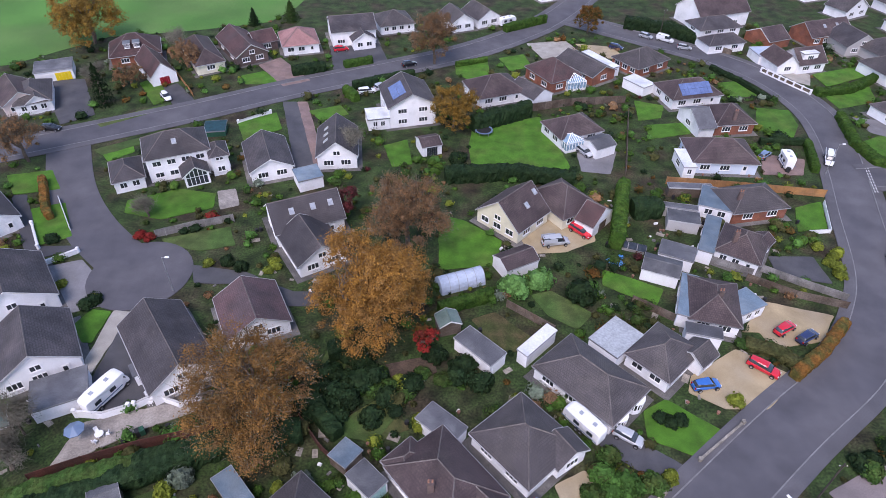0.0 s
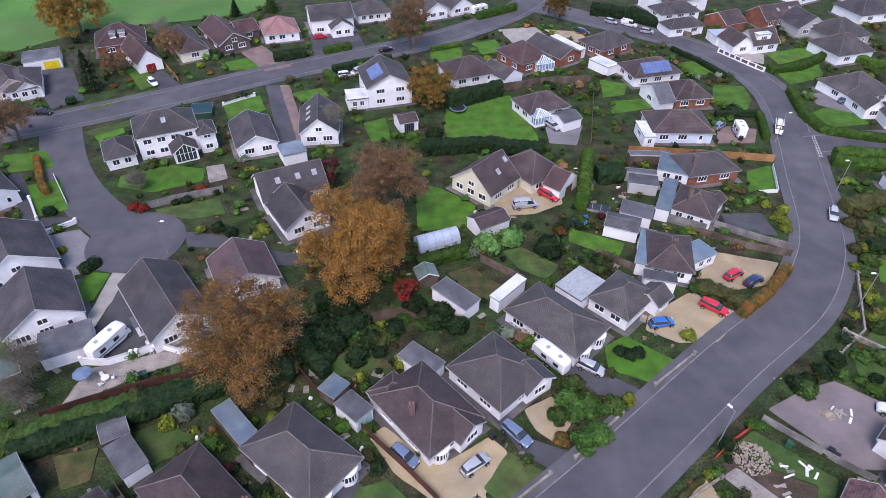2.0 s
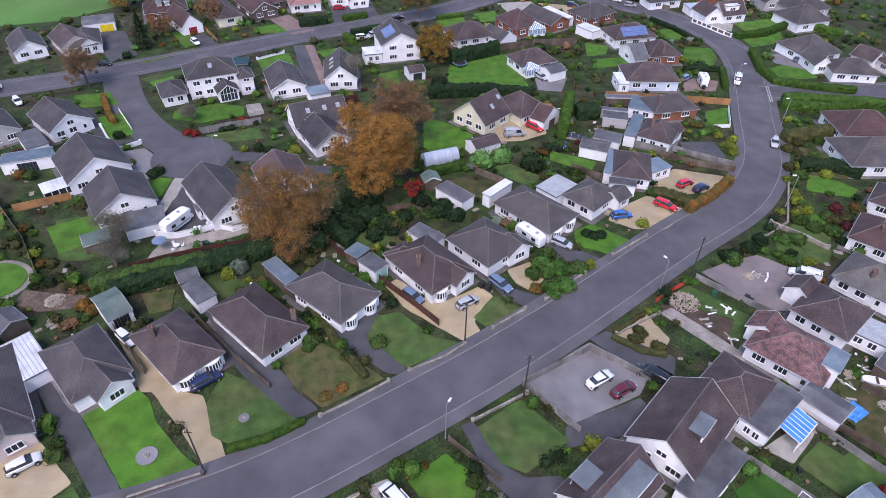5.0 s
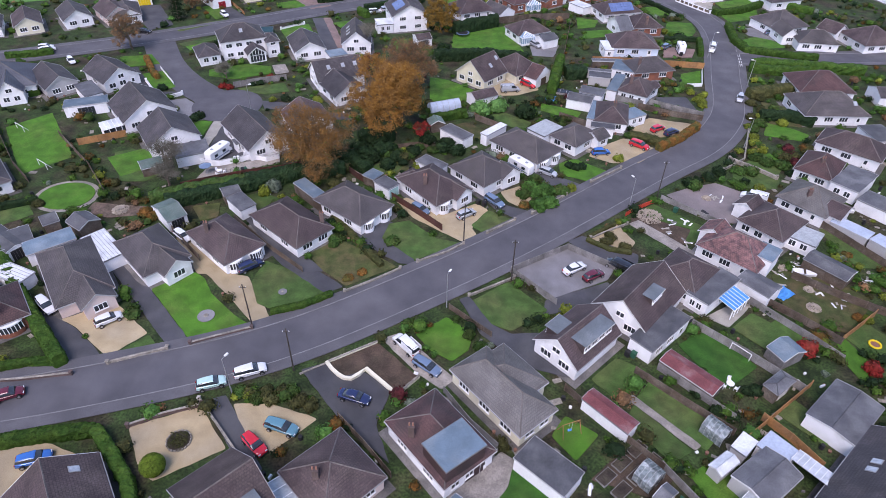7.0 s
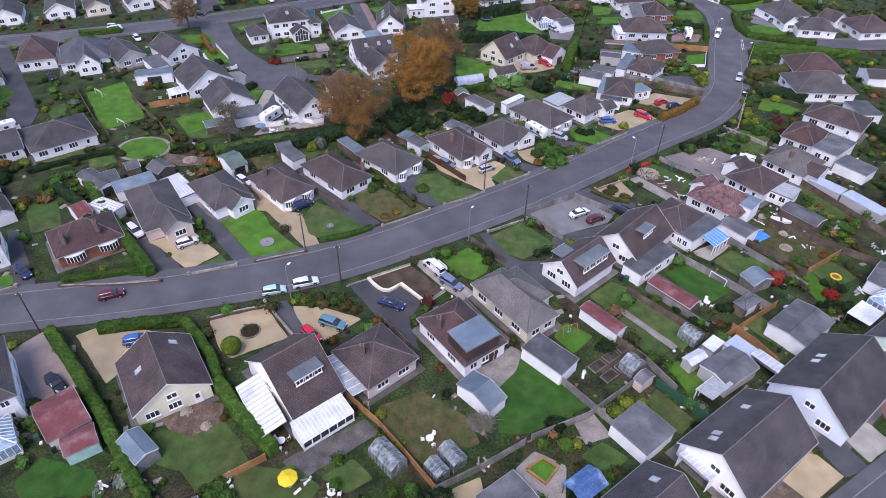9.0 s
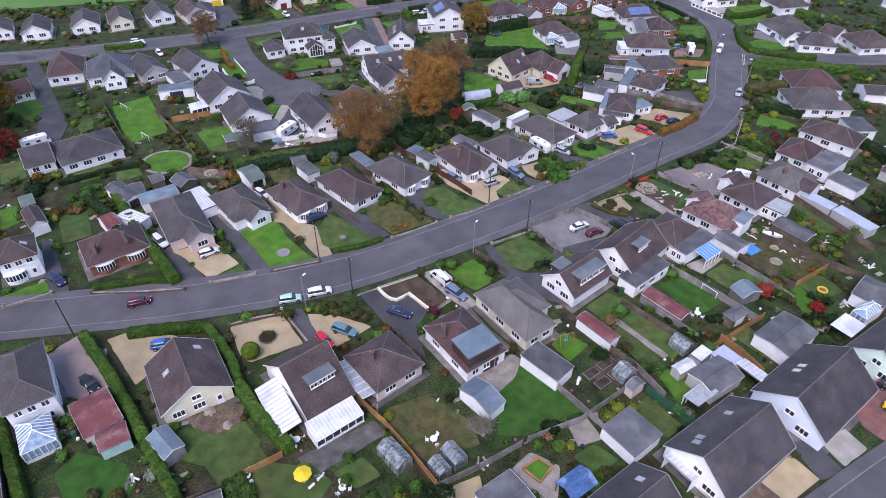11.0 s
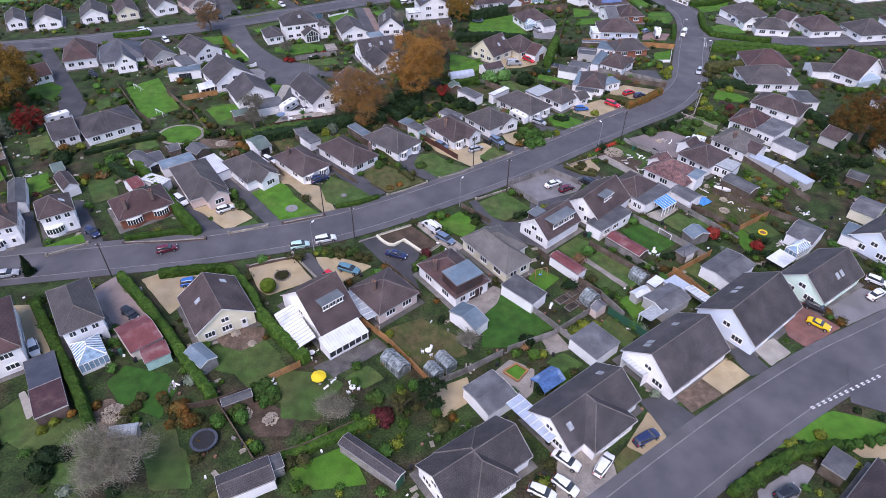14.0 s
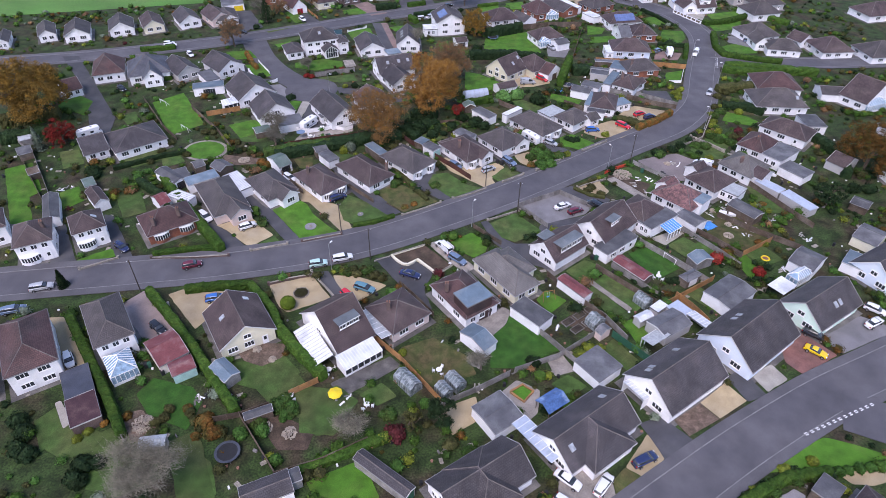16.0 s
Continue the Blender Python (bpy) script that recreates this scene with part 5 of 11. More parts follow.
def telegraph_pole(x, y, height=8.5):
    thing = empty("telegraph_pole", pose(x, y, 0.1), "dark wooden telegraph pole beside the road", "pole", "telegraph poles")
    child("pole", cached("tpole", lambda: mesh_of("pole", *cylinder_data(0.12, 0.085, 0, 8.5, 8), M["pole_wood"])), thing)
    child("crossbar", cached("tbar", lambda: boxes("crossbar", M["pole_wood"], (-0.5, -0.05, 7.9, 0.5, 0.05, 8.0))), thing)
    for sx in (-0.42, 0.42):
        child("insulator", cached("tins", lambda: mesh_of("insulator", *cylinder_data(0.05, 0.03, 0, 0.14, 7), M["pvc"])), thing, pose(sx, 0, 8.0))
    return thing


# ---- garden things ----
def trampoline(x, y, rim="car_steel", label="round black trampoline with a blue rim on a lawn"):
    thing = empty("trampoline", pose(x, y, 0.1), label, "trampoline")
    n = 24
    ring = lambda r, z: [(r * math.cos(2 * math.pi * i / n), r * math.sin(2 * math.pi * i / n), z) for i in range(n)]
    child("mat", mesh_of("mat", ring(1.6, 0.8) + ring(1.6, 0.77), [tuple(range(n)), tuple(range(2 * n - 1, n - 1, -1))], M["black"]), thing)
    v = ring(1.6, 0.82) + ring(2.0, 0.82) + ring(2.0, 0.74) + ring(1.6, 0.74)
    child("rim_pad", mesh_of("rim_pad", v, [(k * n + i, k * n + (i + 1) % n, ((k + 1) % 4) * n + (i + 1) % n, ((k + 1) % 4) * n + i) for k in range(4) for i in range(n)], M[rim]), thing)
    for k in range(6):
        child("leg", cached("tleg", lambda: mesh_of("leg", *cylinder_data(0.03, 0.03, -0.05, 0.76, 6), M["metal"])), thing, pose(1.85 * math.cos(k * 1.047), 1.85 * math.sin(k * 1.047), 0))
    return thing


def parasol(x, y, mat="yellow", label="open bright yellow garden parasol"):
    thing = empty("parasol", pose(x, y, 0.08), label, "parasol")
    n = 8
    v = [(0, 0, 2.5)] + [(1.25 * math.cos(2 * math.pi * i / n), 1.25 * math.sin(2 * math.pi * i / n), 2.0) for i in range(n)] + [(0, 0, 2.44)] + [(1.24 * math.cos(2 * math.pi * i / n), 1.24 * math.sin(2 * math.pi * i / n), 1.86) for i in range(n)]
    f = [(0, 1 + i, 1 + (i + 1) % n) for i in range(n)] + [(n + 1, n + 2 + (i + 1) % n, n + 2 + i) for i in range(n)] + [(1 + i, n + 2 + i, n + 2 + (i + 1) % n, 1 + (i + 1) % n) for i in range(n)]
    child("canopy", mesh_of("canopy", v, f, M[mat]), thing)
    child("pole", mesh_of("pole", *cylinder_data(0.03, 0.03, 0, 2.5, 8), M["metal"]), thing)
    child("foot", mesh_of("foot", *cylinder_data(0.3, 0.22, -0.05, 0.1, 12), M["concrete"]), thing)
    return thing


def football_goal(x, y, turn):
    thing = empty("football_goal", pose(x, y, 0.1, 0, 0, turn), "small white football goal on a lawn", "goal", "football goals")
    for s in (-1.5, 1.5):
        child("post", mesh_of("post", *limb_data(Vector((s, 0, -0.05)), Vector((s, 0, 1.4)), 0.06, 0.06), M["pvc"]), thing)
        child("stay", mesh_of("stay", *limb_data(Vector((s, 0, 1.4)), Vector((s, 0.9, -0.05)), 0.04, 0.04), M["pvc"]), thing)
    child("crossbar", mesh_of("crossbar", *limb_data(Vector((-1.55, 0, 1.4)), Vector((1.55, 0, 1.4)), 0.06, 0.06), M["pvc"]), thing)
    return thing


def polytunnel(x, y, turn):
    thing = empty("polytunnel", pose(x, y, 0.0, 0, 0, turn), "silver arched polytunnel behind a garden", "polytunnel")
    n, r, l = 10, 1.7, 7.5
    arc = [(r * math.cos(math.pi * i / n), 2.3 * math.sin(math.pi * i / n)) for i in range(n + 1)]
    v = [(-l / 2, a, b) for a, b in arc] + [(l / 2, a, b) for a, b in arc]
    f = [(i, i + 1, n + 2 + i, n + 1 + i) for i in range(n)] + [tuple(range(n + 1)), tuple(range(2 * n + 1, n, -1))]
    child("cover", mesh_of("cover", v, f, M["pale_sheet"]), thing)
    for k in range(6):
        x0 = -l / 2 + l * k / 5
        child("hoop", cached("hoop", lambda: mesh_of("hoop", *joined([limb_data(Vector((0, arc[i][0] * 1.015, arc[i][1] * 1.015)), Vector((0, arc[i + 1][0] * 1.015, arc[i + 1][1] * 1.015)), 0.04, 0.04, 4) for i in range(n)]), M["metal"])), thing, pose(x0, 0, 0))
    return thing


def gazebo(x, y, turn):
    thing = empty("gazebo", pose(x, y, 0.0, 0, 0, turn), "garden gazebo with a blue tarpaulin roof", "gazebo")
    child("roof", roof_mesh(4.6, 3.4, 2.1, 0.9, "gx", M["blue_tarp"]), thing)
    for sx in (-2.1, 2.1):
        for sy in (-1.5, 1.5):
            child("post", cached("gpost", lambda: mesh_of("post", *cylinder_data(0.06, 0.06, 0, 2.1, 6), M["wood"])), thing, pose(sx, sy, 0))
    return thing


def pergola(x, y, turn):
    thing = empty("pergola", pose(x, y, 0.0, 0, 0, turn), "garden shelter with a pale patched canopy", "shelter")
    child("canopy", boxes("canopy", M["white_sheet"], (-2.4, -1.8, 2.3, 2.4, 1.8, 2.36)), thing)
    for sx in (-2.3, 0.0, 2.3):
        for sy in (-1.7, 1.7):
            child("post", cached("ppost", lambda: boxes("post", M["wood"], (-0.06, -0.06, 0, 0.06, 0.06, 2.3))), thing, pose(sx, sy, 0))
    return thing


def greenhouse(x, y, turn, w, d):
    thing = empty("greenhouse", pose(x, y, 0.0, 0, 0, turn), "aluminium-framed glass greenhouse in a back garden", "greenhouse", "greenhouses")
    child("glass_wall", boxes("glass_wall", M["greenhouse_glass"], (-w / 2, -d / 2, 0.0, w / 2, d / 2, 1.6)), thing)
    child("roof", roof_mesh(w + 0.06, d + 0.06, 1.78, w * 0.32, "gy", M["greenhouse_glass"]), thing)
    k = max(3, round(d / 0.62))
    for j in range(k + 1):
        y0 = -d / 2 + d * j / k
        for s in (-1, 1):
            child("rib", mesh_of("rib", *joined([limb_data(Vector((s * (w / 2 + 0.03), y0, 0)), Vector((s * (w / 2 + 0.03), y0, 1.78)), 0.03, 0.03, 4), limb_data(Vector((s * (w / 2 + 0.03), y0, 1.78)), Vector((0, y0, 1.82 + w * 0.32)), 0.03, 0.03, 4)]), M["metal"]), thing)
    return thing


def garden_table(x, y):
    thing = empty("garden_table", pose(x, y, 0.06, 0, 0, x * 37 % 90), "small white garden table on a patio", "table", "garden furniture")
    child("tabletop", cached("gtop", lambda: mesh_of("tabletop", *cylinder_data(0.55, 0.55, 0.68, 0.73, 14), M["pvc"])), thing)
    for k in range(4):
        child("leg", cached("gleg", lambda: mesh_of("leg", *cylinder_data(0.03, 0.03, 0, 0.68, 6), M["pvc"])), thing, pose(0.38 * math.cos(k * 1.571), 0.38 * math.sin(k * 1.571), 0))
    for k in range(3):
        a = k * 2.1 + x
        ch = empty("garden_chair", pose(x + 0.95 * math.cos(a), y + 0.95 * math.sin(a), 0.06, 0, 0, math.degrees(a) - 90), "white plastic garden chair beside a table", "chair", "garden furniture")
        child("seat", cached("gseat", lambda: boxes("seat", M["pvc"], (-0.24, -0.24, 0.4, 0.24, 0.24, 0.45))), ch)
        child("backrest", cached("gback", lambda: boxes("backrest", M["pvc"], (-0.24, 0.2, 0.45, 0.24, 0.26, 0.9))), ch)
        for sx in (-0.2, 0.2):
            for sy in (-0.2, 0.2):
                child("leg", cached("gcleg", lambda: boxes("leg", M["pvc"], (-0.025, -0.025, 0, 0.025, 0.025, 0.4))), ch, pose(sx, sy, 0))
    return thing


def wheelie_bin(x, y, mat):
    thing = empty("wheelie_bin", pose(x, y, 0.05, 0, 0, 35 + x % 20), "dark plastic wheelie bin beside a wall", "bin", "wheelie bins")
    child("body", cached(("wb", mat), lambda: mesh_of("body", *box_data(-0.29, -0.35, 0.0, 0.29, 0.35, 0.98, -0.03), M[mat])), thing)
    child("lid", cached(("wl", mat), lambda: mesh_of("lid", *box_data(-0.34, -0.42, 0.98, 0.34, 0.4, 1.08, 0.04), M[mat])), thing)
    return thing


def rubble_heap(x, y, r):
    rng = random.Random(f"{x}{y}")
    parts = []
    for _ in range(int(200 * r)):
        a, q = rng.uniform(0, 6.28), r * math.sqrt(rng.random())
        s = rng.uniform(0.05, 0.16)
        v, f = box_data(-s, -s * 0.7, -s * 0.6, s, s * 0.7, s * 0.6, s * 0.25)
        m = pose(math.cos(a) * q, math.sin(a) * q, max(0.05, (1 - q / r) * 0.5 + rng.uniform(0, 0.15)), rng.uniform(0, 360), rng.uniform(0, 360), rng.uniform(0, 360))
        parts.append(([tuple(m @ Vector(p)) for p in v], f))
    ob = new("rubble_heap", mesh_of("rubble_heap", *joined(parts), M["rubble"]))
    ob.matrix_basis = pose(x, y, 0.05)
    return tagged(ob, "heap of pale broken stone and rubble", "rubble", "", "stuff")


def paved_disc(x, y, r):
    thing = empty("paved_circle", pose(x, y, 0.1), "round pale paved circle set in a lawn", "paving")
    child("disc", mesh_of("disc", *cylinder_data(r, r, 0.0, 0.09, 28), M["grey_paving"]), thing)
    child("centre_stone", mesh_of("centre_stone", *cylinder_data(r * 0.3, r * 0.26, 0.09, 0.2, 16), M["stone"]), thing)
    return thing


def timber_stack(x, y):
    rng = random.Random(f"{x}{y}")
    thing = empty("timber_stack", pose(x, y, 0.05, 0, 0, rng.uniform(0, 180)), "loose stack of pale boards in a garden", "boards", "garden clutter")
    for k in range(4):
        l = rng.uniform(0.3, 0.8)
        child("board", boxes("board", M[rng.choice(["pvc", "grey_wood", "concrete", "white_sheet"])], (-l, -rng.uniform(0.08, 0.25), 0, l, 0.12, 0.08)), thing, pose(rng.uniform(-0.8, 0.8), rng.uniform(-0.8, 0.8), k * 0.02, 0, 0, rng.uniform(-60, 60)))
    return thing


def tarpaulin(x, y):
    n = 9
    v = [((i / 4 - 1) * 1.6, (j / 4 - 1) * 1.2, 0.12 + 0.35 * (noise.noise((x + i * 0.6, y + j * 0.6, 0)) + 0.5)) for i in range(n) for j in range(n)]
    f = [(i * n + j, (i + 1) * n + j, (i + 1) * n + j + 1, i * n + j + 1) for i in range(n - 1) for j in range(n - 1)]
    ob = new("tarpaulin", mesh_of("tarpaulin", v, f, M["blue_sheet"]))
    ob.matrix_basis = pose(x, y, 0.05, 0, 0, 30)
    s = ob.modifiers.new("thickness", "SOLIDIFY")
    s.thickness = 0.03
    return tagged(ob, "crumpled bright blue tarpaulin on the ground", "tarpaulin")


def rowing_boat(x, y, turn):
    thing = empty("boat", pose(x, y, 0.1, 0, 0, turn), "small white boat laid up in a garden", "boat", "boats")
    v, f, n = [], [], 9
    for i in range(n):
        t = i / (n - 1)
        w = 0.75 * math.sin(math.pi * min(0.5, t * 0.75 + 0.2)) if t < 0.4 else 0.75 * (1 - ((t - 0.4) / 0.6) ** 2.2)
        px = -1.9 + 3.8 * t
        v += [(px, -w, 0.7 + 0.1 * t), (px, -w * 0.7, 0.2), (px, 0, 0.05 + 0.15 * t * t), (px, w * 0.7, 0.2), (px, w, 0.7 + 0.1 * t)]
    for i in range(n - 1):
        f += [(i * 5 + j, i * 5 + j + 1, i * 5 + j + 6, i * 5 + j + 5) for j in range(4)]
        f.append((i * 5 + 4, i * 5, i * 5 + 5, i * 5 + 9))
    f.append((0, 4, 3, 2, 1))
    child("hull", mesh_of("hull", v, f, M["pvc"]), thing)
    child("thwart", boxes("thwart", M["wood"], (-0.2, -0.6, 0.78, 0.15, 0.6, 0.84)), thing)
    return thing


def play_ring(x, y):
    thing = empty("paddling_pool", pose(x, y, 0.1), "small orange paddling pool on a lawn", "paddling pool")
    n, k, v, f = 20, 6, [], []
    for i in range(n):
        for j in range(k):
            a, b = 2 * math.pi * i / n, 2 * math.pi * j / k
            r = 0.8 + 0.16 * math.cos(b)
            v.append((r * math.cos(a), r * math.sin(a), 0.16 + 0.16 * math.sin(b)))
            f.append((i * k + j, ((i + 1) % n) * k + j, ((i + 1) % n) * k + (j + 1) % k, i * k + (j + 1) % k))
    child("ring", mesh_of("ring", v, f, M["yellow"]), thing)
    child("base", mesh_of("base", *cylinder_data(0.8, 0.8, 0.02, 0.06, 20), M["terracotta"]), thing)
    return thing




def round_bed(x, y, r):
    """A round bed: a ring of stones, dark earth and low plants."""
    thing = empty("round_bed", pose(x, y, 0.08), "round stone-edged bed of low plants in gravel", "flower bed")
    child("earth", mesh_of("earth", *cylinder_data(r, r * 0.9, 0.0, 0.16, 24), M["dark_earth"]), thing)
    stone = mesh_of("stone", *box_data(-0.17, -0.11, 0, 0.17, 0.11, 0.24, 0.04), M["stone"])
    n = int(r * 15)
    for k in range(n):
        a = 360.0 * k / n
        child("stone", stone, thing, pose(0, 0, 0, 0, 0, a) @ pose(0, -r, 0, 0, 0, 20 * math.sin(k * 2.7)))
    rng = random.Random(3)
    place = lambda q: (Vector((r * 0.8 * math.sqrt(q.random()) * math.cos(q.uniform(0, 6.28)), r * 0.8 * math.sqrt(q.random()) * math.sin(q.uniform(0, 6.28)), q.uniform(0.15, 0.5))), Vector((0, 0, 1)))
    child("foliage", mesh_of("foliage", *leaf_cards(rng, 420, place, 0.11), M["olive_leaf"]), thing)
    return thing


def raised_bed(x, y, turn, w, d, h=0.3):
    """Boards round dug earth."""
    thing = empty("raised_bed", pose(x, y, 0.08, 0, 0, turn), "board-edged vegetable bed of dark dug earth", "raised bed", "vegetable beds")
    a, b, t = w / 2, d / 2, 0.07
    for name, x0, y0, x1, y1 in (("board", -a, -b, a, -b + t), ("board", -a, b - t, a, b), ("board", -a, -b + t, -a + t, b - t), ("board", a - t, -b + t, a, b - t)):
        child(name, boxes(name, M["grey_wood"], (x0, y0, 0, x1, y1, h)), thing)
    child("earth", boxes("earth", M["dark_earth"], (-a + t, -b + t, 0, a - t, b - t, h - 0.05)), thing)
    return thing


def cold_frame(x, y, turn, w, d):
    """A low row of glass lights on a board box."""
    thing = empty("cold_frame", pose(x, y, 0.05, 0, 0, turn), "low glass-topped cold frame beside a path", "cold frame", "cold frames")
    a, b = w / 2, d / 2
    child("box", mesh_of("box", [(-a, -b, 0), (a, -b, 0), (a, b, 0), (-a, b, 0), (-a, -b, 0.5), (a, -b, 0.5), (a, b, 0.8), (-a, b, 0.8)], [(3, 2, 1, 0), (4, 5, 6, 7), (0, 1, 5, 4), (1, 2, 6, 5), (2, 3, 7, 6), (3, 0, 4, 7)], M["grey_wood"]), thing)
    n = max(2, round(w / 1.5))
    ang = math.degrees(math.atan2(0.3, d))
    pane = boxes("pane", M["dark_glass"], (-w / n / 2 + 0.06, -b + 0.05, 0.02, w / n / 2 - 0.06, b - 0.05, 0.05))
    for i in range(n):
        child("pane", pane, thing, pose(-a + w * (i + 0.5) / n, 0, 0.65, ang, 0, 0))
    return thing


def swing(x, y, turn):
    """A garden swing on splayed legs."""
    thing = empty("swing", pose(x, y, 0.08, 0, 0, turn), "metal garden swing standing on a lawn", "swing")
    for sx in (-1.2, 1.2):
        for sy in (-0.8, 0.8):
            child("leg", mesh_of("leg", *limb_data(Vector((sx * 1.1, sy, 0)), Vector((sx, 0, 2.0)), 0.05, 0.05, 6), M["new_wood"]), thing)
    child("beam", mesh_of("beam", *limb_data(Vector((-1.3, 0, 2.0)), Vector((1.3, 0, 2.0)), 0.05, 0.05, 6), M["new_wood"]), thing)
    for sx in (-0.22, 0.22):
        child("rope", mesh_of("rope", *limb_data(Vector((sx, 0, 0.45)), Vector((sx, 0, 2.0)), 0.012, 0.012, 4), M["pvc"]), thing)
    child("seat", boxes("seat", M["blue_sheet"], (-0.28, -0.14, 0.42, 0.28, 0.14, 0.47)), thing)
    return thing


def panelled_wall(label, pts, height=1.35):
    """White piers, plinth and coping round dark recessed panels."""
    thing = empty("panelled_wall", pose(pts[0][0], pts[0][1], 0), label, "wall", "garden walls")
    o = Vector(pts[0])
    for i in range(len(pts) - 1):
        a, b = Vector(pts[i]) - o, Vector(pts[i + 1]) - o
        k = max(1, round((b - a).length / 2.1))
        w = (b - a).length / k
        turn = math.degrees(math.atan2(b.y - a.y, b.x - a.x))
        for j in range(k):
            c = a.lerp(b, j / k)
            child("pier", boxes("pier", M["white"], (-0.22, -0.22, 0, 0.22, 0.22, height + 0.1)), thing, pose(c.x, c.y, 0, 0, 0, turn))
            child("plinth", boxes("plinth", M["white"], (0.22, -0.15, 0, w - 0.22, 0.15, 0.42), (0.22, -0.15, height - 0.12, w - 0.22, 0.15, height)), thing, pose(c.x, c.y, 0, 0, 0, turn))
            child("panel", boxes("panel", M["wood"], (0.22, -0.04, 0.42, w - 0.22, 0.04, height - 0.12)), thing, pose(c.x, c.y, 0, 0, 0, turn))
    c = Vector(pts[-1]) - o
    child("pier", boxes("pier", M["white"], (-0.22, -0.22, 0, 0.22, 0.22, height + 0.1)), thing, pose(c.x, c.y, 0, 0, 0, turn))
    return thing


# ---- setting ----
tagged(new("ground", boxes("ground", M["soil"], (-900, -400, -0.4, 900, 1500, 0.0))), "garden soil and rough grass reaching the horizon", "ground", "", "structure")
MAIN = [(-190, -42), (-140, -31), (-91, -20.3), (-69, -15.8), (-47.5, -11), (-24, -3), (-2, 10.2), (18.5, 24.8), (43, 44.5), (58.5, 56.3), (67, 66.5), (71.8, 76), (76.5, 91.5), (80.5, 104), (85, 120), (86, 134), (82, 149), (73, 161.5), (56, 175), (37, 189)]
road("grey tarmac residential road curving between the houses", MAIN, 3.6, 1.9, 0.1)
UPPER = [(-330, 56), (-240, 70), (-165, 84), (-127, 94.5), (-101, 105), (-84, 113), (-59.2, 126.6), (-38.2, 139.4), (-15.2, 151.8), (3.2, 162.4), (20, 176.5), (33, 192), (60, 235), (110, 300)]
road("grey tarmac upper road past a green field", UPPER, 3.4, 1.9, 0.104)
road("worn grey tarmac close with a turning head", [(-81, 114), (-72, 96), (-63, 84), (-52, 74)], 4.2, 0, 0.108, False)
LOWER = [(-60, -124), (-20, -98), (6, -79.5), (24.1, -66), (34.6, -58.2), (45.2, -50.6), (55.8, -43.6), (65.8, -37.5), (81.1, -29.4), (130, -3), (200, 36)]
road("grey tarmac lower road past the chalet houses", LOWER, 3.4, 1.7, 0.1)
road("grey tarmac side road joining from the east", [(84.2, 105.0), (95, 106.3), (120, 107), (160, 112), (230, 122), (330, 140)], 3.2, 1.6, 0.19)
road("grey tarmac side road joining the lower road", [(65.4, -41.4), (74, -44.6), (86, -47.5), (105, -49), (150, -48)], 4.4, 0, 0.19, False)
LINES.append(([Vector((-50, 72.5))] * 2, 9.0))
tagged(new("road", polygon_slab([(-50 + 8.2 * math.cos(a * 0.196), 72.5 + 8.2 * math.sin(a * 0.196)) for a in range(32)], -0.02, 0.116, M["asphalt"], "road")), "round tarmac turning head of the close", "road", "", "structure")


# ---- lawns, drives and patios ----
patch("field", "wide green field beyond the houses", "meadow", [(-112.0, 149.4), (-95.0, 168.5), (-71.4, 174.9), (-53.2, 181.9), (-47.8, 194.4), (-20, 330), (60, 520), (-900, 700), (-900, 120), (-260, 105)])
patch("driveway", "pale gravel driveway in front of a bungalow", "gravel", [(-56.5, 1.5), (-49.8, 5.4), (-42.5, -1.1), (-46.6, -5.7), (-49.6, -3.4), (-53.5, -0.1)])
patch("driveway", "dark tarmac driveway beside a bungalow", "dark_asphalt", [(-62.3, 4.5), (-57.4, 1.9), (-53.4, -0.3), (-49.5, -3.6), (-47.1, -6.0), (-50.8, -7.4), (-55.3, -2.4)])
patch("lawn", "small triangle of front lawn", "grass", [(-42.2, -1.4), (-40.3, -3.5), (-46.2, -5.7)])
patch("driveway", "dark tarmac driveway beside a bungalow", "dark_asphalt", [(-53.9, 15.8), (-47.3, 9.3), (-45.7, 8.7), (-35.7, -2.8), (-38.4, -4.1), (-46.7, 5.4), (-53.9, 13.3)])
patch("lawn", "green front lawn with a paved disc", "bright_grass", [(-45.4, 8.4), (-39.7, 12.6), (-37.7, 11.2), (-35.5, 7.5), (-30.7, 2.8), (-27.8, 0.8), (-35.9, -2.4)])
patch("driveway", "pale gravel driveway in front of a bungalow", "gravel", [(-46.2, 22.1), (-44.0, 23.5), (-34.6, 12.7), (-30.6, 11.6), (-24.8, 1.7), (-27.3, 0.7), (-32.6, 6.9), (-39.7, 14.3)])
patch("lawn", "green front lawn inside a low hedge", "grass", [(-29.8, 10.3), (-28.7, 15.7), (-23.5, 13.2), (-16.7, 8.3), (-16.5, 7.0), (-25.2, 4.1), (-27.8, 5.3)])
patch("driveway", "dark tarmac driveway beside a bungalow", "dark_asphalt", [(-33.3, 22.9), (-30.8, 23.7), (-24.2, 17.2), (-14.8, 9.4), (-17.5, 7.8), (-25.6, 14.5)])
patch("lawn", "worn patchy garden lawn with fallen leaves", "worn_grass", [(-21.8, 17.6), (-17.3, 21.6), (-12.8, 19.3), (-6.4, 14.5), (-14.4, 9.6), (-19.4, 13.9)])
patch("driveway", "dark tarmac driveway beside a bungalow", "dark_asphalt", [(-20.6, 30.3), (-18.0, 31.5), (-13.4, 25.6), (-9.5, 27.6), (-7.7, 26.8), (-9.6, 22.1), (-3.7, 16.7), (-3.3, 15.1), (-6.1, 15.4), (-11.7, 19.8)])
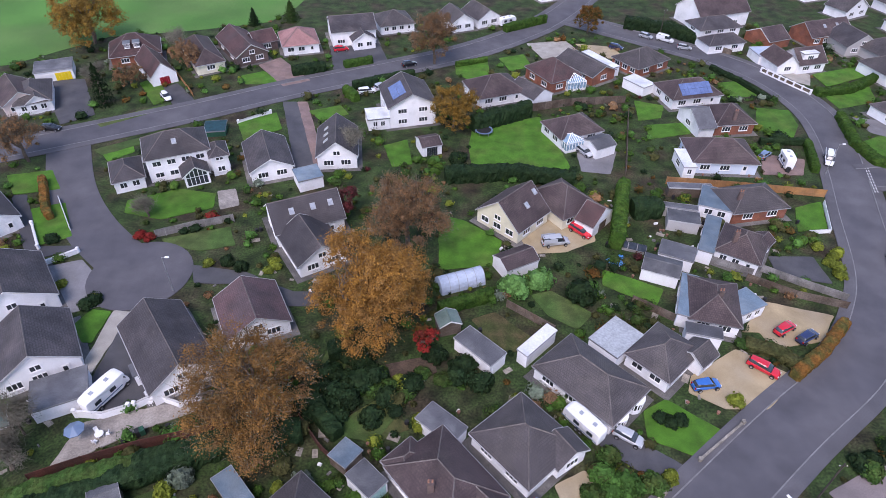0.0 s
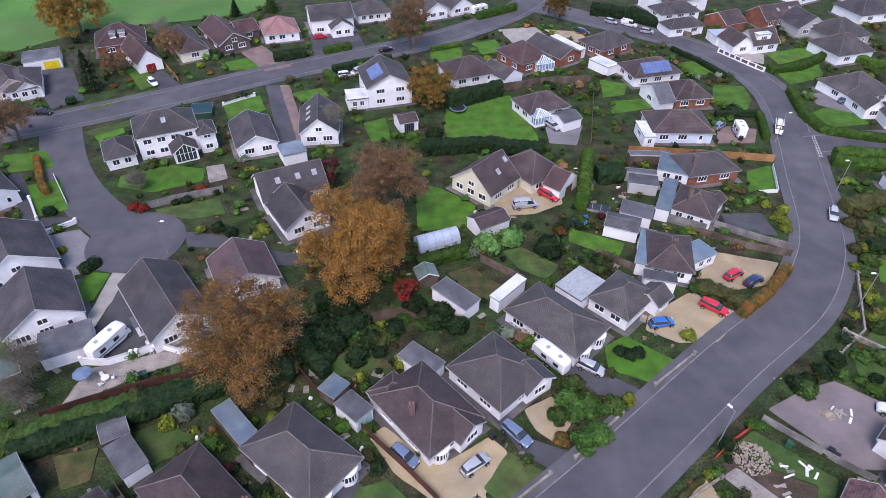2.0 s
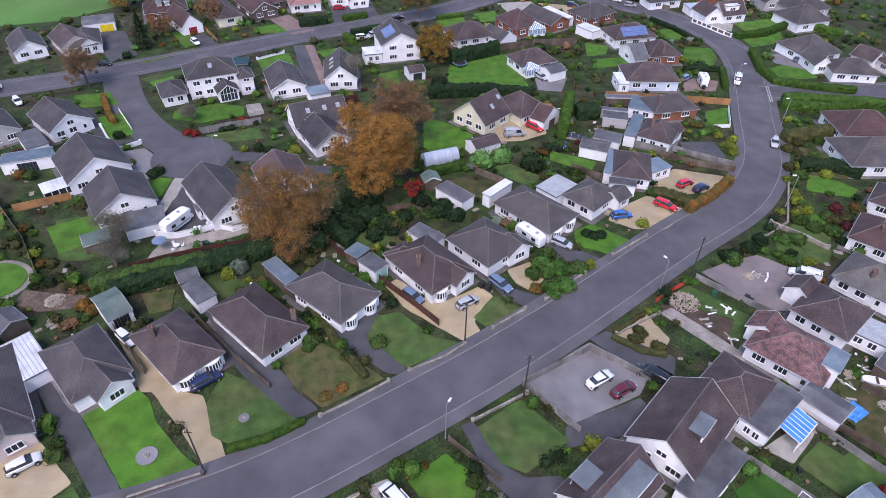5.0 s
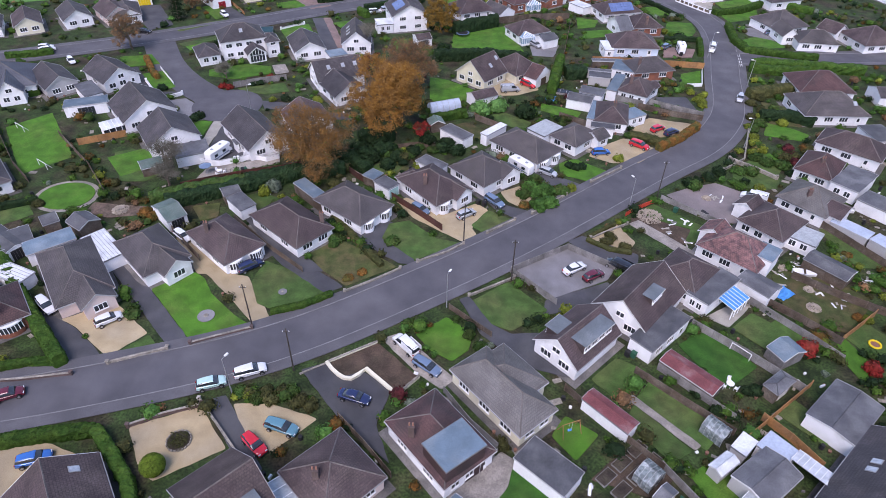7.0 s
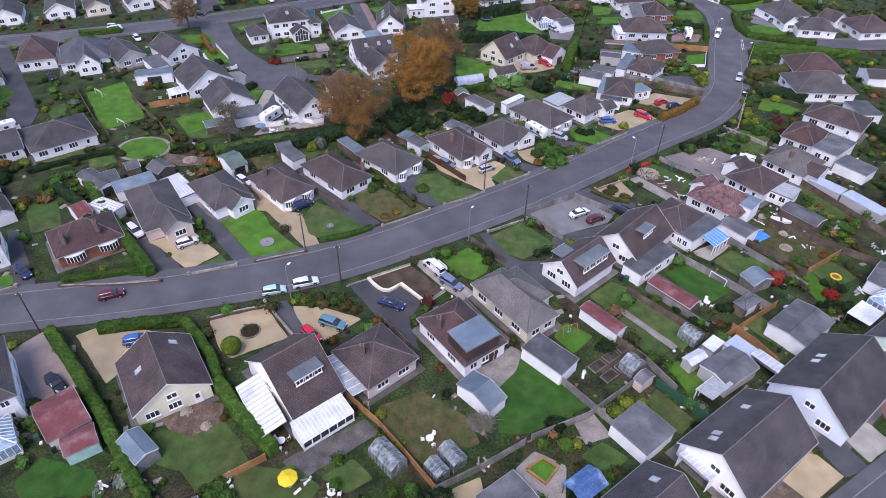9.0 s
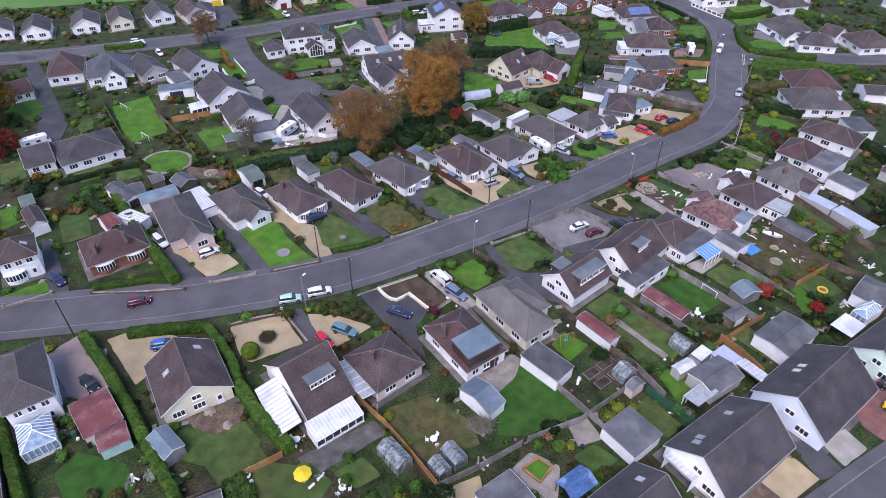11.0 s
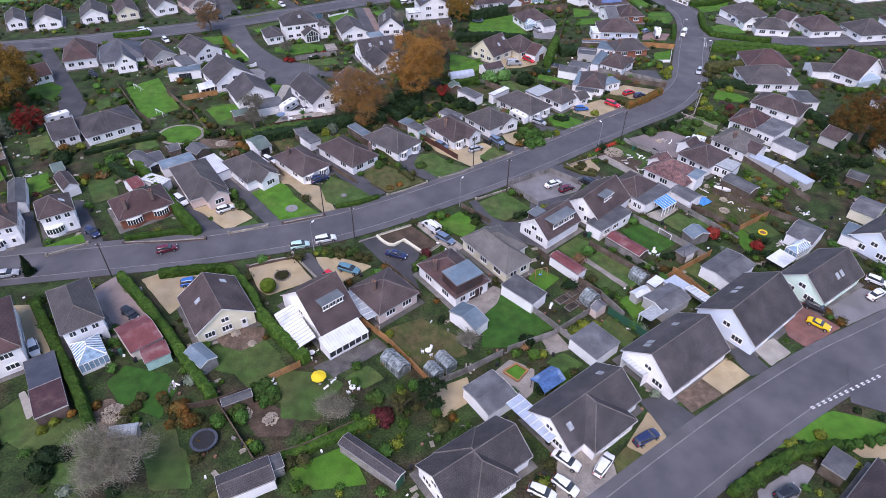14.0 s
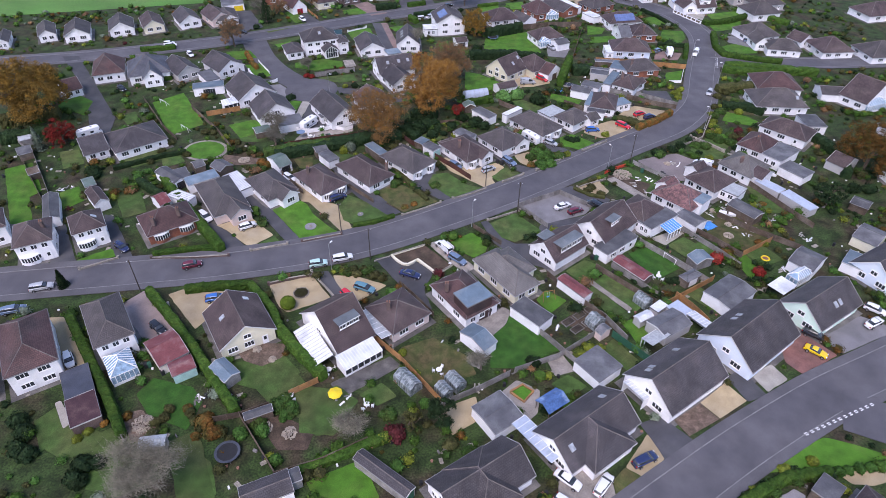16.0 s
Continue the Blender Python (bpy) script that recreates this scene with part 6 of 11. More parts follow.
patch("lawn", "mown green lawn in a garden", "grass", [(-8.5, 26.4), (-4.9, 27.5), (0.4, 22.1), (4.4, 21.1), (2.5, 19.5), (-3.4, 16.3), (-9.5, 22.0)])
patch("driveway", "pale gravel driveway in front of a bungalow", "gravel", [(-7.5, 33.4), (-5.6, 34.9), (1.2, 29.1), (7.8, 33.2), (9.8, 31.2), (10.0, 29.0), (6.6, 25.5), (7.5, 23.3), (4.7, 21.5), (-4.2, 28.4)])
patch("lawn", "mown green lawn in a garden", "grass", [(10.0, 31.0), (14.1, 28.2), (8.7, 24.0), (6.5, 26.2)])
patch("driveway", "dark tarmac driveway beside a bungalow", "dark_asphalt", [(7.6, 37.5), (10.5, 36.4), (12.2, 33.2), (18.8, 30.3), (15.5, 28.0), (11.6, 30.9)])
patch("driveway", "pale gravel driveway in front of a bungalow", "gravel", [(12.7, 37.2), (16.7, 39.3), (19.4, 36.1), (16.5, 31.9), (13.9, 34.0)])
patch("driveway", "dark tarmac driveway beside a bungalow", "dark_asphalt", [(17.8, 43.8), (21.4, 45.7), (26.9, 41.7), (30.6, 39.0), (27.8, 37.1), (22.8, 39.6)])
patch("lawn", "mown green lawn in a garden", "bright_grass", [(25.9, 48.0), (29.4, 50.0), (36.2, 44.7), (31.2, 41.3), (25.5, 43.8)])
patch("driveway", "wide pale gravel forecourt with parked cars", "gravel", [(34.0, 54.0), (42.0, 59.1), (49.1, 54.0), (42.8, 48.6), (37.1, 48.6), (32.8, 51.2)])
patch("driveway", "wide pale gravel forecourt inside a rust-coloured hedge", "gravel", [(50.2, 69.0), (59.8, 66.2), (55.6, 60.9), (47.5, 59.3), (46.8, 62.5), (44.1, 62.5)])
patch("driveway", "dark tarmac driveway beside a bungalow", "dark_asphalt", [(54.8, 80.1), (62.6, 80.2), (63.0, 73.5), (54.4, 75.0)])
patch("lawn", "mown green lawn in a garden", "bright_grass", [(65.5, 94.4), (71.3, 96.5), (68.8, 88.1), (63.0, 87.1)])
patch("driveway", "pinkish paved drive with parked vehicles", "pink_paving", [(66.2, 113.4), (74.7, 111.6), (71.9, 105.6), (63.6, 105.5)])
patch("lawn", "mown green lawn in a garden", "bright_grass", [(72.9, 134.3), (80.4, 133.6), (79.5, 126.2), (76.1, 120.6), (69.1, 124.0)])
patch("lawn", "mown green lawn in a garden", "bright_grass", [(67.7, 147.4), (75.1, 149.0), (77.7, 141.5), (67.9, 138.7)])
patch("lawn", "large bright lawn with a trampoline", "bright_grass", [(4.9, 121.4), (20.6, 127.9), (25.0, 106.1), (20.0, 104.9), (4.5, 105.8), (4.1, 114.1)])
patch("driveway", "grey paved turning area beside a bungalow", "grey_paving", [(27.0, 115.8), (31.5, 115.9), (35.5, 113.4), (32.5, 104.6), (26.7, 105.4)])
patch("lawn", "mown green lawn in a garden", "bright_grass", [(-1.9, 90.2), (2.9, 88.4), (9.3, 82.8), (7.7, 76.5), (-1.7, 74.9)])
patch("driveway", "brown gravel yard of a chalet bungalow", "gravel", [(12.3, 84.5), (19.0, 91.4), (25.8, 89.6), (25.8, 83.3), (20.2, 80.2), (13.9, 79.5)])
patch("lawn", "worn patchy garden lawn with fallen leaves", "worn_grass", [(3.4, 64.0), (7.1, 65.6), (13.1, 59.9), (10.1, 57.8), (7.1, 57.8)])
patch("lawn", "bright green lawn behind a house", "grass", [(13.0, 69.5), (16.4, 70.6), (22.3, 65.7), (19.5, 62.4), (15.3, 65.0)])
patch("lawn", "bright green lawn behind a house", "bright_grass", [(25.6, 75.9), (30.6, 73.6), (34.7, 71.4), (32.5, 67.5), (24.9, 72.1)])
patch("lawn", "mown green lawn in a garden", "bright_grass", [(1.3, 156.6), (9.8, 158.3), (10.5, 149.1), (5.6, 145.8), (1.5, 149.2)])
patch("lawn", "mown green lawn in a garden", "bright_grass", [(13.0, 159.6), (20.0, 162.6), (21.5, 154.9), (15.6, 151.7)])
patch("lawn", "mown green lawn in a garden", "bright_grass", [(44.4, 136.8), (50.9, 134.5), (48.7, 128.4), (43.1, 126.9)])
patch("lawn", "mown green lawn in a garden", "bright_grass", [(44.5, 124.9), (54.3, 126.5), (53.6, 121.5), (43.7, 118.7)])
patch("lawn", "grass verge along the upper road", "grass", [(-73.8, 109.7), (-60.1, 119.2), (-58.3, 117.4), (-71.2, 107.7)])
patch("lawn", "bright green lawn behind a house", "bright_grass", [(-60.0, 92.5), (-51.7, 96.5), (-44.2, 95.2), (-43.5, 90.7), (-51.7, 87.0), (-59.1, 88.7)])
patch("lawn", "bright green lawn behind a house", "grass", [(-49.8, 81.5), (-38.9, 85.3), (-36.6, 80.2), (-42.2, 78.6), (-48.3, 79.8)])
patch("lawn", "mown green lawn in a garden", "bright_grass", [(-86.4, 99.8), (-78.5, 102.0), (-73.9, 95.6), (-81.9, 93.6)])
patch("lawn", "mown green lawn in a garden", "bright_grass", [(-76.5, 89.1), (-71.0, 91.4), (-65.3, 81.7), (-69.8, 79.2)])
patch("driveway", "dark tarmac driveway beside a bungalow", "dark_asphalt", [(-82.0, 93.2), (-79.2, 93.6), (-69.6, 78.9), (-63.6, 79.2), (-63.4, 77.6), (-70.0, 75.3)])
patch("lawn", "mown green lawn in a garden", "bright_grass", [(-55.7, 61.3), (-54.4, 64.5), (-51.2, 64.1), (-51.5, 57.9), (-53.0, 57.9)])
patch("driveway", "pale concrete drive beside a lawn", "concrete", [(-51.0, 64.4), (-48.1, 64.1), (-49.2, 52.3), (-51.1, 54.5)])
patch("driveway", "dark tarmac driveway beside a bungalow", "dark_asphalt", [(-48.4, 64.8), (-46.0, 64.1), (-45.3, 59.1), (-42.3, 52.9), (-44.0, 50.2), (-48.8, 52.3)])
patch("driveway", "dark tarmac shared drive leaving the close", "dark_asphalt", [(-42.6, 75.0), (-33.1, 73.5), (-24.6, 69.2), (-20.4, 69.2), (-20.0, 66.2), (-26.8, 65.9), (-34.3, 70.7), (-40.8, 70.7)])
patch("patio", "pale paved patio behind a white wall", "paving", [(-48.1, 38.4), (-46.8, 44.6), (-41.3, 46.5), (-32.8, 48.7), (-32.5, 46.9), (-39.6, 43.4), (-43.1, 41.0), (-47.5, 37.7)])
patch("lawn", "bright green lawn with two football goals", "bright_grass", [(-96.0, 60.2), (-89.1, 67.3), (-75.7, 48.2), (-83.1, 41.1)])
OVAL = [(math.cos(k * 0.1963), math.sin(k * 0.1963)) for k in range(32)]
for label, mat, stretch, lift in (("pale stone ring round an oval lawn", "paving", 1.18, -0.04), ("oval bright lawn with a stone edge", "bright_grass", 1.0, 0.06)):
    patch("lawn" if stretch == 1.0 else "path", label, mat, [(-70.5 + stretch * (4.9 * c - 1.6 * n), 34.0 + stretch * (1.2 * c + 4.3 * n)) for c, n in OVAL], False, "structure", lift)
patch("lawn", "bright green lawn behind a house", "bright_grass", [(-68.6, 48.0), (-62.3, 51.9), (-55.7, 45.7), (-63.1, 41.0)])
patch("lawn", "bright green lawn behind a house", "bright_grass", [(-118.1, 21.0), (-112.8, 24.6), (-103.3, 12.3), (-104.8, 9.3), (-98.8, 0.2), (-103.1, -1.4)])
patch("lawn", "bright green lawn behind a house", "bright_grass", [(-98.7, 11.6), (-95.4, 14.8), (-91.1, 9.0), (-94.1, 4.9)])
patch("lawn", "bright green lawn behind a house", "grass", [(-84.5, 11.4), (-79.2, 13.5), (-74.4, 5.6), (-78.8, 2.6)])
patch("lawn", "bright green lawn behind a house", "grass", [(-101.2, 50.7), (-98.5, 54.1), (-95.0, 48.4), (-97.2, 45.9)])
patch("lawn", "mown green lawn in a garden", "bright_grass", [(-81.9, -12.5), (-76.4, -8.2), (-73.9, -10.4), (-80.2, -14.4)])
patch("driveway", "dark tarmac driveway beside a bungalow", "dark_asphalt", [(-83.8, 3.8), (-81.5, 3.5), (-70.5, -10.7), (-73.0, -12.4), (-78.0, -5.8)])
patch("driveway", "dark tarmac driveway beside a bungalow", "dark_asphalt", [(-94.2, -2.5), (-90.8, -0.4), (-81.0, -14.0), (-85.2, -16.6)])
patch("lawn", "very green artificial lawn by a drive", "bright_grass", [(-52.5, 145.7), (-47.6, 148.6), (-41.4, 145.3), (-41.9, 142.0), (-50.2, 141.1)])
patch("driveway", "dark tarmac forecourt of twin garages", "dark_asphalt", [(-99.8, 140.5), (-90.0, 142.1), (-79.9, 124.5), (-85.5, 119.7)])
patch("driveway", "dark tarmac driveway beside a bungalow", "dark_asphalt", [(-70.0, 138.0), (-66.8, 141.0), (-58.4, 130.6), (-63.1, 128.5)])
patch("driveway", "pinkish paved drive beside the upper road", "pink_paving", [(-49.6, 152.2), (-44.9, 157.2), (-34.7, 143.8), (-40.8, 140.3)])
patch("driveway", "dark tarmac yard of a white house", "dark_asphalt", [(-33.0, 165.4), (-19.7, 167.9), (-16.5, 156.8), (-29.7, 149.1)])
patch("driveway", "dark tarmac drive between bungalows", "dark_asphalt", [(-39.3, 132.5), (-35.9, 132.6), (-26.8, 104.2), (-30.7, 103.1)])
patch("driveway", "pink paved strip drive between bungalows", "pink_paving", [(-35.9, 132.6), (-33.5, 132.7), (-25.3, 106.1), (-27.3, 105.3)])
patch("lawn", "mown green lawn in a garden", "bright_grass", [(-47.3, 122.3), (-39.6, 127.2), (-36.8, 119.9), (-43.9, 114.6)])
patch("lawn", "mown green lawn in a garden", "bright_grass", [(-32.5, 128.2), (-25.5, 131.3), (-23.0, 127.0), (-29.2, 124.1)])
patch("lawn", "mown green lawn in a garden", "bright_grass", [(-14.0, 113.8), (-9.1, 116.4), (-7.5, 106.8), (-11.6, 105.6)])
patch("lawn", "mown green lawn in a garden", "bright_grass", [(-76.0, 140.5), (-73.0, 143.9), (-65.5, 132.6), (-68.5, 129.5)])
patch("lawn", "grass verge along the upper road", "grass", [(-78.5, 121.2), (-66.2, 129.9), (-64.8, 128.1), (-76.3, 118.9)])
patch("lawn", "mown green lawn in a garden", "bright_grass", [(94.6, 153.5), (113.0, 160.5), (111.7, 154.7), (95.3, 146.3)])
patch("lawn", "mown green lawn in a garden", "bright_grass", [(92.3, 141.2), (106.4, 147.3), (104.0, 138.8), (93.0, 134.8)])
patch("lawn", "mown green lawn in a garden", "bright_grass", [(89.7, 118.9), (98.8, 123.7), (102.9, 114.5), (93.1, 112.6)])
patch("driveway", "grey paved drive with parked cars", "grey_paving", [(94.0, 130.8), (105.3, 128.1), (103.7, 117.9), (94.7, 123.6)])
patch("driveway", "pale paved forecourt by the road", "concrete", [(82.1, 157.7), (90.9, 157.9), (94.0, 153.1), (91.3, 146.9), (86.3, 150.3)])
patch("driveway", "pale forecourt with white pillars", "concrete", [(21.4, 170.0), (32.9, 172.6), (35.8, 164.2), (24.9, 159.9)])
patch("driveway", "sandy drive by the upper road", "gravel", [(35.1, 170.5), (45.5, 168.7), (47.7, 159.4), (39.5, 162.3)])
patch("lawn", "mown green lawn in a garden", "grass", [(62.0, 46.4), (66.0, 47.8), (70.6, 43.2), (68.7, 39.6), (63.8, 39.1), (60.2, 40.8)])
patch("lawn", "mown green lawn in a garden", "bright_grass", [(69.4, 52.5), (72.7, 53.5), (74.9, 47.6), (70.8, 45.9), (68.4, 47.9)])
patch("lawn", "mown green lawn in a garden", "bright_grass", [(77.7, 67.5), (82.4, 64.9), (85.3, 61.8), (82.4, 58.9), (74.7, 61.5)])
patch("lawn", "worn patchy garden lawn with fallen leaves", "worn_grass", [(80.7, 78.4), (87.5, 75.0), (85.3, 65.5), (78.2, 66.8)])
patch("driveway", "pinkish-grey paved forecourt beside a fence", "mauve_paving", [(45.4, 36.9), (51.1, 39.7), (56.7, 41.4), (61.7, 37.6), (59.7, 32.6), (56.8, 27.8), (52.3, 28.1)])
patch("flower_bed", "dug earth plot with rubble", "bare_soil", [(35.3, 28.7), (38.9, 30.0), (42.5, 27.8), (46.8, 25.7), (44.5, 21.3), (41.7, 22.0)])
patch("lawn", "mown green lawn in a garden", "grass", [(36.3, 30.0), (42.1, 33.7), (46.2, 29.9), (49.7, 26.6), (46.8, 22.5), (44.5, 21.5), (46.9, 25.9), (42.6, 28.0), (39.0, 30.3)])
patch("path", "pale concrete path to a house", "paving", [(35.7, 27.3), (37.9, 28.5), (46.3, 18.5), (44.4, 17.0)])
patch("driveway", "gravel island bed with shrubs", "gravel", [(27.4, 23.2), (33.4, 27.2), (35.7, 21.8), (33.6, 18.9), (28.8, 20.1)])
patch("driveway", "dark tarmac driveway beside a bungalow", "dark_asphalt", [(23.6, 21.9), (26.5, 23.5), (35.4, 18.3), (33.2, 11.3), (29.4, 15.5)])
patch("driveway", "grey paved car park inside a fence", "grey_paving", [(12.8, 13.8), (23.5, 21.2), (31.0, 15.3), (28.6, 11.7), (18.1, 6.8)])
patch("driveway", "dark tarmac driveway beside a bungalow", "dark_asphalt", [(17.6, 6.7), (28.5, 11.2), (29.8, 8.6), (25.0, 5.3), (16.8, 3.3)])
patch("lawn", "green front lawn beside a dark drive", "grass", [(5.5, 6.2), (12.1, 11.0), (17.8, 4.5), (11.7, -0.0), (7.9, 1.7)])
patch("driveway", "dark tarmac driveway beside a bungalow", "dark_asphalt", [(3.9, 6.8), (5.5, 7.5), (8.7, 1.4), (11.6, -0.6), (15.9, -0.3), (18.7, -7.8), (20.0, -9.0), (13.1, -6.9), (6.9, -0.6)])
patch("lawn", "mown green lawn in a garden", "bright_grass", [(-2.8, -0.8), (1.9, 2.8), (5.7, -0.4), (5.1, -3.8), (2.6, -6.0), (-0.7, -3.9)])
patch("driveway", "pale concrete drive with parked vehicles", "paving", [(-7.8, -1.8), (-5.1, -0.6), (3.0, -9.2), (1.1, -11.0), (-2.2, -8.3)])
patch("flower_bed", "bare brown earth bed inside a cream wall", "bare_soil", [(-15.2, -6.6), (-8.3, -2.6), (-2.2, -8.9), (-5.0, -12.0), (-9.5, -7.6), (-11.4, -9.3), (-13.2, -8.7)])
patch("driveway", "dark tarmac driveway beside a bungalow", "dark_asphalt", [(-18.7, -7.8), (-15.1, -6.4), (-13.2, -9.2), (-10.1, -7.9), (-5.8, -11.2), (-7.4, -16.7), (-5.3, -22.4), (-12.3, -15.9)])
patch("driveway", "pale gravel driveway in front of a bungalow", "gravel", [(-26.7, -13.6), (-21.6, -13.6), (-15.1, -15.9), (-17.7, -18.5), (-20.1, -20.9), (-24.2, -18.0)])
patch("driveway", "dark tarmac driveway beside a bungalow", "dark_asphalt", [(-30.6, -13.2), (-28.0, -12.2), (-24.3, -17.5), (-20.6, -23.3), (-22.8, -24.0)])
patch("driveway", "sandy gravel front yard with a round bed", "gravel", [(-39.1, -17.4), (-30.9, -14.1), (-25.8, -20.4), (-33.4, -24.9), (-35.5, -23.4)])
patch("driveway", "pale gravel driveway in front of a bungalow", "gravel", [(-58.5, -21.5), (-55.8, -19.7), (-47.7, -19.9), (-42.8, -21.9), (-48.0, -26.7), (-49.7, -30.4)])
patch("driveway", "pinkish paved drive beside a hedge", "rose_paving", [(-66.9, -25.3), (-63.6, -20.6), (-53.4, -30.7), (-57.2, -34.6)])
patch("lawn", "bright green lawn behind a house", "grass", [(-40.4, -38.1), (-31.1, -35.8), (-27.5, -39.4), (-32.8, -43.8), (-38.3, -42.5)])
patch("patio", "brown earth and stone patio behind a house", "brown_patio", [(-40.6, -35.2), (-38.5, -33.2), (-31.8, -32.9), (-31.6, -36.2), (-34.7, -38.5), (-38.0, -37.5)])
patch("lawn", "deep green lawn behind a conservatory", "deep_grass", [(-54.3, -45.8), (-52.8, -42.2), (-45.3, -43.7), (-42.5, -46.4), (-43.1, -52.3), (-50.7, -49.6)])
patch("patio", "worn dark stone patio behind a house", "path", [(-21.9, -41.5), (-12.1, -34.6), (-9.9, -36.8), (-18.9, -44.1)])
patch("lawn", "bright green lawn behind a house", "grass", [(-16.5, -43.5), (-12.9, -40.7), (-9.9, -43.4), (-13.0, -45.6)])
patch("lawn", "bright green lawn behind a house", "grass", [(-26.2, -45.7), (-20.6, -41.7), (-16.3, -44.7), (-19.2, -51.8), (-24.9, -51.6)])
patch("lawn", "worn patchy garden lawn with fallen leaves", "worn_grass", [(-10.6, -32.5), (-4.6, -29.7), (1.8, -33.7), (3.6, -37.8), (-3.7, -41.3), (-9.2, -36.7)])
patch("lawn", "dark green close-mown lawn behind a bungalow", "deep_grass", [(6.3, -28.9), (10.0, -22.0), (19.0, -31.1), (10.3, -36.0), (6.0, -36.2)])
patch("patio", "beige paved patio behind a bungalow", "paving", [(1.5, -26.9), (8.6, -20.5), (10.2, -21.8), (9.0, -25.4), (6.3, -28.7), (3.6, -27.9)])
patch("lawn", "bright green lawn behind a house", "bright_grass", [(15.2, -18.2), (17.5, -15.1), (21.4, -18.0), (17.8, -21.8)])
patch("lawn", "bright green lawn behind a house", "grass", [(22.0, -9.0), (26.4, -5.1), (30.4, -7.2), (24.9, -12.6)])
patch("lawn", "bright green lawn behind a house", "grass", [(27.2, -12.6), (30.6, -8.7), (38.0, -16.9), (34.6, -20.3)])
patch("lawn", "bright green lawn behind a house", "grass", [(25.5, -15.5), (27.1, -13.2), (32.8, -20.3), (29.7, -22.1)])
patch("path", "grey concrete path between lawns", "paving", [(26.2, -12.2), (27.3, -11.6), (34.2, -19.5), (33.2, -20.2)])
patch("lawn", "deep green lawn with a football goal", "deep_grass", [(36.2, -2.5), (41.2, 1.2), (46.5, -6.5), (40.9, -10.5), (38.2, -6.8)])
patch("lawn", "bright green lawn behind a house", "grass", [(45.5, 1.1), (49.8, 4.4), (54.3, 0.2), (49.3, -3.4)])
patch("patio", "pale concrete patio behind a bungalow", "concrete", [(42.0, 3.3), (48.0, 6.8), (49.8, 5.5), (45.1, 1.2)])
patch("lawn", "bright green lawn behind a house", "grass", [(45.8, -14.4), (49.0, -11.9), (53.2, -17.7), (50.1, -19.4)])
patch("vegetable_plot", "dug vegetable beds with board edges", "bare_soil", [(19.1, -24.3), (25.0, -19.6), (29.9, -23.8), (25.8, -26.6)])
patch("lawn", "bright green lawn behind a house", "bright_grass", [(31.4, -23.5), (35.0, -21.4), (38.6, -25.9), (33.6, -29.1)])
patch("lawn", "bright green lawn behind a house", "grass", [(26.0, -31.0), (29.1, -27.7), (33.1, -32.9), (30.6, -35.3)])
patch("lawn", "deep green lawn behind a house", "grass", [(16.6, -39.0), (19.8, -36.8), (22.9, -39.2), (18.8, -42.2)])
patch("lawn", "small bright green lawn framed by timber boards", "bright_grass", [(9.6, -41.4), (11.6, -39.9), (13.2, -41.1), (11.6, -43.1)], False, "structure", 0.12)
low_wall("pale timber edging round a small lawn", [(9.4, -41.4), (11.6, -39.7), (13.4, -41.0), (11.7, -43.3), (9.4, -41.4)], 0.35, "new_wood", 0.3, "timber_edging", False)
patch("driveway", "pinkish brown paved forecourt of a chalet house", "brown_patio", [(36.4, -45.4), (41.6, -41.6), (44.1, -44.6), (38.2, -48.3)], False)
patch("driveway", "pale gravel driveway in front of a bungalow", "gravel", [(41.7, -41.5), (47.2, -36.9), (49.8, -40.6), (44.2, -44.5)], False)
patch("driveway", "dark tarmac driveway beside a bungalow", "dark_asphalt", [(47.7, -35.6), (51.0, -33.7), (53.7, -39.2), (49.9, -40.8)])
patch("driveway", "red brick-paved drive with a pale edging", "brick_paving", [(60.0, -27.4), (65.5, -23.9), (69.8, -29.2), (61.6, -34.0), (59.6, -31.5)])
patch("driveway", "grey paved forecourt with parked cars", "grey_paving", [(68.3, -25.2), (78.6, -18.5), (84.3, -21.9), (71.0, -28.7)])
patch("patio", "pale concrete forecourt", "concrete", [(52.4, -34.9), (56.8, -32.1), (58.6, -35.4), (54.1, -38.5)])
patch("driveway", "pale gravel driveway in front of a bungalow", "gravel", [(26.9, -54.6), (31.4, -48.3), (33.7, -52.1), (30.0, -56.5)])
patch("lawn", "weedy gravel beside a parked car", "worn_grass", [(24.6, -57.0), (26.8, -54.6), (29.9, -56.6), (24.9, -60.3)])
patch("driveway", "pale paved forecourt with parked cars", "paving", [(16.3, -57.4), (22.1, -54.0), (24.5, -57.1), (24.7, -60.4), (20.5, -65.0), (15.4, -65.2)])
patch("driveway", "dark tarmac driveway beside a bungalow", "dark_asphalt", [(30.5, -46.4), (34.4, -44.7), (39.2, -49.6), (33.7, -53.8), (31.5, -48.3)])
patch("lawn", "grass verge at the road junction", "bright_grass", [(46.8, -54.5), (50.9, -51.3), (55.9, -48.5), (60.4, -47.2), (64.3, -48.2), (68.3, -49.7), (68.9, -51.1), (56.1, -53.2), (49.9, -54.0)])
patch("lawn", "bright green lawn behind a house", "grass", [(-68.5, -52.2), (-66.4, -49.1), (-62.5, -54.3), (-64.3, -57.7)])
patch("lawn", "bright green lawn behind a house", "grass", [(-45.1, -54.5), (-41.4, -51.9), (-34.6, -63.4), (-40.4, -63.7)])
patch("lawn", "bright green lawn behind a house", "grass", [(-28.0, -42.2), (-20.1, -42.6), (-16.8, -50.4), (-22.0, -52.0), (-27.7, -46.9)])
patch("lawn", "bright green lawn behind a house", "bright_grass", [(-22.0, -59.9), (-14.1, -55.9), (-10.4, -61.9), (-19.4, -63.3)])
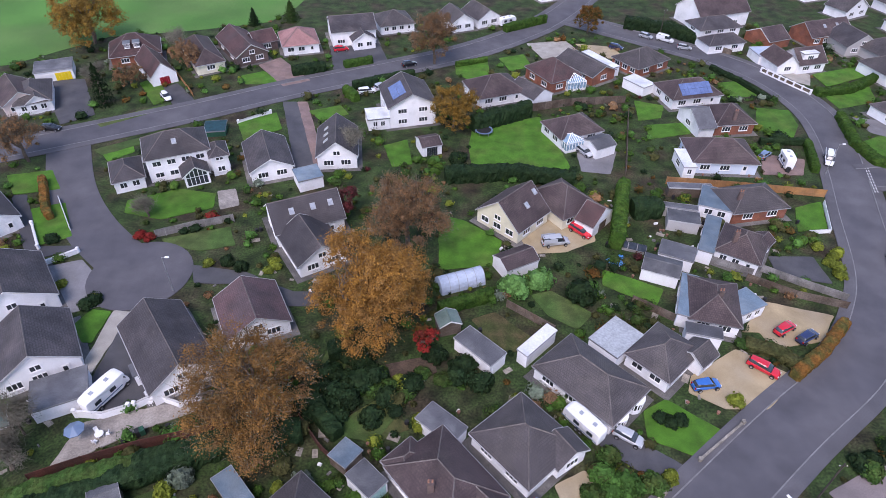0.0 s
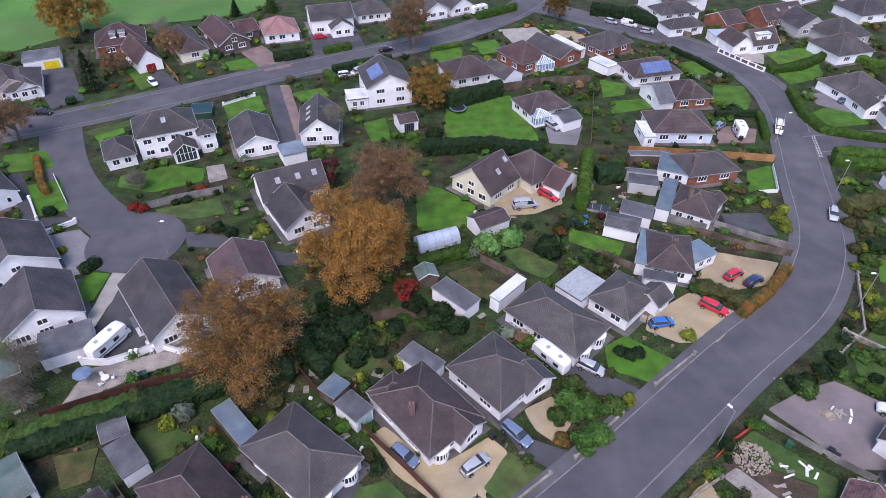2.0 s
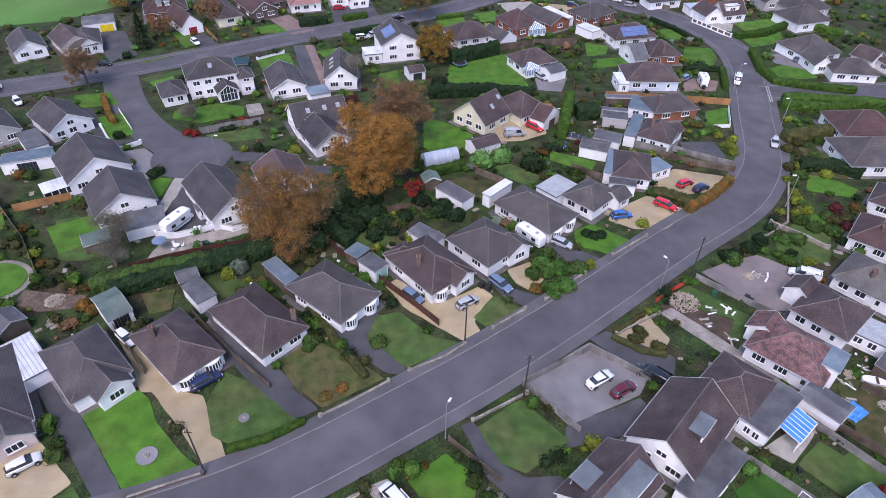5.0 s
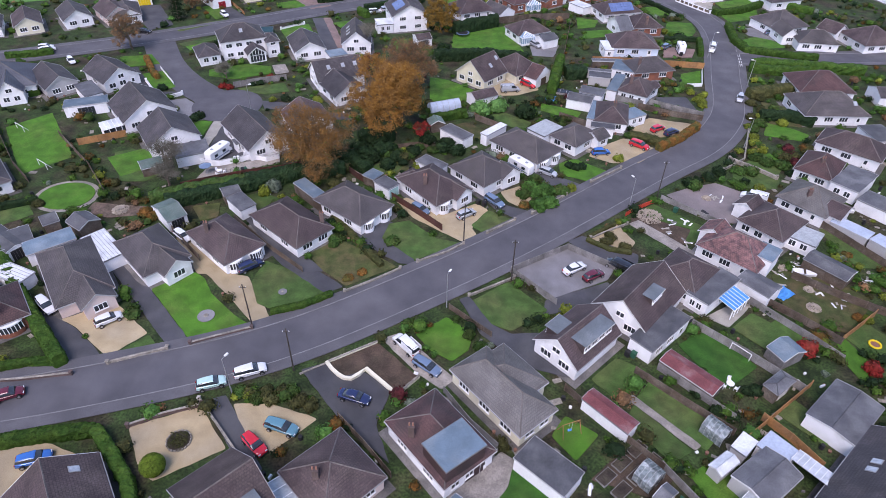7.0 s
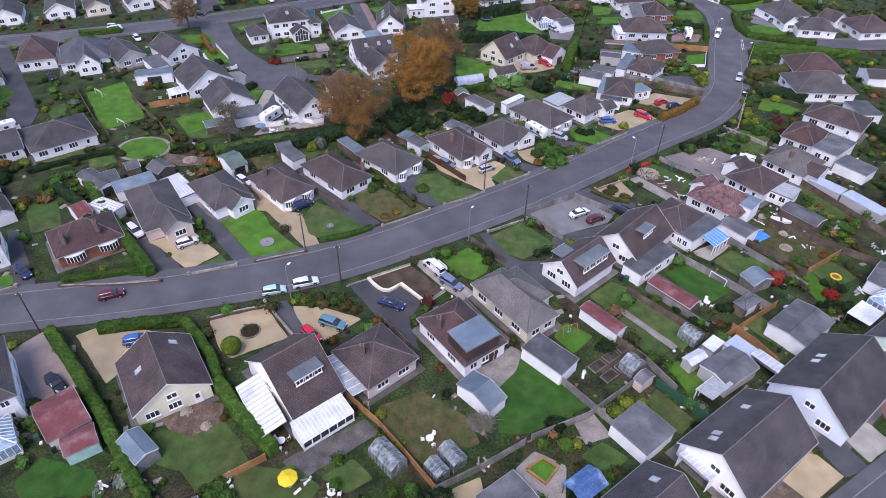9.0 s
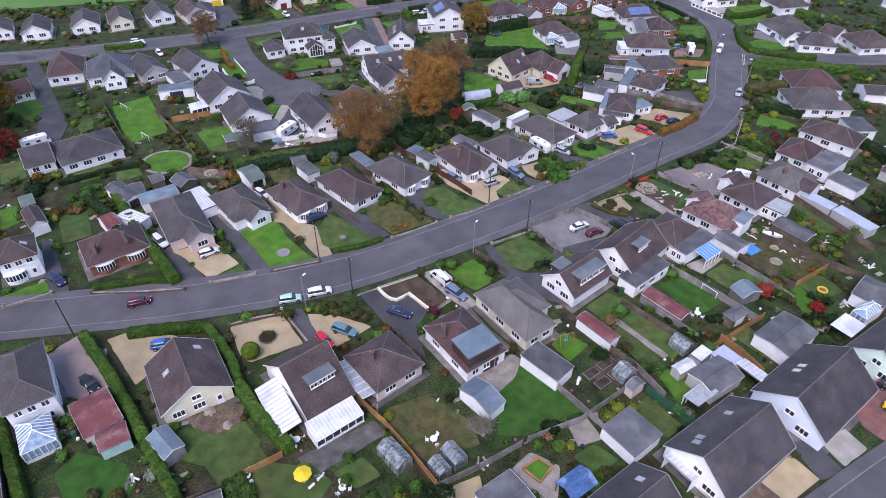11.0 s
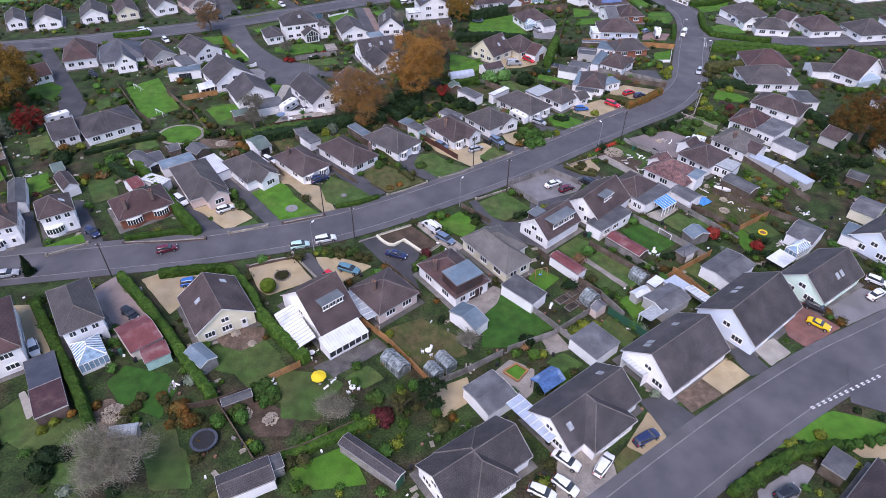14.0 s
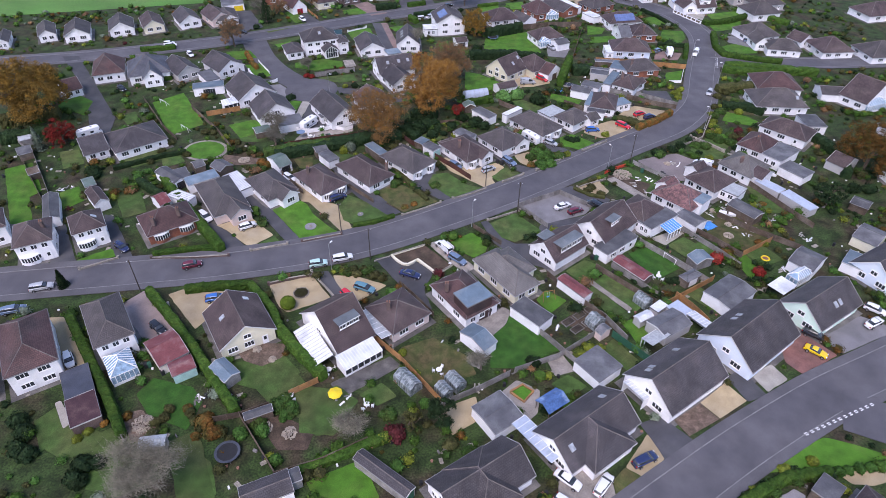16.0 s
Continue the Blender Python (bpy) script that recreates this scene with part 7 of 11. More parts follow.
patch("driveway", "brown gravel yard beside an outbuilding", "gravel", [(-1.6, -45.2), (3.5, -42.6), (4.5, -46.9), (-0.2, -50.6)])
patch("driveway", "long dark tarmac drive between gardens", "dark_asphalt", [(-141.0, 91.8), (-135.2, 92.2), (-102.4, 49.6), (-99.5, 38.3), (-106.1, 41.9), (-120.3, 66.8)])
patch("lawn", "bright green lawn behind a house", "bright_grass", [(-123.0, 55.1), (-122.8, 64.6), (-114.0, 59.5), (-112.1, 50.6)])
patch("lawn", "worn patchy garden lawn with fallen leaves", "worn_grass", [(-45.8, 31.1), (-40.7, 32.3), (-40.0, 27.9), (-42.9, 26.6)])
patch("lawn", "bright green lawn behind a house", "grass", [(-37.4, 34.3), (-33.7, 36.0), (-29.4, 33.6), (-33.3, 29.5)])
patch("lawn", "worn patchy garden lawn with fallen leaves", "worn_grass", [(-15.2, 44.7), (-9.4, 49.2), (-4.7, 44.7), (-9.8, 42.3)])
patch("lawn", "bright green lawn behind a house", "grass", [(-68.0, 50.3), (-64.2, 51.6), (-55.0, 42.7), (-57.6, 39.3), (-62.5, 39.3)])
patch("lawn", "bright green lawn behind a house", "grass", [(-81.3, 30.4), (-78.0, 33.3), (-73.7, 27.9), (-78.0, 24.4)])
patch("lawn", "bright green lawn behind a house", "grass", [(70.7, 26.6), (76.0, 25.7), (77.6, 15.1), (71.3, 15.8)])
patch("lawn", "bright green lawn behind a house", "grass", [(62.1, -0.6), (66.9, 2.6), (69.6, -2.0), (64.3, -5.2)])

patch("driveway", "sandy gravel driveway between two houses", "gravel", [(-80.4, -29.3), (-75.0, -28.9), (-65.9, -40.4), (-63.6, -43.6), (-68.2, -44.4), (-70.0, -41.8)])
patch("patio", "grey slabbed garden beside the close", "grey_paving", [(-65.8, 73.9), (-60.9, 75.8), (-51.4, 66.1), (-57.2, 63.7)])
patch("patio", "small paved square beside a lawn", "paving", [(-44.3, 96.0), (-41.0, 97.0), (-38.9, 91.7), (-42.1, 90.2)])
patch("lawn", "mown green lawn in a garden", "bright_grass", [(-73.1, 110.4), (-67.1, 113.4), (-65.1, 109.4), (-69.0, 105.4)])
patch("lawn", "small back lawn with fallen leaves", "grass", [(-35.7, 33.3), (-32.5, 35.2), (-29.1, 32.9), (-31.8, 30.7), (-34.1, 29.7)])
patch("lawn", "small back lawn beside a fence", "grass", [(-15.2, 43.8), (-12.1, 47.1), (-6.6, 46.6), (-9.3, 42.4)])
patch("lawn", "bright green lawn behind a house", "grass", [(-17.4, 57.4), (-14.2, 59.2), (-14.5, 54.0), (-18.4, 52.9)])
patch("lawn", "worn patchy garden lawn with fallen leaves", "worn_grass", [(67.0, -18.5), (71.0, -16.7), (72.9, -21.2), (68.2, -23.7)])
patch("lawn", "bright green lawn behind a house", "grass", [(49.5, 0.5), (54.1, 3.8), (56.5, -1.0), (51.8, -5.1)])
patch("lawn", "bright green lawn behind a house", "bright_grass", [(59.1, -2.8), (61.9, -0.7), (63.7, -7.0), (60.4, -9.9)])
patch("lawn", "bright green lawn behind a house", "grass", [(65.2, 48.9), (71.2, 53.8), (72.2, 46.3), (65.8, 38.7)])
patch("lawn", "bright green lawn behind a house", "grass", [(-108.6, 30.1), (-104.2, 31.9), (-99.2, 25.1), (-103.3, 22.0)])
patch("lawn", "bright green lawn behind a house", "grass", [(-91.7, 28.4), (-82.0, 34.4), (-77.5, 30.9), (-85.9, 23.8)])
patch("lawn", "bright green lawn behind a house", "grass", [(-64.7, -49.5), (-58.2, -53.0), (-55.5, -53.9), (-56.7, -57.0), (-60.3, -58.7), (-64.9, -56.5)])
patch("lawn", "scruffy back garden strewn with building clutter", "worn_grass", [(56.6, 13.4), (62.4, 16.0), (70.5, 8.0), (69.4, 5.8), (62.9, 0.3), (58.5, 2.0), (55.0, 6.2)])
patch("flower_bed", "bare brown earth under a maple", "bare_soil", [(-9.1, 54.9), (-5.4, 56.0), (-2.4, 56.7), (-1.5, 53.8), (-4.2, 52.4), (-7.5, 52.2)])
patch("patio", "concrete path beside a drive", "concrete", [(-67.0, -48.5), (-66.3, -47.9), (-62.2, -51.9), (-63.0, -53.3)])
patch("driveway", "dark tarmac driveway beside a bungalow", "dark_asphalt", [(-49.3, 49.7), (-48.0, 55.8), (-47.7, 61.0), (-46.8, 61.9), (-43.2, 54.7), (-38.0, 48.6), (-41.4, 47.0), (-47.2, 45.8)])
patch("driveway", "dark tarmac driveway beside a bungalow", "dark_asphalt", [(-35.3, 27.7), (-33.3, 28.8), (-25.6, 20.8), (-18.5, 13.1), (-22.6, 12.6), (-28.3, 19.3)])
patch("driveway", "sandy drive beside a bungalow", "gravel", [(-43.6, 19.5), (-40.7, 21.1), (-35.5, 14.2), (-36.0, 12.1), (-39.2, 12.2)])
patch("driveway", "grey yard behind a hedge", "grey_paving", [(43.7, -61.0), (51.8, -56.6), (53.2, -57.7), (48.2, -62.6), (43.2, -63.7)])
patch("driveway", "sandy ground beside a shed", "gravel", [(59.3, -53.4), (66.5, -52.2), (68.3, -53.8), (64.2, -55.4), (61.0, -55.3)])
patch("lawn", "bright green lawn behind a house", "grass", [(-59.0, -55.6), (-55.5, -52.5), (-47.8, -55.2), (-43.9, -60.6), (-49.0, -64.2), (-56.1, -62.8)])
patch("lawn", "bright green lawn behind a house", "grass", [(-43.8, -57.9), (-41.5, -55.0), (-37.2, -57.7), (-34.6, -62.9), (-39.8, -63.9)])
patch("lawn", "bright green lawn behind a house", "grass", [(-37.0, -40.8), (-30.9, -36.8), (-26.0, -41.6), (-31.2, -46.4)], True, "structure", 0.01)

patch("patio", "pale gritty yard between garages", "paving", [(7.9, -41.4), (10.6, -38.6), (14.6, -40.6), (13.9, -45.4), (11.4, -47.9), (10.6, -44.6)], True, "structure", -0.04)
patch("patio", "pale grey yard beside a garage", "paving", [(16.2, -33.6), (19.0, -31.8), (21.2, -35.9), (17.5, -37.4)], True, "structure", -0.04)
patch("path", "rubble-strewn brown path behind gardens", "brown_patio", [(-64.8, 28.9), (-64.4, 32.0), (-59.6, 31.3), (-54.1, 30.9), (-54.2, 28.2), (-60.0, 27.2)])
patch("flower_bed", "stony brown rockery beside a lawn", "brown_patio", [(-55.1, -49.9), (-52.0, -48.8), (-48.3, -51.5), (-48.0, -54.3), (-51.1, -55.0)])
patch("flower_bed", "bare brown earth between shrubs", "bare_soil", [(-32.3, -49.8), (-28.4, -48.4), (-22.5, -51.3), (-22.9, -54.6), (-27.6, -54.9)], True, "structure", -0.03)


# ---- row of bungalows north of the main road ----
house("two-storey white house with brown hipped roof", [(-91.1, -9.8, 29, 7.5, 8.8, 5.0, 2.5, "hip", "f3r2l2b2")], "white", "brown_tile", category='house', name='house', stacks=[(-88.8, -9.0, 8.2)], bays=[(0, -0.2, 3.2)])
house("white two-storey house with bay windows and brown hipped roof", [(-81.9, -5.0, 35, 6.8, 7.4, 4.8, 2.5, "hip", "f3r2l2b2")], "white", "brown_tile", category='house', name='house', lights=[(0, -0.1, 0.5, -1)], bays=[(0, -0.2, 3.2)])
house("brown-roofed bungalow with two white bow windows", [(-66.6, 0.2, 38, 11.3, 9.0, 2.6, 3.1, "hip", "f2l1r1b2")], "brick", "red_tile", bays=[(0, -0.24, 3.0), (0, 0.24, 3.0)], stacks=[(-67.5, -4.1, 6.6), (-63.0, -1.0, 7.2)])
house("pink-walled bungalow with grey hipped roof and gabled bay", [(-57.5, 10.0, 36, 8.5, 15.6, 2.5, 2.5, "hip", "f1l2r2b2"), (-52.8, 5.4, 41, 5.2, 7.5, 2.5, 1.8, "gy", "f1")], "pink", "grey_tile")
house("white bungalow with grey-brown hipped roof and gabled bay", [(-47.2, 15.5, 44, 8.1, 12.0, 2.5, 2.4, "hip", "f1l2r2b2"), (-43.3, 12.5, 49, 5.0, 6.1, 2.5, 1.8, "gy", "f1")], "white", "grey_tile")
house("white bungalow with brown hipped roof and two bay windows", [(-35.8, 18.7, 46, 7.9, 12.4, 2.5, 2.4, "hip", "f2l2r2b2")], "white", "brown_tile", bays=[(0, -0.24, 2.4), (0, 0.24, 2.4)], stacks=[(-38.6, 18.9, 6.3)])
house("white bungalow with brown-grey hipped roof and chimney", [(-25.5, 23.7, 47, 8.2, 13.8, 2.5, 2.5, "hip", "f2l2r2b2")], "white", "brown_tile", stacks=[(-19.8, 22.7, 5.8)])
house("white bungalow with mossy grey hipped roof", [(-15.2, 29.8, 50, 8.6, 12.5, 2.5, 2.6, "hip", "f2l2r2b2")], "white", "grey_tile", bays=[(0, -0.24, 2.2), (0, 0.24, 2.2)])
house("white bungalow with grey hipped roof and gabled bay", [(-0.3, 36.2, 40, 9.1, 12.1, 2.5, 2.7, "hip", "f1l2r2b2"), (-4.9, 38.9, -45, 4.1, 4.9, 2.4, 1.2, "hip", "f1l1"), (4.4, 33.4, 45, 4.8, 3.6, 2.5, 1.6, "gy", "f1")], "white", "brown_tile", bays=[(0, -0.26, 2.2)], stacks=[(-2.0, 34.3, 6.3)])
house("white bungalow with slate-grey hipped roof beside a drive", [(9.4, 42.0, 42, 9.5, 10.1, 2.5, 2.9, "hip", "f1l2r2b2"), (14.0, 40.7, 35, 5.1, 3.9, 2.5, 1.7, "gy", "f1")], "white", "grey_tile")
house("long white bungalow with grey hipped roof", [(19.1, 51.6, 44, 8.7, 13.2, 2.5, 2.6, "hip", "f2l3r2b2")], "white", "grey_tile", bays=[(0, -0.22, 2.2), (0, 0.22, 2.2)])
house("white bungalow with grey hipped roof and tin extension", [(30.2, 56.3, 44, 8.8, 7.3, 2.5, 2.2, "hip", "f1l2r2b2"), (35.1, 56.4, 39, 4.0, 4.3, 2.4, 1.3, "gx", "f1")], "white", "grey_tile")


# ---- bungalows inside the bend ----
house("white bungalow with brown hipped roof and flat extension", [(40.4, 66.6, -14, 7.7, 9.9, 2.6, 2.3, "hip", "f2l1r2b2"), (45.2, 66.6, 28, 5.2, 4.2, 2.5, 0.0, "flat", "f2r1", "white", "blue_felt"), (36.9, 67.7, -20, 2.6, 9.7, 2.6, 0.0, "flat", "l2", "white", "blue_felt"), (37.2, 60.5, -14, 5.2, 2.3, 2.4, 0.0, "flat", "", "white", "felt")], "white", "brown_tile", stacks=[(40.5, 65.6, 6.4)])
house("white bungalow with brown hipped roof and grey flat-roofed wings", [(49.7, 80.3, -31, 7.6, 8.7, 2.7, 2.4, "hip", "f3r1b2"), (45.0, 82.8, -25, 2.6, 10.8, 2.7, 0.0, "flat", "l2", "white", "blue_felt"), (52.8, 80.8, 45, 5.4, 3.4, 2.5, 1.0, "gx", "f1r1")], "white", "brown_tile", stacks=[(47.5, 79.2, 6.8)])
house("brick-fronted bungalow with grey hipped roof", [(55.9, 93.8, 12, 11.5, 8.2, 2.6, 2.4, "hip", "f2r2l1b2"), (49.8, 93.5, -22, 6.1, 7.1, 2.5, 0.0, "flat", "f2", "white", "blue_felt")], "brick", "grey_tile", stacks=[(52.7, 91.6, 6.2)])
house("lilac-white bungalow with brown hipped roof", [(55.5, 110.2, -1, 13.6, 9.9, 2.7, 3.0, "hip", "f3l2r2b2"), (47.7, 107.2, 1, 2.7, 7.0, 2.6, 0.0, "flat", "f1l1", "white", "white_sheet")], "pale_blue", "brown_tile")
house("red-brick bungalow with brown hipped roof and slate wing", [(62.3, 125.8, 8, 9.6, 9.3, 2.7, 2.8, "hip", "f2r2b2"), (55.2, 124.5, 12, 4.3, 10.1, 2.6, 2.4, "gx", "l1", "white", "felt")], "brick", "brown_tile", stacks=[(62.4, 122.2, 6.2)])
house("white bungalow with brown hipped roof and solar panels", [(57.2, 138.5, 15, 13.5, 9.4, 2.6, 2.8, "hip", "f3l2r2b2")], "white", "brown_tile", panels=[(0, 0.0, 0.45, -1, 8.0, 3.2)])
house("red-brick bungalow with grey-brown hipped roof", [(49.9, 156.1, 35, 12.1, 9.5, 2.6, 2.7, "hip", "f2l3r2b2")], "brick", "grey_tile")


# ---- houses of the close and behind the oaks ----
house("white two-storey house with dark hipped roof and low wing", [(-53.9, 104.5, 24, 12.2, 9.2, 5.2, 3.0, "hip", "f4l2r2b3"), (-45.7, 104.0, 24, 3.9, 5.7, 4.4, 1.3, "hip", "f1r2"), (-62.0, 99.0, 27, 6.0, 8.2, 2.6, 1.8, "hip", "f2l2"), (-49.5, 100.3, 27, 5.2, 6.0, 2.5, 1.8, "gy", "G")], "white", "dark_tile", category='house', name='house', lights=[(0, 0.0, 0.55, -1)])
house("white gabled bungalow with dark tiled roof", [(-36.4, 105.5, 21, 8.7, 12.0, 2.6, 2.3, "gy", "f2l3r2b2")], "white", "dark_tile")
house("white gabled bungalow with rows of roof windows", [(-23.1, 110.2, 7, 8.4, 12.0, 3.0, 3.3, "gy", "f2l2r2b2")], "white", "dark_tile", lights=[(0, 0.2, 0.5, 1), (0, 0.0, 0.5, 1), (0, -0.2, 0.5, 1)])
house("white chalet house with long dark slate roof", [(-25.5, 86.2, 25, 12.4, 9.0, 3.0, 3.5, "gx", "f3l2r2")], "white", "dark_tile", lights=[(0, -0.2, 0.6, -1), (0, 0.1, 0.6, -1), (0, 0.35, 0.6, -1)])
house("white gabled bungalow with brown roof under the oak", [(-23.0, 78.5, 32, 8.7, 9.9, 2.6, 2.7, "gy", "f2l2r2")], "white", "dark_tile")
house("bungalow with weathered pink-brown roof under the oak", [(-29.2, 62.8, 27, 9.5, 9.6, 2.5, 2.8, "gy", "f2l2r1")], "white", "mauve_tile")
house("white gabled bungalow with grey roof by the motorhome", [(-39.3, 55.6, 37, 9.2, 14.9, 2.7, 3.1, "gy", "f2l2r2b2"), (-41.9, 51.7, 36, 1.8, 2.3, 2.3, 0.0, "flat", "f2", "white", "felt")], "white", "dark_tile")
house("large white gabled bungalow with dark roof", [(-57.4, 54.8, 33, 10.8, 10.8, 2.7, 3.4, "gy", "f3l2r2b2"), (-50.7, 48.1, 26, 6.9, 5.4, 2.4, 0.0, "flat", "", "white", "felt")], "white", "dark_tile")
house("white gabled bungalow with dark roof beside the close", [(-67.2, 66.2, 38, 12.0, 12.2, 2.7, 3.8, "gy", "f3l2r2b2")], "white", "dark_tile")
house("white gabled bungalow at the corner of the close", [(-81.8, 84.7, 47, 9.3, 12.0, 2.6, 2.8, "gy", "f3l1r2b2")], "white", "dark_tile")
house("grey gabled bungalow with dark garage front", [(-94.2, 80.7, 44, 7.9, 12.0, 2.6, 2.4, "gy", "f2l1r2b2")], "grey_render", "dark_tile")
house("white chalet house with tall gable windows", [(-104.6, 79.4, 26, 12.6, 13.4, 2.9, 4.2, "hip", "f3l1r2b2"), (-101.2, 74.2, 26, 6.0, 8.0, 2.9, 3.0, "gy", "f2")], "white", "slate_tile")
house("red-brown two-storey house with steep roof", [(-117.0, 78.0, 24, 9.6, 11.6, 3.0, 4.4, "hip", "f3l2r2b2")], "white", "red_tile", category='house', name='house')
house("low brown bungalow with white patio doors", [(-123.2, 64.6, 43, 5.6, 8.3, 2.4, 2.4, "gx", "f2r1")], "white", "red_tile")
house("long white bungalow with slate roof beside a drive", [(-89.7, 35.6, 40, 13.6, 12.5, 2.6, 2.8, "hip", "f4l2r2b3"), (-99.2, 31.1, 37, 6.3, 10.8, 2.5, 2.4, "gx", "f2")], "white", "dark_tile")
house("white two-storey house with solar panels on its roof", [(-9.7, 127.8, 16, 10.9, 11.8, 5.0, 2.8, "gy", "f2l2r2b2"), (-16.1, 122.9, 14, 4.9, 5.4, 2.7, 0.0, "flat", "f2l2", "white", "white_sheet")], "white", "dark_tile", category='house', name='house', panels=[(0, 0.06, 0.56, 1, 6.0, 3.3)])
house("white bungalow with brown hipped roof by the upper road", [(10.6, 138.0, 22, 12.4, 10.4, 2.5, 3.1, "hip", "f3l1r2b2")], "white", "brown_tile")
house("red-brown bungalow with white conservatory", [(25.7, 146.2, 31, 9.6, 11.1, 3.0, 3.3, "hip", "f2l2r2b2")], "brick", "red_tile")
house("grey-roofed bungalow behind a white garage", [(34.7, 151.6, 36, 8.6, 13.6, 2.5, 1.9, "gy", "f1l2r2b2")], "brick", "grey_tile")
house("brown-roofed bungalow with white conservatory and lawn", [(26.6, 119.6, 24, 11.0, 8.6, 2.5, 2.7, "hip", "f2l2r2b2")], "white", "brown_tile")
house("large cream chalet bungalow with brown roof and gable", [(11.4, 88.5, 47, 9.3, 9.9, 2.6, 4.2, "gx", "f2l3"), (20.8, 92.5, 35, 8.8, 10.1, 2.6, 3.2, "hip", "f3r1")], "cream", "brown_tile", lights=[(0, 0.05, 0.5, -1), (0, 0.4, 0.7, -1)], category='house', name='house')


# ---- houses along the far side of the upper road ----
house("white bungalow with a pink tiled roof", [(-41.2, 164.6, 18, 10.0, 11.0, 2.6, 2.9, "hip", "f3l1r2")], "white", "pink_tile")
house("dark brown brick bungalow with gabled front and white windows", [(-55.4, 159.6, 34, 8.8, 16.5, 2.6, 2.7, "gy", "f2l2r2"), (-51.0, 164.0, 34, 6.5, 7.5, 2.6, 2.1, "gx", "f1")], "chimney_brick", "red_tile")
house("tan bungalow with a brown roof and beige front", [(-64.4, 154.4, 31, 7.6, 17.5, 2.6, 2.6, "hip", "f1")], "cream", "brown_tile")
house("red-tiled chalet house with two white dormers", [(-82.0, 155.6, 22, 12.6, 10.6, 2.8, 3.7, "hip", "f2")], "brick", "red_tile", category='house', name='house', dormers=[(0, -0.12, 0.3, -1, 1.5, 1.4), (0, 0.06, 0.3, -1, 1.5, 1.4)])
house("grey-roofed white bungalow with gabled front", [(-95.5, 129.7, 26, 8.0, 12.0, 2.6, 2.3, "hip", "f2r2"), (-94.7, 129.1, 32, 5.5, 10.6, 2.6, 1.7, "gy", "f2")], "white", "grey_tile")
house("white two-storey house with dark roof and black garage", [(-27.6, 171.0, 16, 12.6, 10.5, 4.2, 2.6, "gx", "f3l1r1"), (-24.4, 166.8, 20, 6.6, 7.6, 2.7, 2.0, "gy", "f2")], "white", "dark_tile", category='house', name='house')
house("white bungalow with grey roof beyond the upper road", [(-16.6, 180.0, 20, 10.5, 10.0, 2.5, 2.6, "hip", "f4")], "white", "grey_tile")
house("white gabled house with grey roof at the corner", [(1.8, 182.2, 24, 7.4, 10.2, 2.8, 2.3, "gy", "f2")], "white", "grey_tile")
house("white-gabled bungalow with grey roof beyond the road", [(9.1, 186.0, 30, 8.1, 10.0, 2.6, 2.5, "gy", "f2")], "white", "grey_tile")
house("gabled bungalow along the upper road", [(-154.9, 108.7, 31, 6.1, 12.0, 2.6, 1.8, "gy", "f2l1r1")], "white", "grey_tile")
house("gabled bungalow along the upper road", [(-143.9, 109.6, 26, 8.8, 12.0, 2.6, 2.6, "gy", "f2l1r1")], "white", "dark_tile")
house("gabled bungalow along the upper road", [(-130.7, 116.2, 27, 8.8, 12.0, 2.6, 2.6, "gy", "f2l1r1")], "white", "dark_tile")
house("gabled bungalow along the upper road", [(-120.8, 120.2, 31, 7.7, 12.0, 2.6, 2.3, "gy", "f2l1r1")], "cream", "brown_tile")
house("gabled bungalow along the upper road", [(-109.6, 126.0, 36, 8.2, 12.0, 2.6, 2.5, "gy", "f2l1r1")], "white", "dark_tile")
house("gabled bungalow along the upper road", [(-99.2, 129.3, 41, 8.3, 12.0, 2.6, 2.5, "gy", "f2l1r1")], "pink", "brown_tile")
house("gabled bungalow along the upper road", [(-165.8, 100.2, 26, 4.3, 11.1, 2.6, 1.3, "gy", "f2l1r1")], "white", "dark_tile")
house("gabled bungalow along the upper road", [(-175.0, 93.1, 41, 5.8, 12.0, 2.6, 1.7, "gy", "f2l1r1")], "white", "dark_tile")


# ---- houses east of the bend ----
house("white cross-gabled bungalow with grey roof", [(105.7, 129.0, 19, 12.5, 12.0, 2.6, 3.6, "hip", "f2l1r1"), (110.4, 115.2, -8, 11.6, 8.4, 2.6, 2.6, "hip", "f3r1"), (103.6, 120.4, 4, 5.0, 8.0, 2.6, 2.2, "gy", "f1l1")], "white", "grey_tile")
house("white dormer bungalow with red-brown roof", [(93.3, 158.0, 16, 8.9, 8.0, 2.6, 3.1, "gx", "f2"), (86.7, 157.0, 14, 6.8, 8.0, 2.6, 2.5, "gy", "f1"), (85.6, 162.5, 8, 7.6, 6.0, 2.4, 0.0, "flat", "", "white", "pale_sheet"), (93.1, 156.5, 16, 4.7, 3.0, 5.0, 0.0, "flat", "f1", "white", "white_sheet")], "white", "brown_tile")
house("white two-storey house with dark roof beyond a hedge", [(74.6, 175.8, 16, 13.4, 8.0, 4.6, 2.3, "hip", "f3l1"), (75.4, 169.1, 16, 11.8, 6.0, 2.6, 1.9, "hip", "f2")], "white", "dark_tile", category='house', name='house')
house("brick chalet house with brown roof and roof windows", [(107.0, 177.9, 19, 14.9, 9.0, 2.8, 3.0, "gx", "f4")], "brick", "brown_tile", lights=[(0, -0.1, 0.6, -1), (0, 0.2, 0.6, -1)], category='house', name='house')
house("grey-gabled bungalow with dark roof", [(112.4, 171.4, 12, 9.9, 10.0, 2.7, 3.1, "gy", "f2")], "grey_render", "dark_tile")
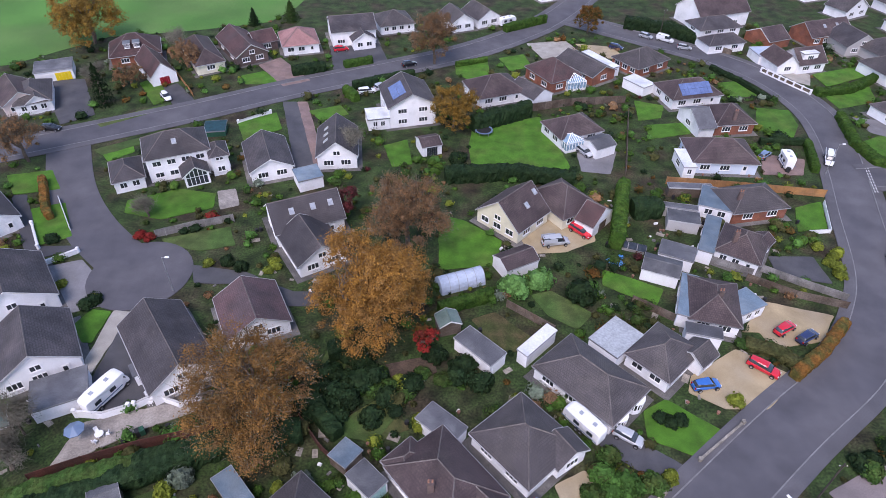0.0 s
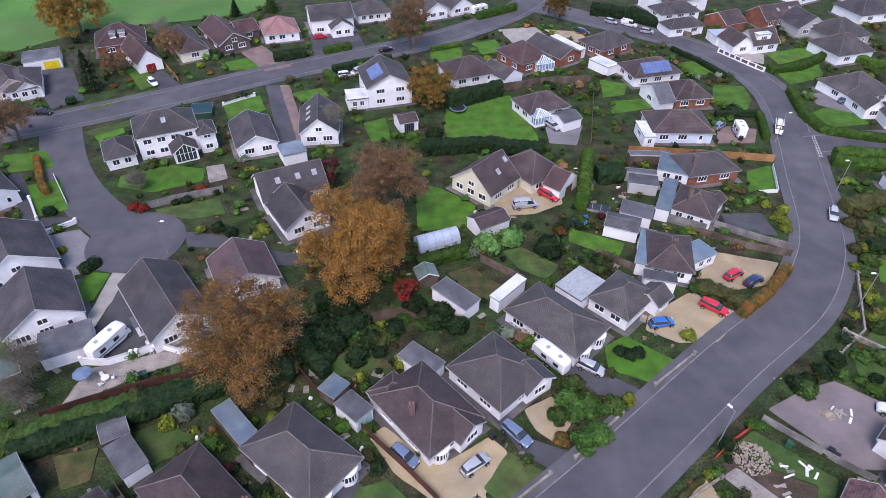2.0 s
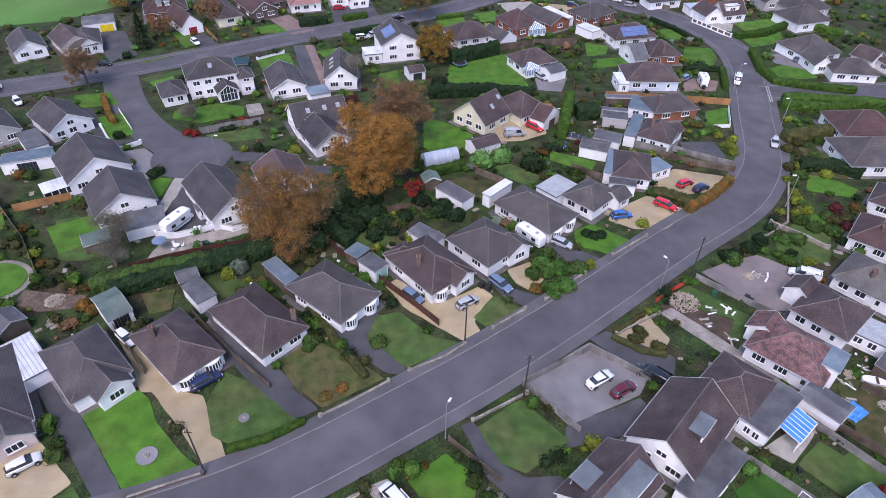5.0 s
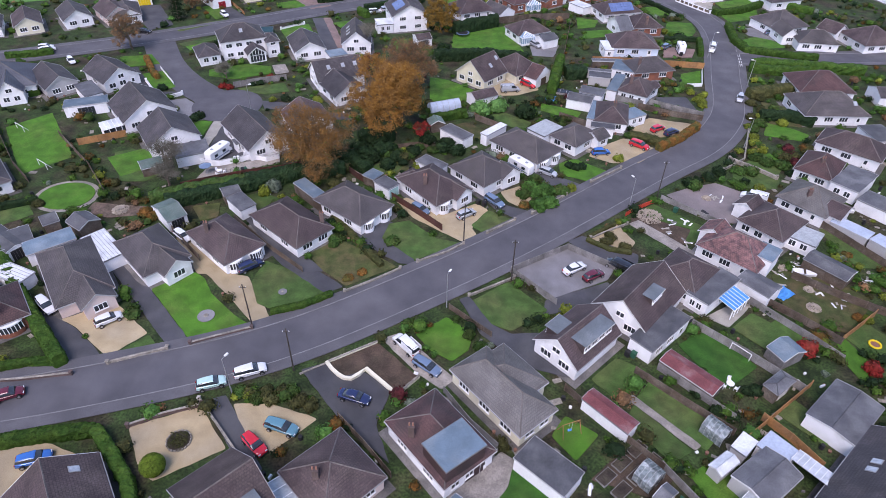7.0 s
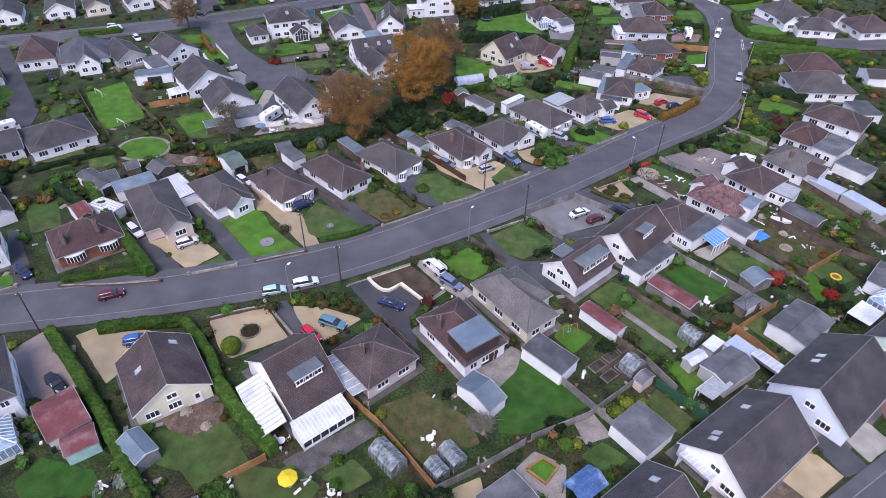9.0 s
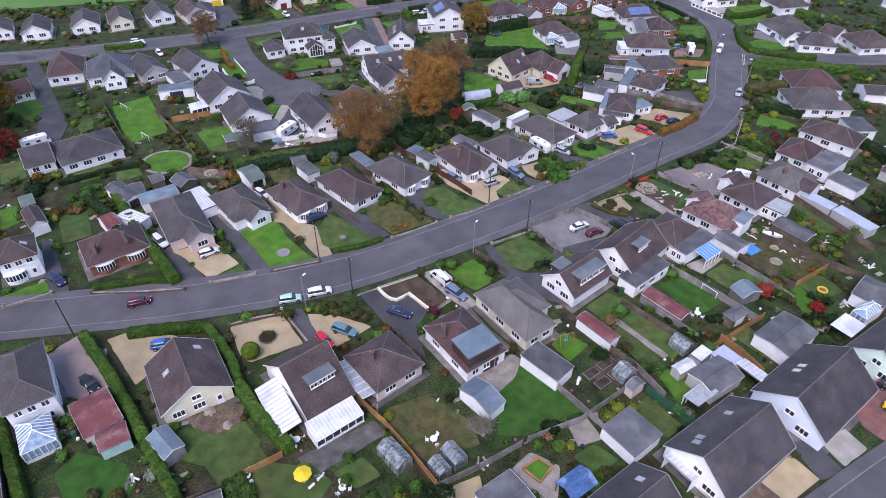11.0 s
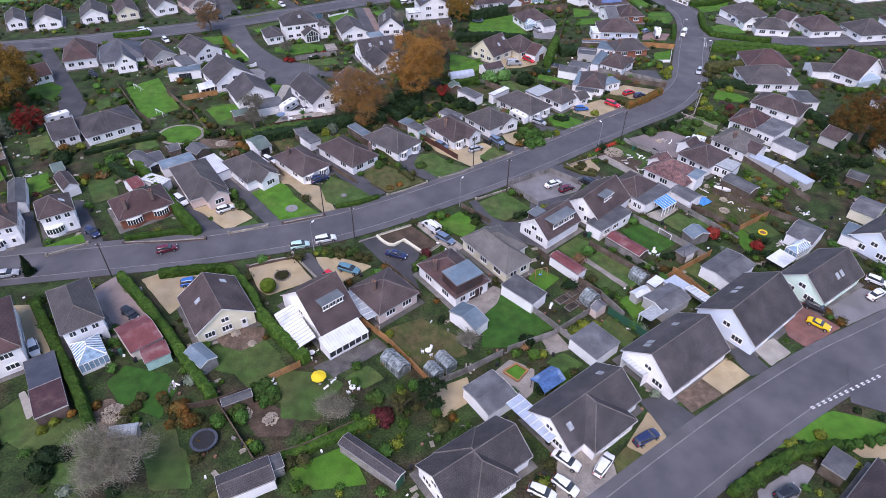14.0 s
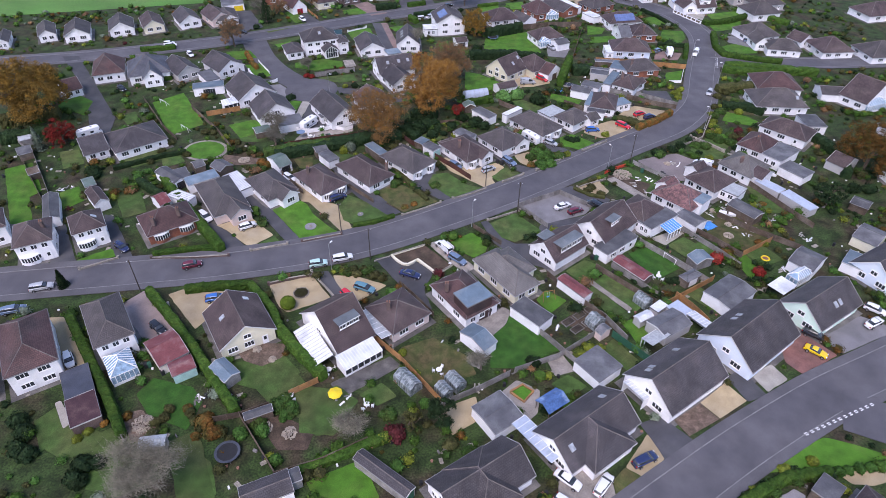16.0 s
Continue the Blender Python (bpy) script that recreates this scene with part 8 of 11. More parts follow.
house("grey-roofed bungalow with white windows", [(120.1, 165.4, 19, 13.2, 12.4, 2.6, 3.7, "hip", "f3")], "grey_render", "grey_tile")
house("brown-roofed bungalow east of the bend", [(97.1, 84.5, -2, 13.9, 11.4, 2.6, 3.4, "hip", "f3l2b2")], "white", "red_tile")
house("white bungalow with grey hipped roof and roof windows", [(93.2, 72.3, 0, 15.6, 11.7, 2.6, 3.5, "hip", "f4l2b2")], "white", "grey_tile", lights=[(0, 0.3, 0.5, -1)])
house("white bungalow with brown hipped roof east of the bend", [(89.9, 53.4, -41, 13.2, 8.6, 2.6, 2.5, "hip", "f3l2b2"), (98.6, 58.7, 4, 5.7, 7.5, 2.5, 0.0, "flat", "f1", "white", "felt")], "white", "brown_tile")
house("brown-roofed bungalow with dark flat extension and roof windows", [(78.6, 44.6, -41, 7.6, 9.6, 2.6, 2.6, "hip", "f2l2b2"), (82.9, 39.4, -49, 5.4, 9.6, 2.9, 0.0, "flat", "f2", "white", "felt")], "white", "red_tile", stacks=[(77.6, 42.9, 6.0)])
house("grey-roofed white bungalow with brown patch", [(71.5, 33.0, -49, 9.4, 9.4, 2.6, 2.8, "hip", "f3l2b2"), (74.6, 29.0, -49, 3.6, 6.0, 2.6, 1.5, "gx", "b1", "white", "brown_tile")], "white", "stone_tile", stacks=[(69.8, 31.6, 6.0)])
house("brown-roofed white bungalow with grey flat extension", [(61.0, 25.6, -50, 8.8, 9.6, 2.6, 2.6, "hip", "f3l2b2"), (58.7, 30.4, -50, 4.4, 4.6, 2.6, 1.4, "gy", "l1"), (65.0, 21.6, -42, 5.4, 5.0, 2.5, 0.0, "flat", "f2", "white", "sheet_metal")], "white", "brown_tile")
house("bungalow being re-roofed in patchy pink tiles", [(51.7, 17.9, -44, 10.8, 9.0, 2.6, 2.7, "hip", "f3l1b2"), (49.6, 22.2, -44, 4.8, 4.4, 2.6, 1.6, "gy", "l1"), (55.6, 15.4, -44, 3.4, 4.6, 3.5, 0.0, "flat", "", "white", "blue_felt")], "white", "patchy_tile")
house("brown-roofed white bungalow with flat rear extension", [(41.0, 11.3, -46, 8.2, 9.3, 2.6, 2.5, "hip", "f4l1b2"), (44.2, 7.7, -50, 3.9, 9.5, 2.8, 0.0, "flat", "f2r1", "white", "felt")], "white", "brown_tile")
house("tall white chalet house with brown roof and dormer", [(31.7, 5.0, -43, 9.4, 12.5, 2.6, 3.7, "gy", "f2l2"), (33.3, -1.4, 42, 10.3, 3.9, 2.7, 0.0, "flat", "f3", "white", "felt")], "white", "brown_tile", category='house', name='house', dormers=[(0, -0.04, 0.42, -1, 3.2, 1.3)])
house("white chalet house with brown roof and flat dormer", [(20.7, -3.2, -47, 8.0, 10.5, 2.6, 3.1, "gy", "f2l2")], "white", "brown_tile", category='house', name='house', dormers=[(0, 0.04, 0.25, -1, 6.6, 1.7), (0, 0.2, 0.25, 1, 3.0, 1.5)])


# ---- houses south of the main road ----
house("pale grey stone-tiled bungalow with cross hips", [(9.1, -12.8, 38.8, 6.8, 13.7, 2.7, 2.7, "hip", "f2l3b1"), (9.25, -10.95, 38.8, 8.8, 8.8, 2.7, 2.75, "hip", "r2b1")], "cream", "stone_tile")
house("brown-roofed bungalow with blue-grey flat dormer roof", [(0.8, -20.1, 39, 8.2, 11.9, 2.8, 2.4, "hip", "f3l2r2b2"), (2.5, -23.1, 37, 6.0, 4.7, 5.45, 0.0, "flat", "", "red_tile", "blue_felt")], "white", "red_tile", stacks=[(-2.6, -20.9, 6.8)])
house("brown-roofed pinkish bungalow with chimney", [(-11.7, -25.3, 43, 9.0, 9.2, 2.6, 2.7, "hip", "f2l1r2b2")], "pink", "brown_tile", stacks=[(-13.2, -26.6, 6.6)])
house("white chalet house with big brown roof and dormer", [(-22.6, -29.6, 43, 8.1, 13.6, 2.6, 5.7, "gx", "f2l1r2b2")], "white", "brown_tile", category='house', name='house', dormers=[(0, 0.05, 0.42, -1, 4.2, 1.45)])
house("cream gabled chalet bungalow with grey-brown roof", [(-40.8, -30.3, 35, 10.5, 11.0, 2.8, 3.5, "gy", "f3l2r2b2")], "cream", "brown_tile", lights=[(0, -0.05, 0.5, 1), (0, 0.3, 0.5, -1)])
house("white two-storey house with grey roof and conservatory", [(-63.7, -33.4, 37, 6.8, 12.6, 5.0, 2.2, "hip", "f3l2r3b3")], "white", "grey_tile", category='house', name='house')
house("white two-storey house with red-brown hipped roof", [(-75.0, -39.7, 36, 8.2, 14.2, 5.0, 2.5, "hip", "f2l2r1b3")], "white", "red_tile", category='house', name='house')


# ---- chalet houses along the lower road ----
house("white chalet house with dark roof and gable facing the gardens", [(37.8, -37.8, 38, 14.9, 10.6, 2.6, 4.0, "gx", "f2l2r2b2")], "white", "dark_tile", category='house', name='house', lights=[(0, -0.2, 0.45, 1), (0, 0.25, 0.5, 1), (0, 0.33, 0.55, 1)])
house("pale blue chalet house with dark roof", [(53.5, -27.3, 40, 15.5, 11.5, 2.6, 4.3, "gx", "f2l2r2b2")], "pale_blue", "dark_tile", category='house', name='house', lights=[(0, 0.05, 0.45, 1), (0, -0.05, 0.45, 1)])
house("mint green chalet house with dark roof", [(70.2, -17.9, 36, 13.8, 9.3, 2.6, 3.5, "gx", "f2l2r2b2")], "mint", "dark_tile", category='house', name='house', lights=[(0, 0.0, 0.45, -1), (0, 0.1, 0.45, -1)])
house("white chalet house with dark roof and hipped front wing", [(21.1, -49.3, 39, 15.5, 9.1, 2.6, 3.1, "gx", "l2r2b2"), (21.6, -50.4, 39, 9.3, 11.0, 2.6, 3.05, "hip", "f2")], "white", "dark_tile", category='house', name='house', lights=[(0, -0.36, 0.55, -1), (0, -0.33, 0.6, 1)])
house("white chalet house with dark roof and cross gable", [(4.4, -59.3, 37, 14.3, 8.3, 2.6, 2.8, "gx", "l2r2b2"), (4.6, -60.0, 37, 7.6, 10.0, 2.6, 2.75, "hip", "f2")], "white", "dark_tile", category='house', name='house')
house("pale chalet house with dark roof by the lower road", [(90.4, -5.0, 34, 15.5, 10.1, 2.6, 3.8, "gx", "f2l2")], "pale_blue", "dark_tile", category='house', name='house')


# ---- garages, sheds and lean-tos ----
outbuilding("white-gabled garage wing with a dark red door", -73.3, 145.6, 37, 6.2, 13.5, 2.5, 3.1, "gy", "white", "red_tile", door_mat='red')
outbuilding("white garage with brown roof behind a house", -86.8, 8.0, 44, 3.3, 7.3, 2.3, 1.0, "gy", "white", "brown_tile", door_mat='pvc')
outbuilding("small red-roofed shed behind a bungalow", -71.5, 8.1, 48, 2.8, 5.1, 2.1, 1.2, "gx", "white", "red_felt", category='shed', name='shed')
outbuilding("white garage with dark felt roof", -73.1, 18.1, 55, 3.4, 8.6, 2.3, 0.5, "gy", "white", "felt", door_mat='black')
outbuilding("white sheet-roofed carport beside a bungalow", -67.1, 9.5, 66, 3.2, 6.3, 2.2, 0.0, "flat", "white", "white_sheet", category='carport', name='carport')
outbuilding("blue-grey flat-roofed extension of a bungalow", -65.0, 17.3, 38, 7.7, 4.1, 2.4, 0.0, "flat", "white", "blue_felt", category='extension', name='extension')
outbuilding("white corrugated carport roof between two bungalows", -55.6, 16.4, 45, 4.1, 8.8, 2.4, 0.0, "flat", "white", "white_sheet", category='carport', name='carport')
outbuilding("brown-roofed shed behind a bungalow", -62.1, 23.5, 55, 4.0, 4.3, 2.2, 0.9, "gy", "wood", "felt", category='shed', name='shed')
outbuilding("green-roofed garage with open white front", -48.1, 26.8, 43, 3.7, 6.7, 2.3, 1.0, "gx", "white", "green_felt", door_mat='black')
outbuilding("white garage with grey felt roof", -35.9, 29.8, 43, 3.2, 5.4, 2.3, 0.0, "flat", "white", "felt", door_mat='pvc')
outbuilding("dark shed behind a garage", -39.0, 33.9, 30, 3.3, 3.5, 2.1, 0.4, "gx", "wood", "felt", category='shed', name='shed')
outbuilding("long blue-grey flat roof beside a bungalow", -23.4, 33.5, 43, 2.6, 9.0, 2.4, 0.0, "flat", "wood", "blue_felt")
outbuilding("low blue-grey sheet roof behind a garage", -12.4, 39.8, 53, 3.1, 2.9, 2.1, 0.0, "flat", "wood", "blue_felt", category='shed', name='shed')
outbuilding("white garage with teal doors and grey felt roof", -9.5, 36.4, 47, 3.0, 4.2, 2.4, 0.0, "flat", "white", "felt", door_mat='teal')
outbuilding("grey flat-roofed white garage by a fence", -0.9, 44.1, 50, 3.4, 5.9, 2.3, 0.0, "flat", "white", "felt", door_mat='pvc')
outbuilding("extension with a weathered tin roof", 24.0, 58.8, 43, 6.5, 5.0, 2.6, 0.0, "flat", "white", "sheet_metal", category='extension', name='extension')
outbuilding("blue-roofed long garage with white fascia", 4.4, 56.8, 45, 3.4, 7.1, 2.4, 0.0, "flat", "white", "felt", door_mat='pvc')
outbuilding("white flat roof beside a bungalow", 12.6, 57.9, 46, 6.9, 1.9, 2.6, 0.0, "flat", "white", "white_sheet", category='extension', name='extension')
outbuilding("green-grey shed under the oak", -0.1, 62.1, 17, 3.4, 2.9, 2.1, 0.9, "gy", "wood", "green_felt", category='shed', name='shed')
outbuilding("brown-roofed white garage behind a garden", 11.0, 76.0, 29, 6.4, 4.4, 2.3, 1.0, "gx", "white", "brown_tile", door_mat='pvc')
outbuilding("gabled white garage with a brown roof", 25.9, 87.8, 49, 7.1, 3.9, 2.5, 2.4, "gy", "white", "red_tile", door_mat='wood')
outbuilding("white garage with flat dark roof", 38.2, 78.4, -24, 5.8, 4.0, 2.4, 0.0, "flat", "white", "felt")
outbuilding("white outbuilding with dark felt roof", 34.7, 74.7, -22, 6.0, 4.5, 2.4, 0.7, "gx", "white", "felt", door_mat='pvc')
outbuilding("low grey felt-roofed store in a yard", 42.0, 88.0, -13, 5.6, 3.6, 2.3, 0.0, "flat", "grey_render", "felt", category='shed', name='shed')
outbuilding("narrow felt-roofed store in a yard", 42.4, 91.2, -10, 6.0, 1.5, 2.2, 0.0, "flat", "grey_render", "felt", category='shed', name='shed')
outbuilding("long low dark felt-roofed shelter beside a fence", 46.1, 98.0, -2, 8.4, 1.8, 2.1, 0.0, "flat", "wood", "felt", category='shelter', name='shelter')
outbuilding("white-roofed garage behind a bungalow", 46.4, 142.6, -54, 6.7, 4.2, 2.4, 0.0, "flat", "white", "white_sheet")
outbuilding("long white flat-roofed garage beside a bungalow", 39.1, 154.9, -58, 11.9, 2.6, 2.5, 0.0, "flat", "white", "white_sheet")
outbuilding("grey-roofed white garage by the drive", 31.4, 113.3, 29, 5.2, 5.0, 2.4, 0.9, "gx", "white", "felt", door_mat='pvc')
outbuilding("white garage with grey hipped roof", 19.2, 136.7, 38, 6.3, 8.8, 2.4, 1.7, "gy", "white", "grey_tile")
outbuilding("small white garden room", -4.4, 112.5, 20, 4.4, 4.8, 2.3, 0.9, "gx", "white", "brown_tile", category='shed', name='shed', door_mat='dark_glass')
outbuilding("flat-roofed white garage with yellow and white doors", -97.7, 143.9, 24, 8.6, 7.0, 2.7, 0.0, "flat", "white", "felt", door_mat='pvc,yellow', doors=2)
outbuilding("flat grey roof between bungalows", -27.3, 99.2, 26, 4.9, 4.7, 2.5, 0.0, "flat", "white", "blue_felt")
outbuilding("white flat-roofed garage by the close", -81.1, 68.4, 20, 9.2, 4.2, 2.5, 0.0, "flat", "white", "blue_felt", door_mat='dark_glass')
lean_to("white-framed glass lean-to behind a bungalow", -70.8, 58.4, 38, 5.2, 2.8, 2.7, 2.1, sheet="ribbed_sheet", category="conservatory", name="conservatory", pitch=0.8)
outbuilding("white garage with a grey flat roof", -83.5, 75.4, 41, 4.2, 8.4, 2.4, 0.0, "flat", "white", "felt", door_mat='pvc')
lean_to("white streaked lean-to roof along a chalet house", -26.0, -34.6, -54, 9.6, 3.5, 2.9, 2.1, rib="sheet_metal", glazed=False, pitch=0.8)
lean_to("white-ribbed conservatory with a band of windows on a chalet house", -17.4, -36.3, 41, 7.7, 3.3, 2.75, 2.1, sheet="ribbed_sheet", category="conservatory", name="conservatory", pitch=0.55)
lean_to("patched grey and white carport roof between two houses", -15.6, -29.0, 132, 8.2, 2.6, 2.6, 2.3, sheet="sheet_metal", glazed=False, category="carport", name="carport", pitch=1.3)
outbuilding("red-roofed garage beside a hedge", -52.0, -37.1, 44, 5.4, 7.3, 2.4, 1.2, "gx", "pink", "red_felt")
outbuilding("red-roofed workshop behind a garage", -47.8, -40.8, 36, 4.1, 3.5, 2.2, 0.5, "gx", "teal", "red_felt", category='shed', name='shed')
outbuilding("grey-green garden shed beside a hedge", -40.1, -41.3, 51, 3.1, 4.9, 2.2, 0.6, "gy", "grey_wood", "blue_felt", category='shed', name='shed')
outbuilding("white garage with grey roof in a back garden", 3.7, -30.9, 46, 3.5, 6.3, 2.4, 0.9, "gx", "white", "blue_felt")
outbuilding("long white garage with dark roof", 13.8, -23.9, 47, 4.3, 7.3, 2.5, 0.0, "flat", "white", "felt", door_mat='pvc')
outbuilding("white garage with grey roof behind gardens", 24.8, -36.0, 40, 6.0, 6.0, 2.5, 0.0, "flat", "white", "felt", door_mat='pvc')
outbuilding("white-walled outbuilding with a grey felt roof", 7.0, -47.3, 38, 6.0, 6.3, 2.6, 0.35, "gx", "white", "felt")
lean_to("translucent white ribbed roof between two houses", 13.2, -52.0, 131, 8.8, 2.9, 2.75, 2.6, "pale_sheet", "pvc", False, pitch=1.25)
outbuilding("grey outbuilding with green door", -10.1, -59.1, 56, 2.2, 10.5, 2.4, 0.4, "gy", "grey_wood", "dark_tile", door_mat='green_paint')
outbuilding("white garage with grey flat roof", 53.5, -15.8, 40, 8.9, 6.2, 2.6, 0.4, "gx", "white", "felt")
outbuilding("grey-roofed workshop in a back garden", 39.6, -25.0, 35, 7.0, 5.0, 2.4, 0.6, "gx", "grey_render", "felt", category='shed', name='shed')
outbuilding("long outbuilding with maroon felt roof", 35.6, -9.1, -48, 8.2, 3.0, 2.1, 0.4, "gx", "wood", "red_felt", category='shed', name='shed')
outbuilding("long white garage with maroon roof", 22.9, -15.8, -48, 7.3, 2.5, 2.3, 0.3, "gx", "white", "red_felt", door_mat='pvc')
outbuilding("dark-roofed white garage in a garden", 52.1, 9.0, -52, 5.8, 4.1, 2.4, 0.4, "gx", "white", "felt")
outbuilding("grey wooden shed in a garden", 50.7, -4.8, 26, 4.4, 3.2, 2.1, 0.9, "gy", "grey_wood", "blue_felt", category='shed', name='shed')
lean_to("blue and white striped awning behind a bungalow", 46.6, 5.2, 40, 4.6, 2.8, 2.7, 2.2, sheet="blue_sheet", glazed=False, category="awning", name="awning", pitch=0.75)


# ---- more distant houses and outbuildings ----
house("brown-roofed white bungalow behind a pale drive", [(127.5, 116.7, 9, 12.0, 12.0, 2.6, 3.6, "hip", "f3l2"), (119.7, 123.6, 32, 7.0, 6.4, 2.5, 2.2, "gy", "f1")], "white", "brown_tile")
house("grey-roofed white bungalow far east", [(143.2, 113.8, 11, 12.9, 12.0, 2.6, 3.6, "hip", "f2l2")], "white", "grey_tile")
house("white gabled house with brown roof beyond the side road", [(122.3, 77.6, 37, 14.8, 8.9, 2.8, 5.0, "gy", "f2l2")], "white", "brown_tile")
house("brown-roofed house with roof windows beyond a hedge", [(79.1, 190.0, 21, 18.3, 12.0, 4.2, 4.4, "gx", "f2")], "white", "brown_tile", category='house', name='house')
house("grey-roofed white bungalow far beyond the junction", [(124.4, 198.7, 29, 11.1, 8.0, 2.8, 3.5, "gy", "f2")], "white", "grey_tile")
house("dark-roofed white house at the frame of the field", [(138.4, 183.8, 17, 14.5, 11.7, 2.8, 3.7, "hip", "f2")], "white", "dark_tile")
house("distant white bungalow with grey roof", [(114.7, 153.2, 17, 12.7, 11.4, 2.8, 3.6, "hip", "f2")], "white", "grey_tile")
house("distant white bungalow with grey roof", [(146.9, 203.2, 19, 18.6, 12.0, 2.8, 3.7, "hip", "f2")], "white", "grey_tile")
house("distant white bungalow with grey roof", [(122.1, 217.3, 22, 17.3, 12.0, 2.8, 3.7, "hip", "f2")], "white", "grey_tile")
house("distant white bungalow with grey roof", [(71.1, 222.4, 24, 16.6, 12.0, 2.8, 3.7, "hip", "f2")], "white", "grey_tile")
house("distant white bungalow with grey roof", [(32.3, 211.4, 28, 13.2, 12.0, 2.8, 3.7, "hip", "f2")], "white", "grey_tile")
house("distant white bungalow with grey roof", [(50.3, 229.8, 28, 14.8, 12.0, 2.8, 3.7, "hip", "f2")], "white", "grey_tile")
house("distant white bungalow with grey roof", [(101.7, 233.5, 24, 18.1, 12.0, 2.8, 3.7, "hip", "f2")], "white", "grey_tile")
house("distant white bungalow with grey roof", [(151.9, 240.2, 21, 21.8, 12.0, 2.8, 3.7, "hip", "f2")], "white", "grey_tile")
house("white bungalow with brown roof beyond the gardens", [(123.3, 54.6, 13, 10.5, 10.4, 2.6, 3.1, "hip", "f2l1")], "white", "brown_tile")
house("white bungalow with brown roof beyond the gardens", [(138.7, 81.4, 19, 15.3, 11.8, 2.6, 3.6, "hip", "f2l1")], "white", "brown_tile")
house("white bungalow with brown roof beyond the gardens", [(162.8, 122.4, 14, 16.2, 12.0, 2.6, 3.6, "hip", "f2l1")], "white", "brown_tile")
house("white bungalow with brown roof beyond the gardens", [(112.3, 30.6, 11, 10.8, 8.6, 2.6, 2.6, "hip", "f2l1")], "white", "brown_tile")
house("white bungalow with brown roof beyond the gardens", [(162.5, 156.9, 17, 16.0, 12.0, 2.6, 3.6, "hip", "f2l1")], "white", "brown_tile")
house("white house with brown roof west of the gardens", [(-176.0, 80.3, 44, 7.0, 18.2, 4.6, 2.1, "hip", "f2l1r1")], "white", "brown_tile", category='house', name='house')
house("white house with brown roof west of the gardens", [(-103.7, -6.4, 36, 7.3, 8.1, 4.6, 2.2, "hip", "f2l1r1")], "white", "brown_tile", category='house', name='house')
house("white house with brown roof west of the gardens", [(-108.7, -11.9, 42, 6.0, 10.1, 4.6, 1.8, "hip", "f2l1r1")], "white", "brown_tile", category='house', name='house')
house("white house with brown roof west of the gardens", [(-83.6, -42.8, 35, 5.5, 16.6, 4.6, 1.7, "hip", "f2l1r1")], "white", "brown_tile", category='house', name='house')
house("white house with brown roof west of the gardens", [(-88.4, -47.8, 34, 5.2, 15.9, 4.6, 1.6, "hip", "f2l1r1")], "white", "brown_tile", category='house', name='house')
outbuilding("grey flat-roofed long outbuilding", 84.3, 31.8, -52, 6.8, 5.0, 2.4, 0.0, "flat", "white", "felt")
outbuilding("long white flat-roofed outbuilding", 75.2, 24.5, -51, 6.7, 3.0, 2.0, 0.0, "flat", "grey_render", "pale_sheet")
outbuilding("long pale blue flat-roofed outbuilding", 80.0, 18.3, -59, 8.4, 3.2, 2.0, 0.0, "flat", "grey_render", "pale_sheet")
outbuilding("dark blue-roofed outbuilding beside a bungalow", 65.9, 13.7, -51, 7.3, 3.9, 2.3, 0.5, "gx", "wood", "felt")
outbuilding("brown-roofed garage behind gardens", 98.3, 37.5, -51, 5.0, 7.2, 2.3, 1.7, "gx", "grey_render", "brown_tile")
outbuilding("grey felt-roofed shed among gardens", 94.7, 18.4, -40, 4.0, 3.9, 2.1, 0.5, "gx", "wood", "felt", category='shed', name='shed')
outbuilding("white garage with grey roof beyond gardens", 90.5, 5.1, -45, 5.2, 7.1, 2.5, 1.0, "gx", "cream", "felt")
outbuilding("white outbuilding with grey roof behind a chalet", 73.0, -4.5, -44, 5.3, 7.0, 2.6, 0.9, "gx", "white", "felt", door_mat='pvc')
outbuilding("blue-grey flat roof behind a chalet", 83.4, -4.0, -40, 4.2, 5.7, 2.4, 0.0, "flat", "white", "blue_felt")
outbuilding("grey garage roof by the side road", 113.0, 80.0, -4, 7.8, 6.9, 2.4, 1.3, "gx", "white", "grey_tile")
outbuilding("small brick outbuilding with brown roof", 90.4, 174.4, 24, 7.9, 9.1, 2.4, 2.4, "gx", "brick", "brown_tile", category='shed', name='shed')
outbuilding("white arched garden store", 35.3, -23.1, 34, 3.5, 1.9, 1.9, 0.4, "gx", "grey_render", "ribbed_sheet", category='shed', name='shed')
outbuilding("white flat-roofed store beside a workshop", 38.6, -20.6, 42, 3.2, 2.0, 2.2, 0.0, "flat", "grey_render", "ribbed_sheet", category='shed', name='shed')
outbuilding("pale blue flat-roofed garden room", 42.4, -21.2, 38, 3.4, 3.7, 2.3, 0.0, "flat", "white", "pale_sheet", category='shed', name='shed')
lean_to("pale ribbed lean-to roof behind a workshop", 36.3, -28.9, 218, 4.8, 2.6, 2.6, 2.2, sheet="sheet_metal", rib="sheet_metal", glazed=False, pitch=0.7)
outbuilding("small wooden summerhouse with white windows", 47.1, -10.9, 35, 4.3, 2.2, 2.2, 0.5, "hip", "wood", "felt", category='summerhouse', name='summerhouse', door_mat='pvc')
outbuilding("pinkish wooden shed beside vegetable beds", 27.0, -27.2, 40, 2.8, 1.6, 2.0, 0.7, "gy", "pink", "felt", category='shed', name='shed')
outbuilding("dark wooden shed beside a hedge", -31.9, -49.4, 28, 4.6, 1.5, 2.1, 0.3, "gx", "wood", "felt", category='shed', name='shed')
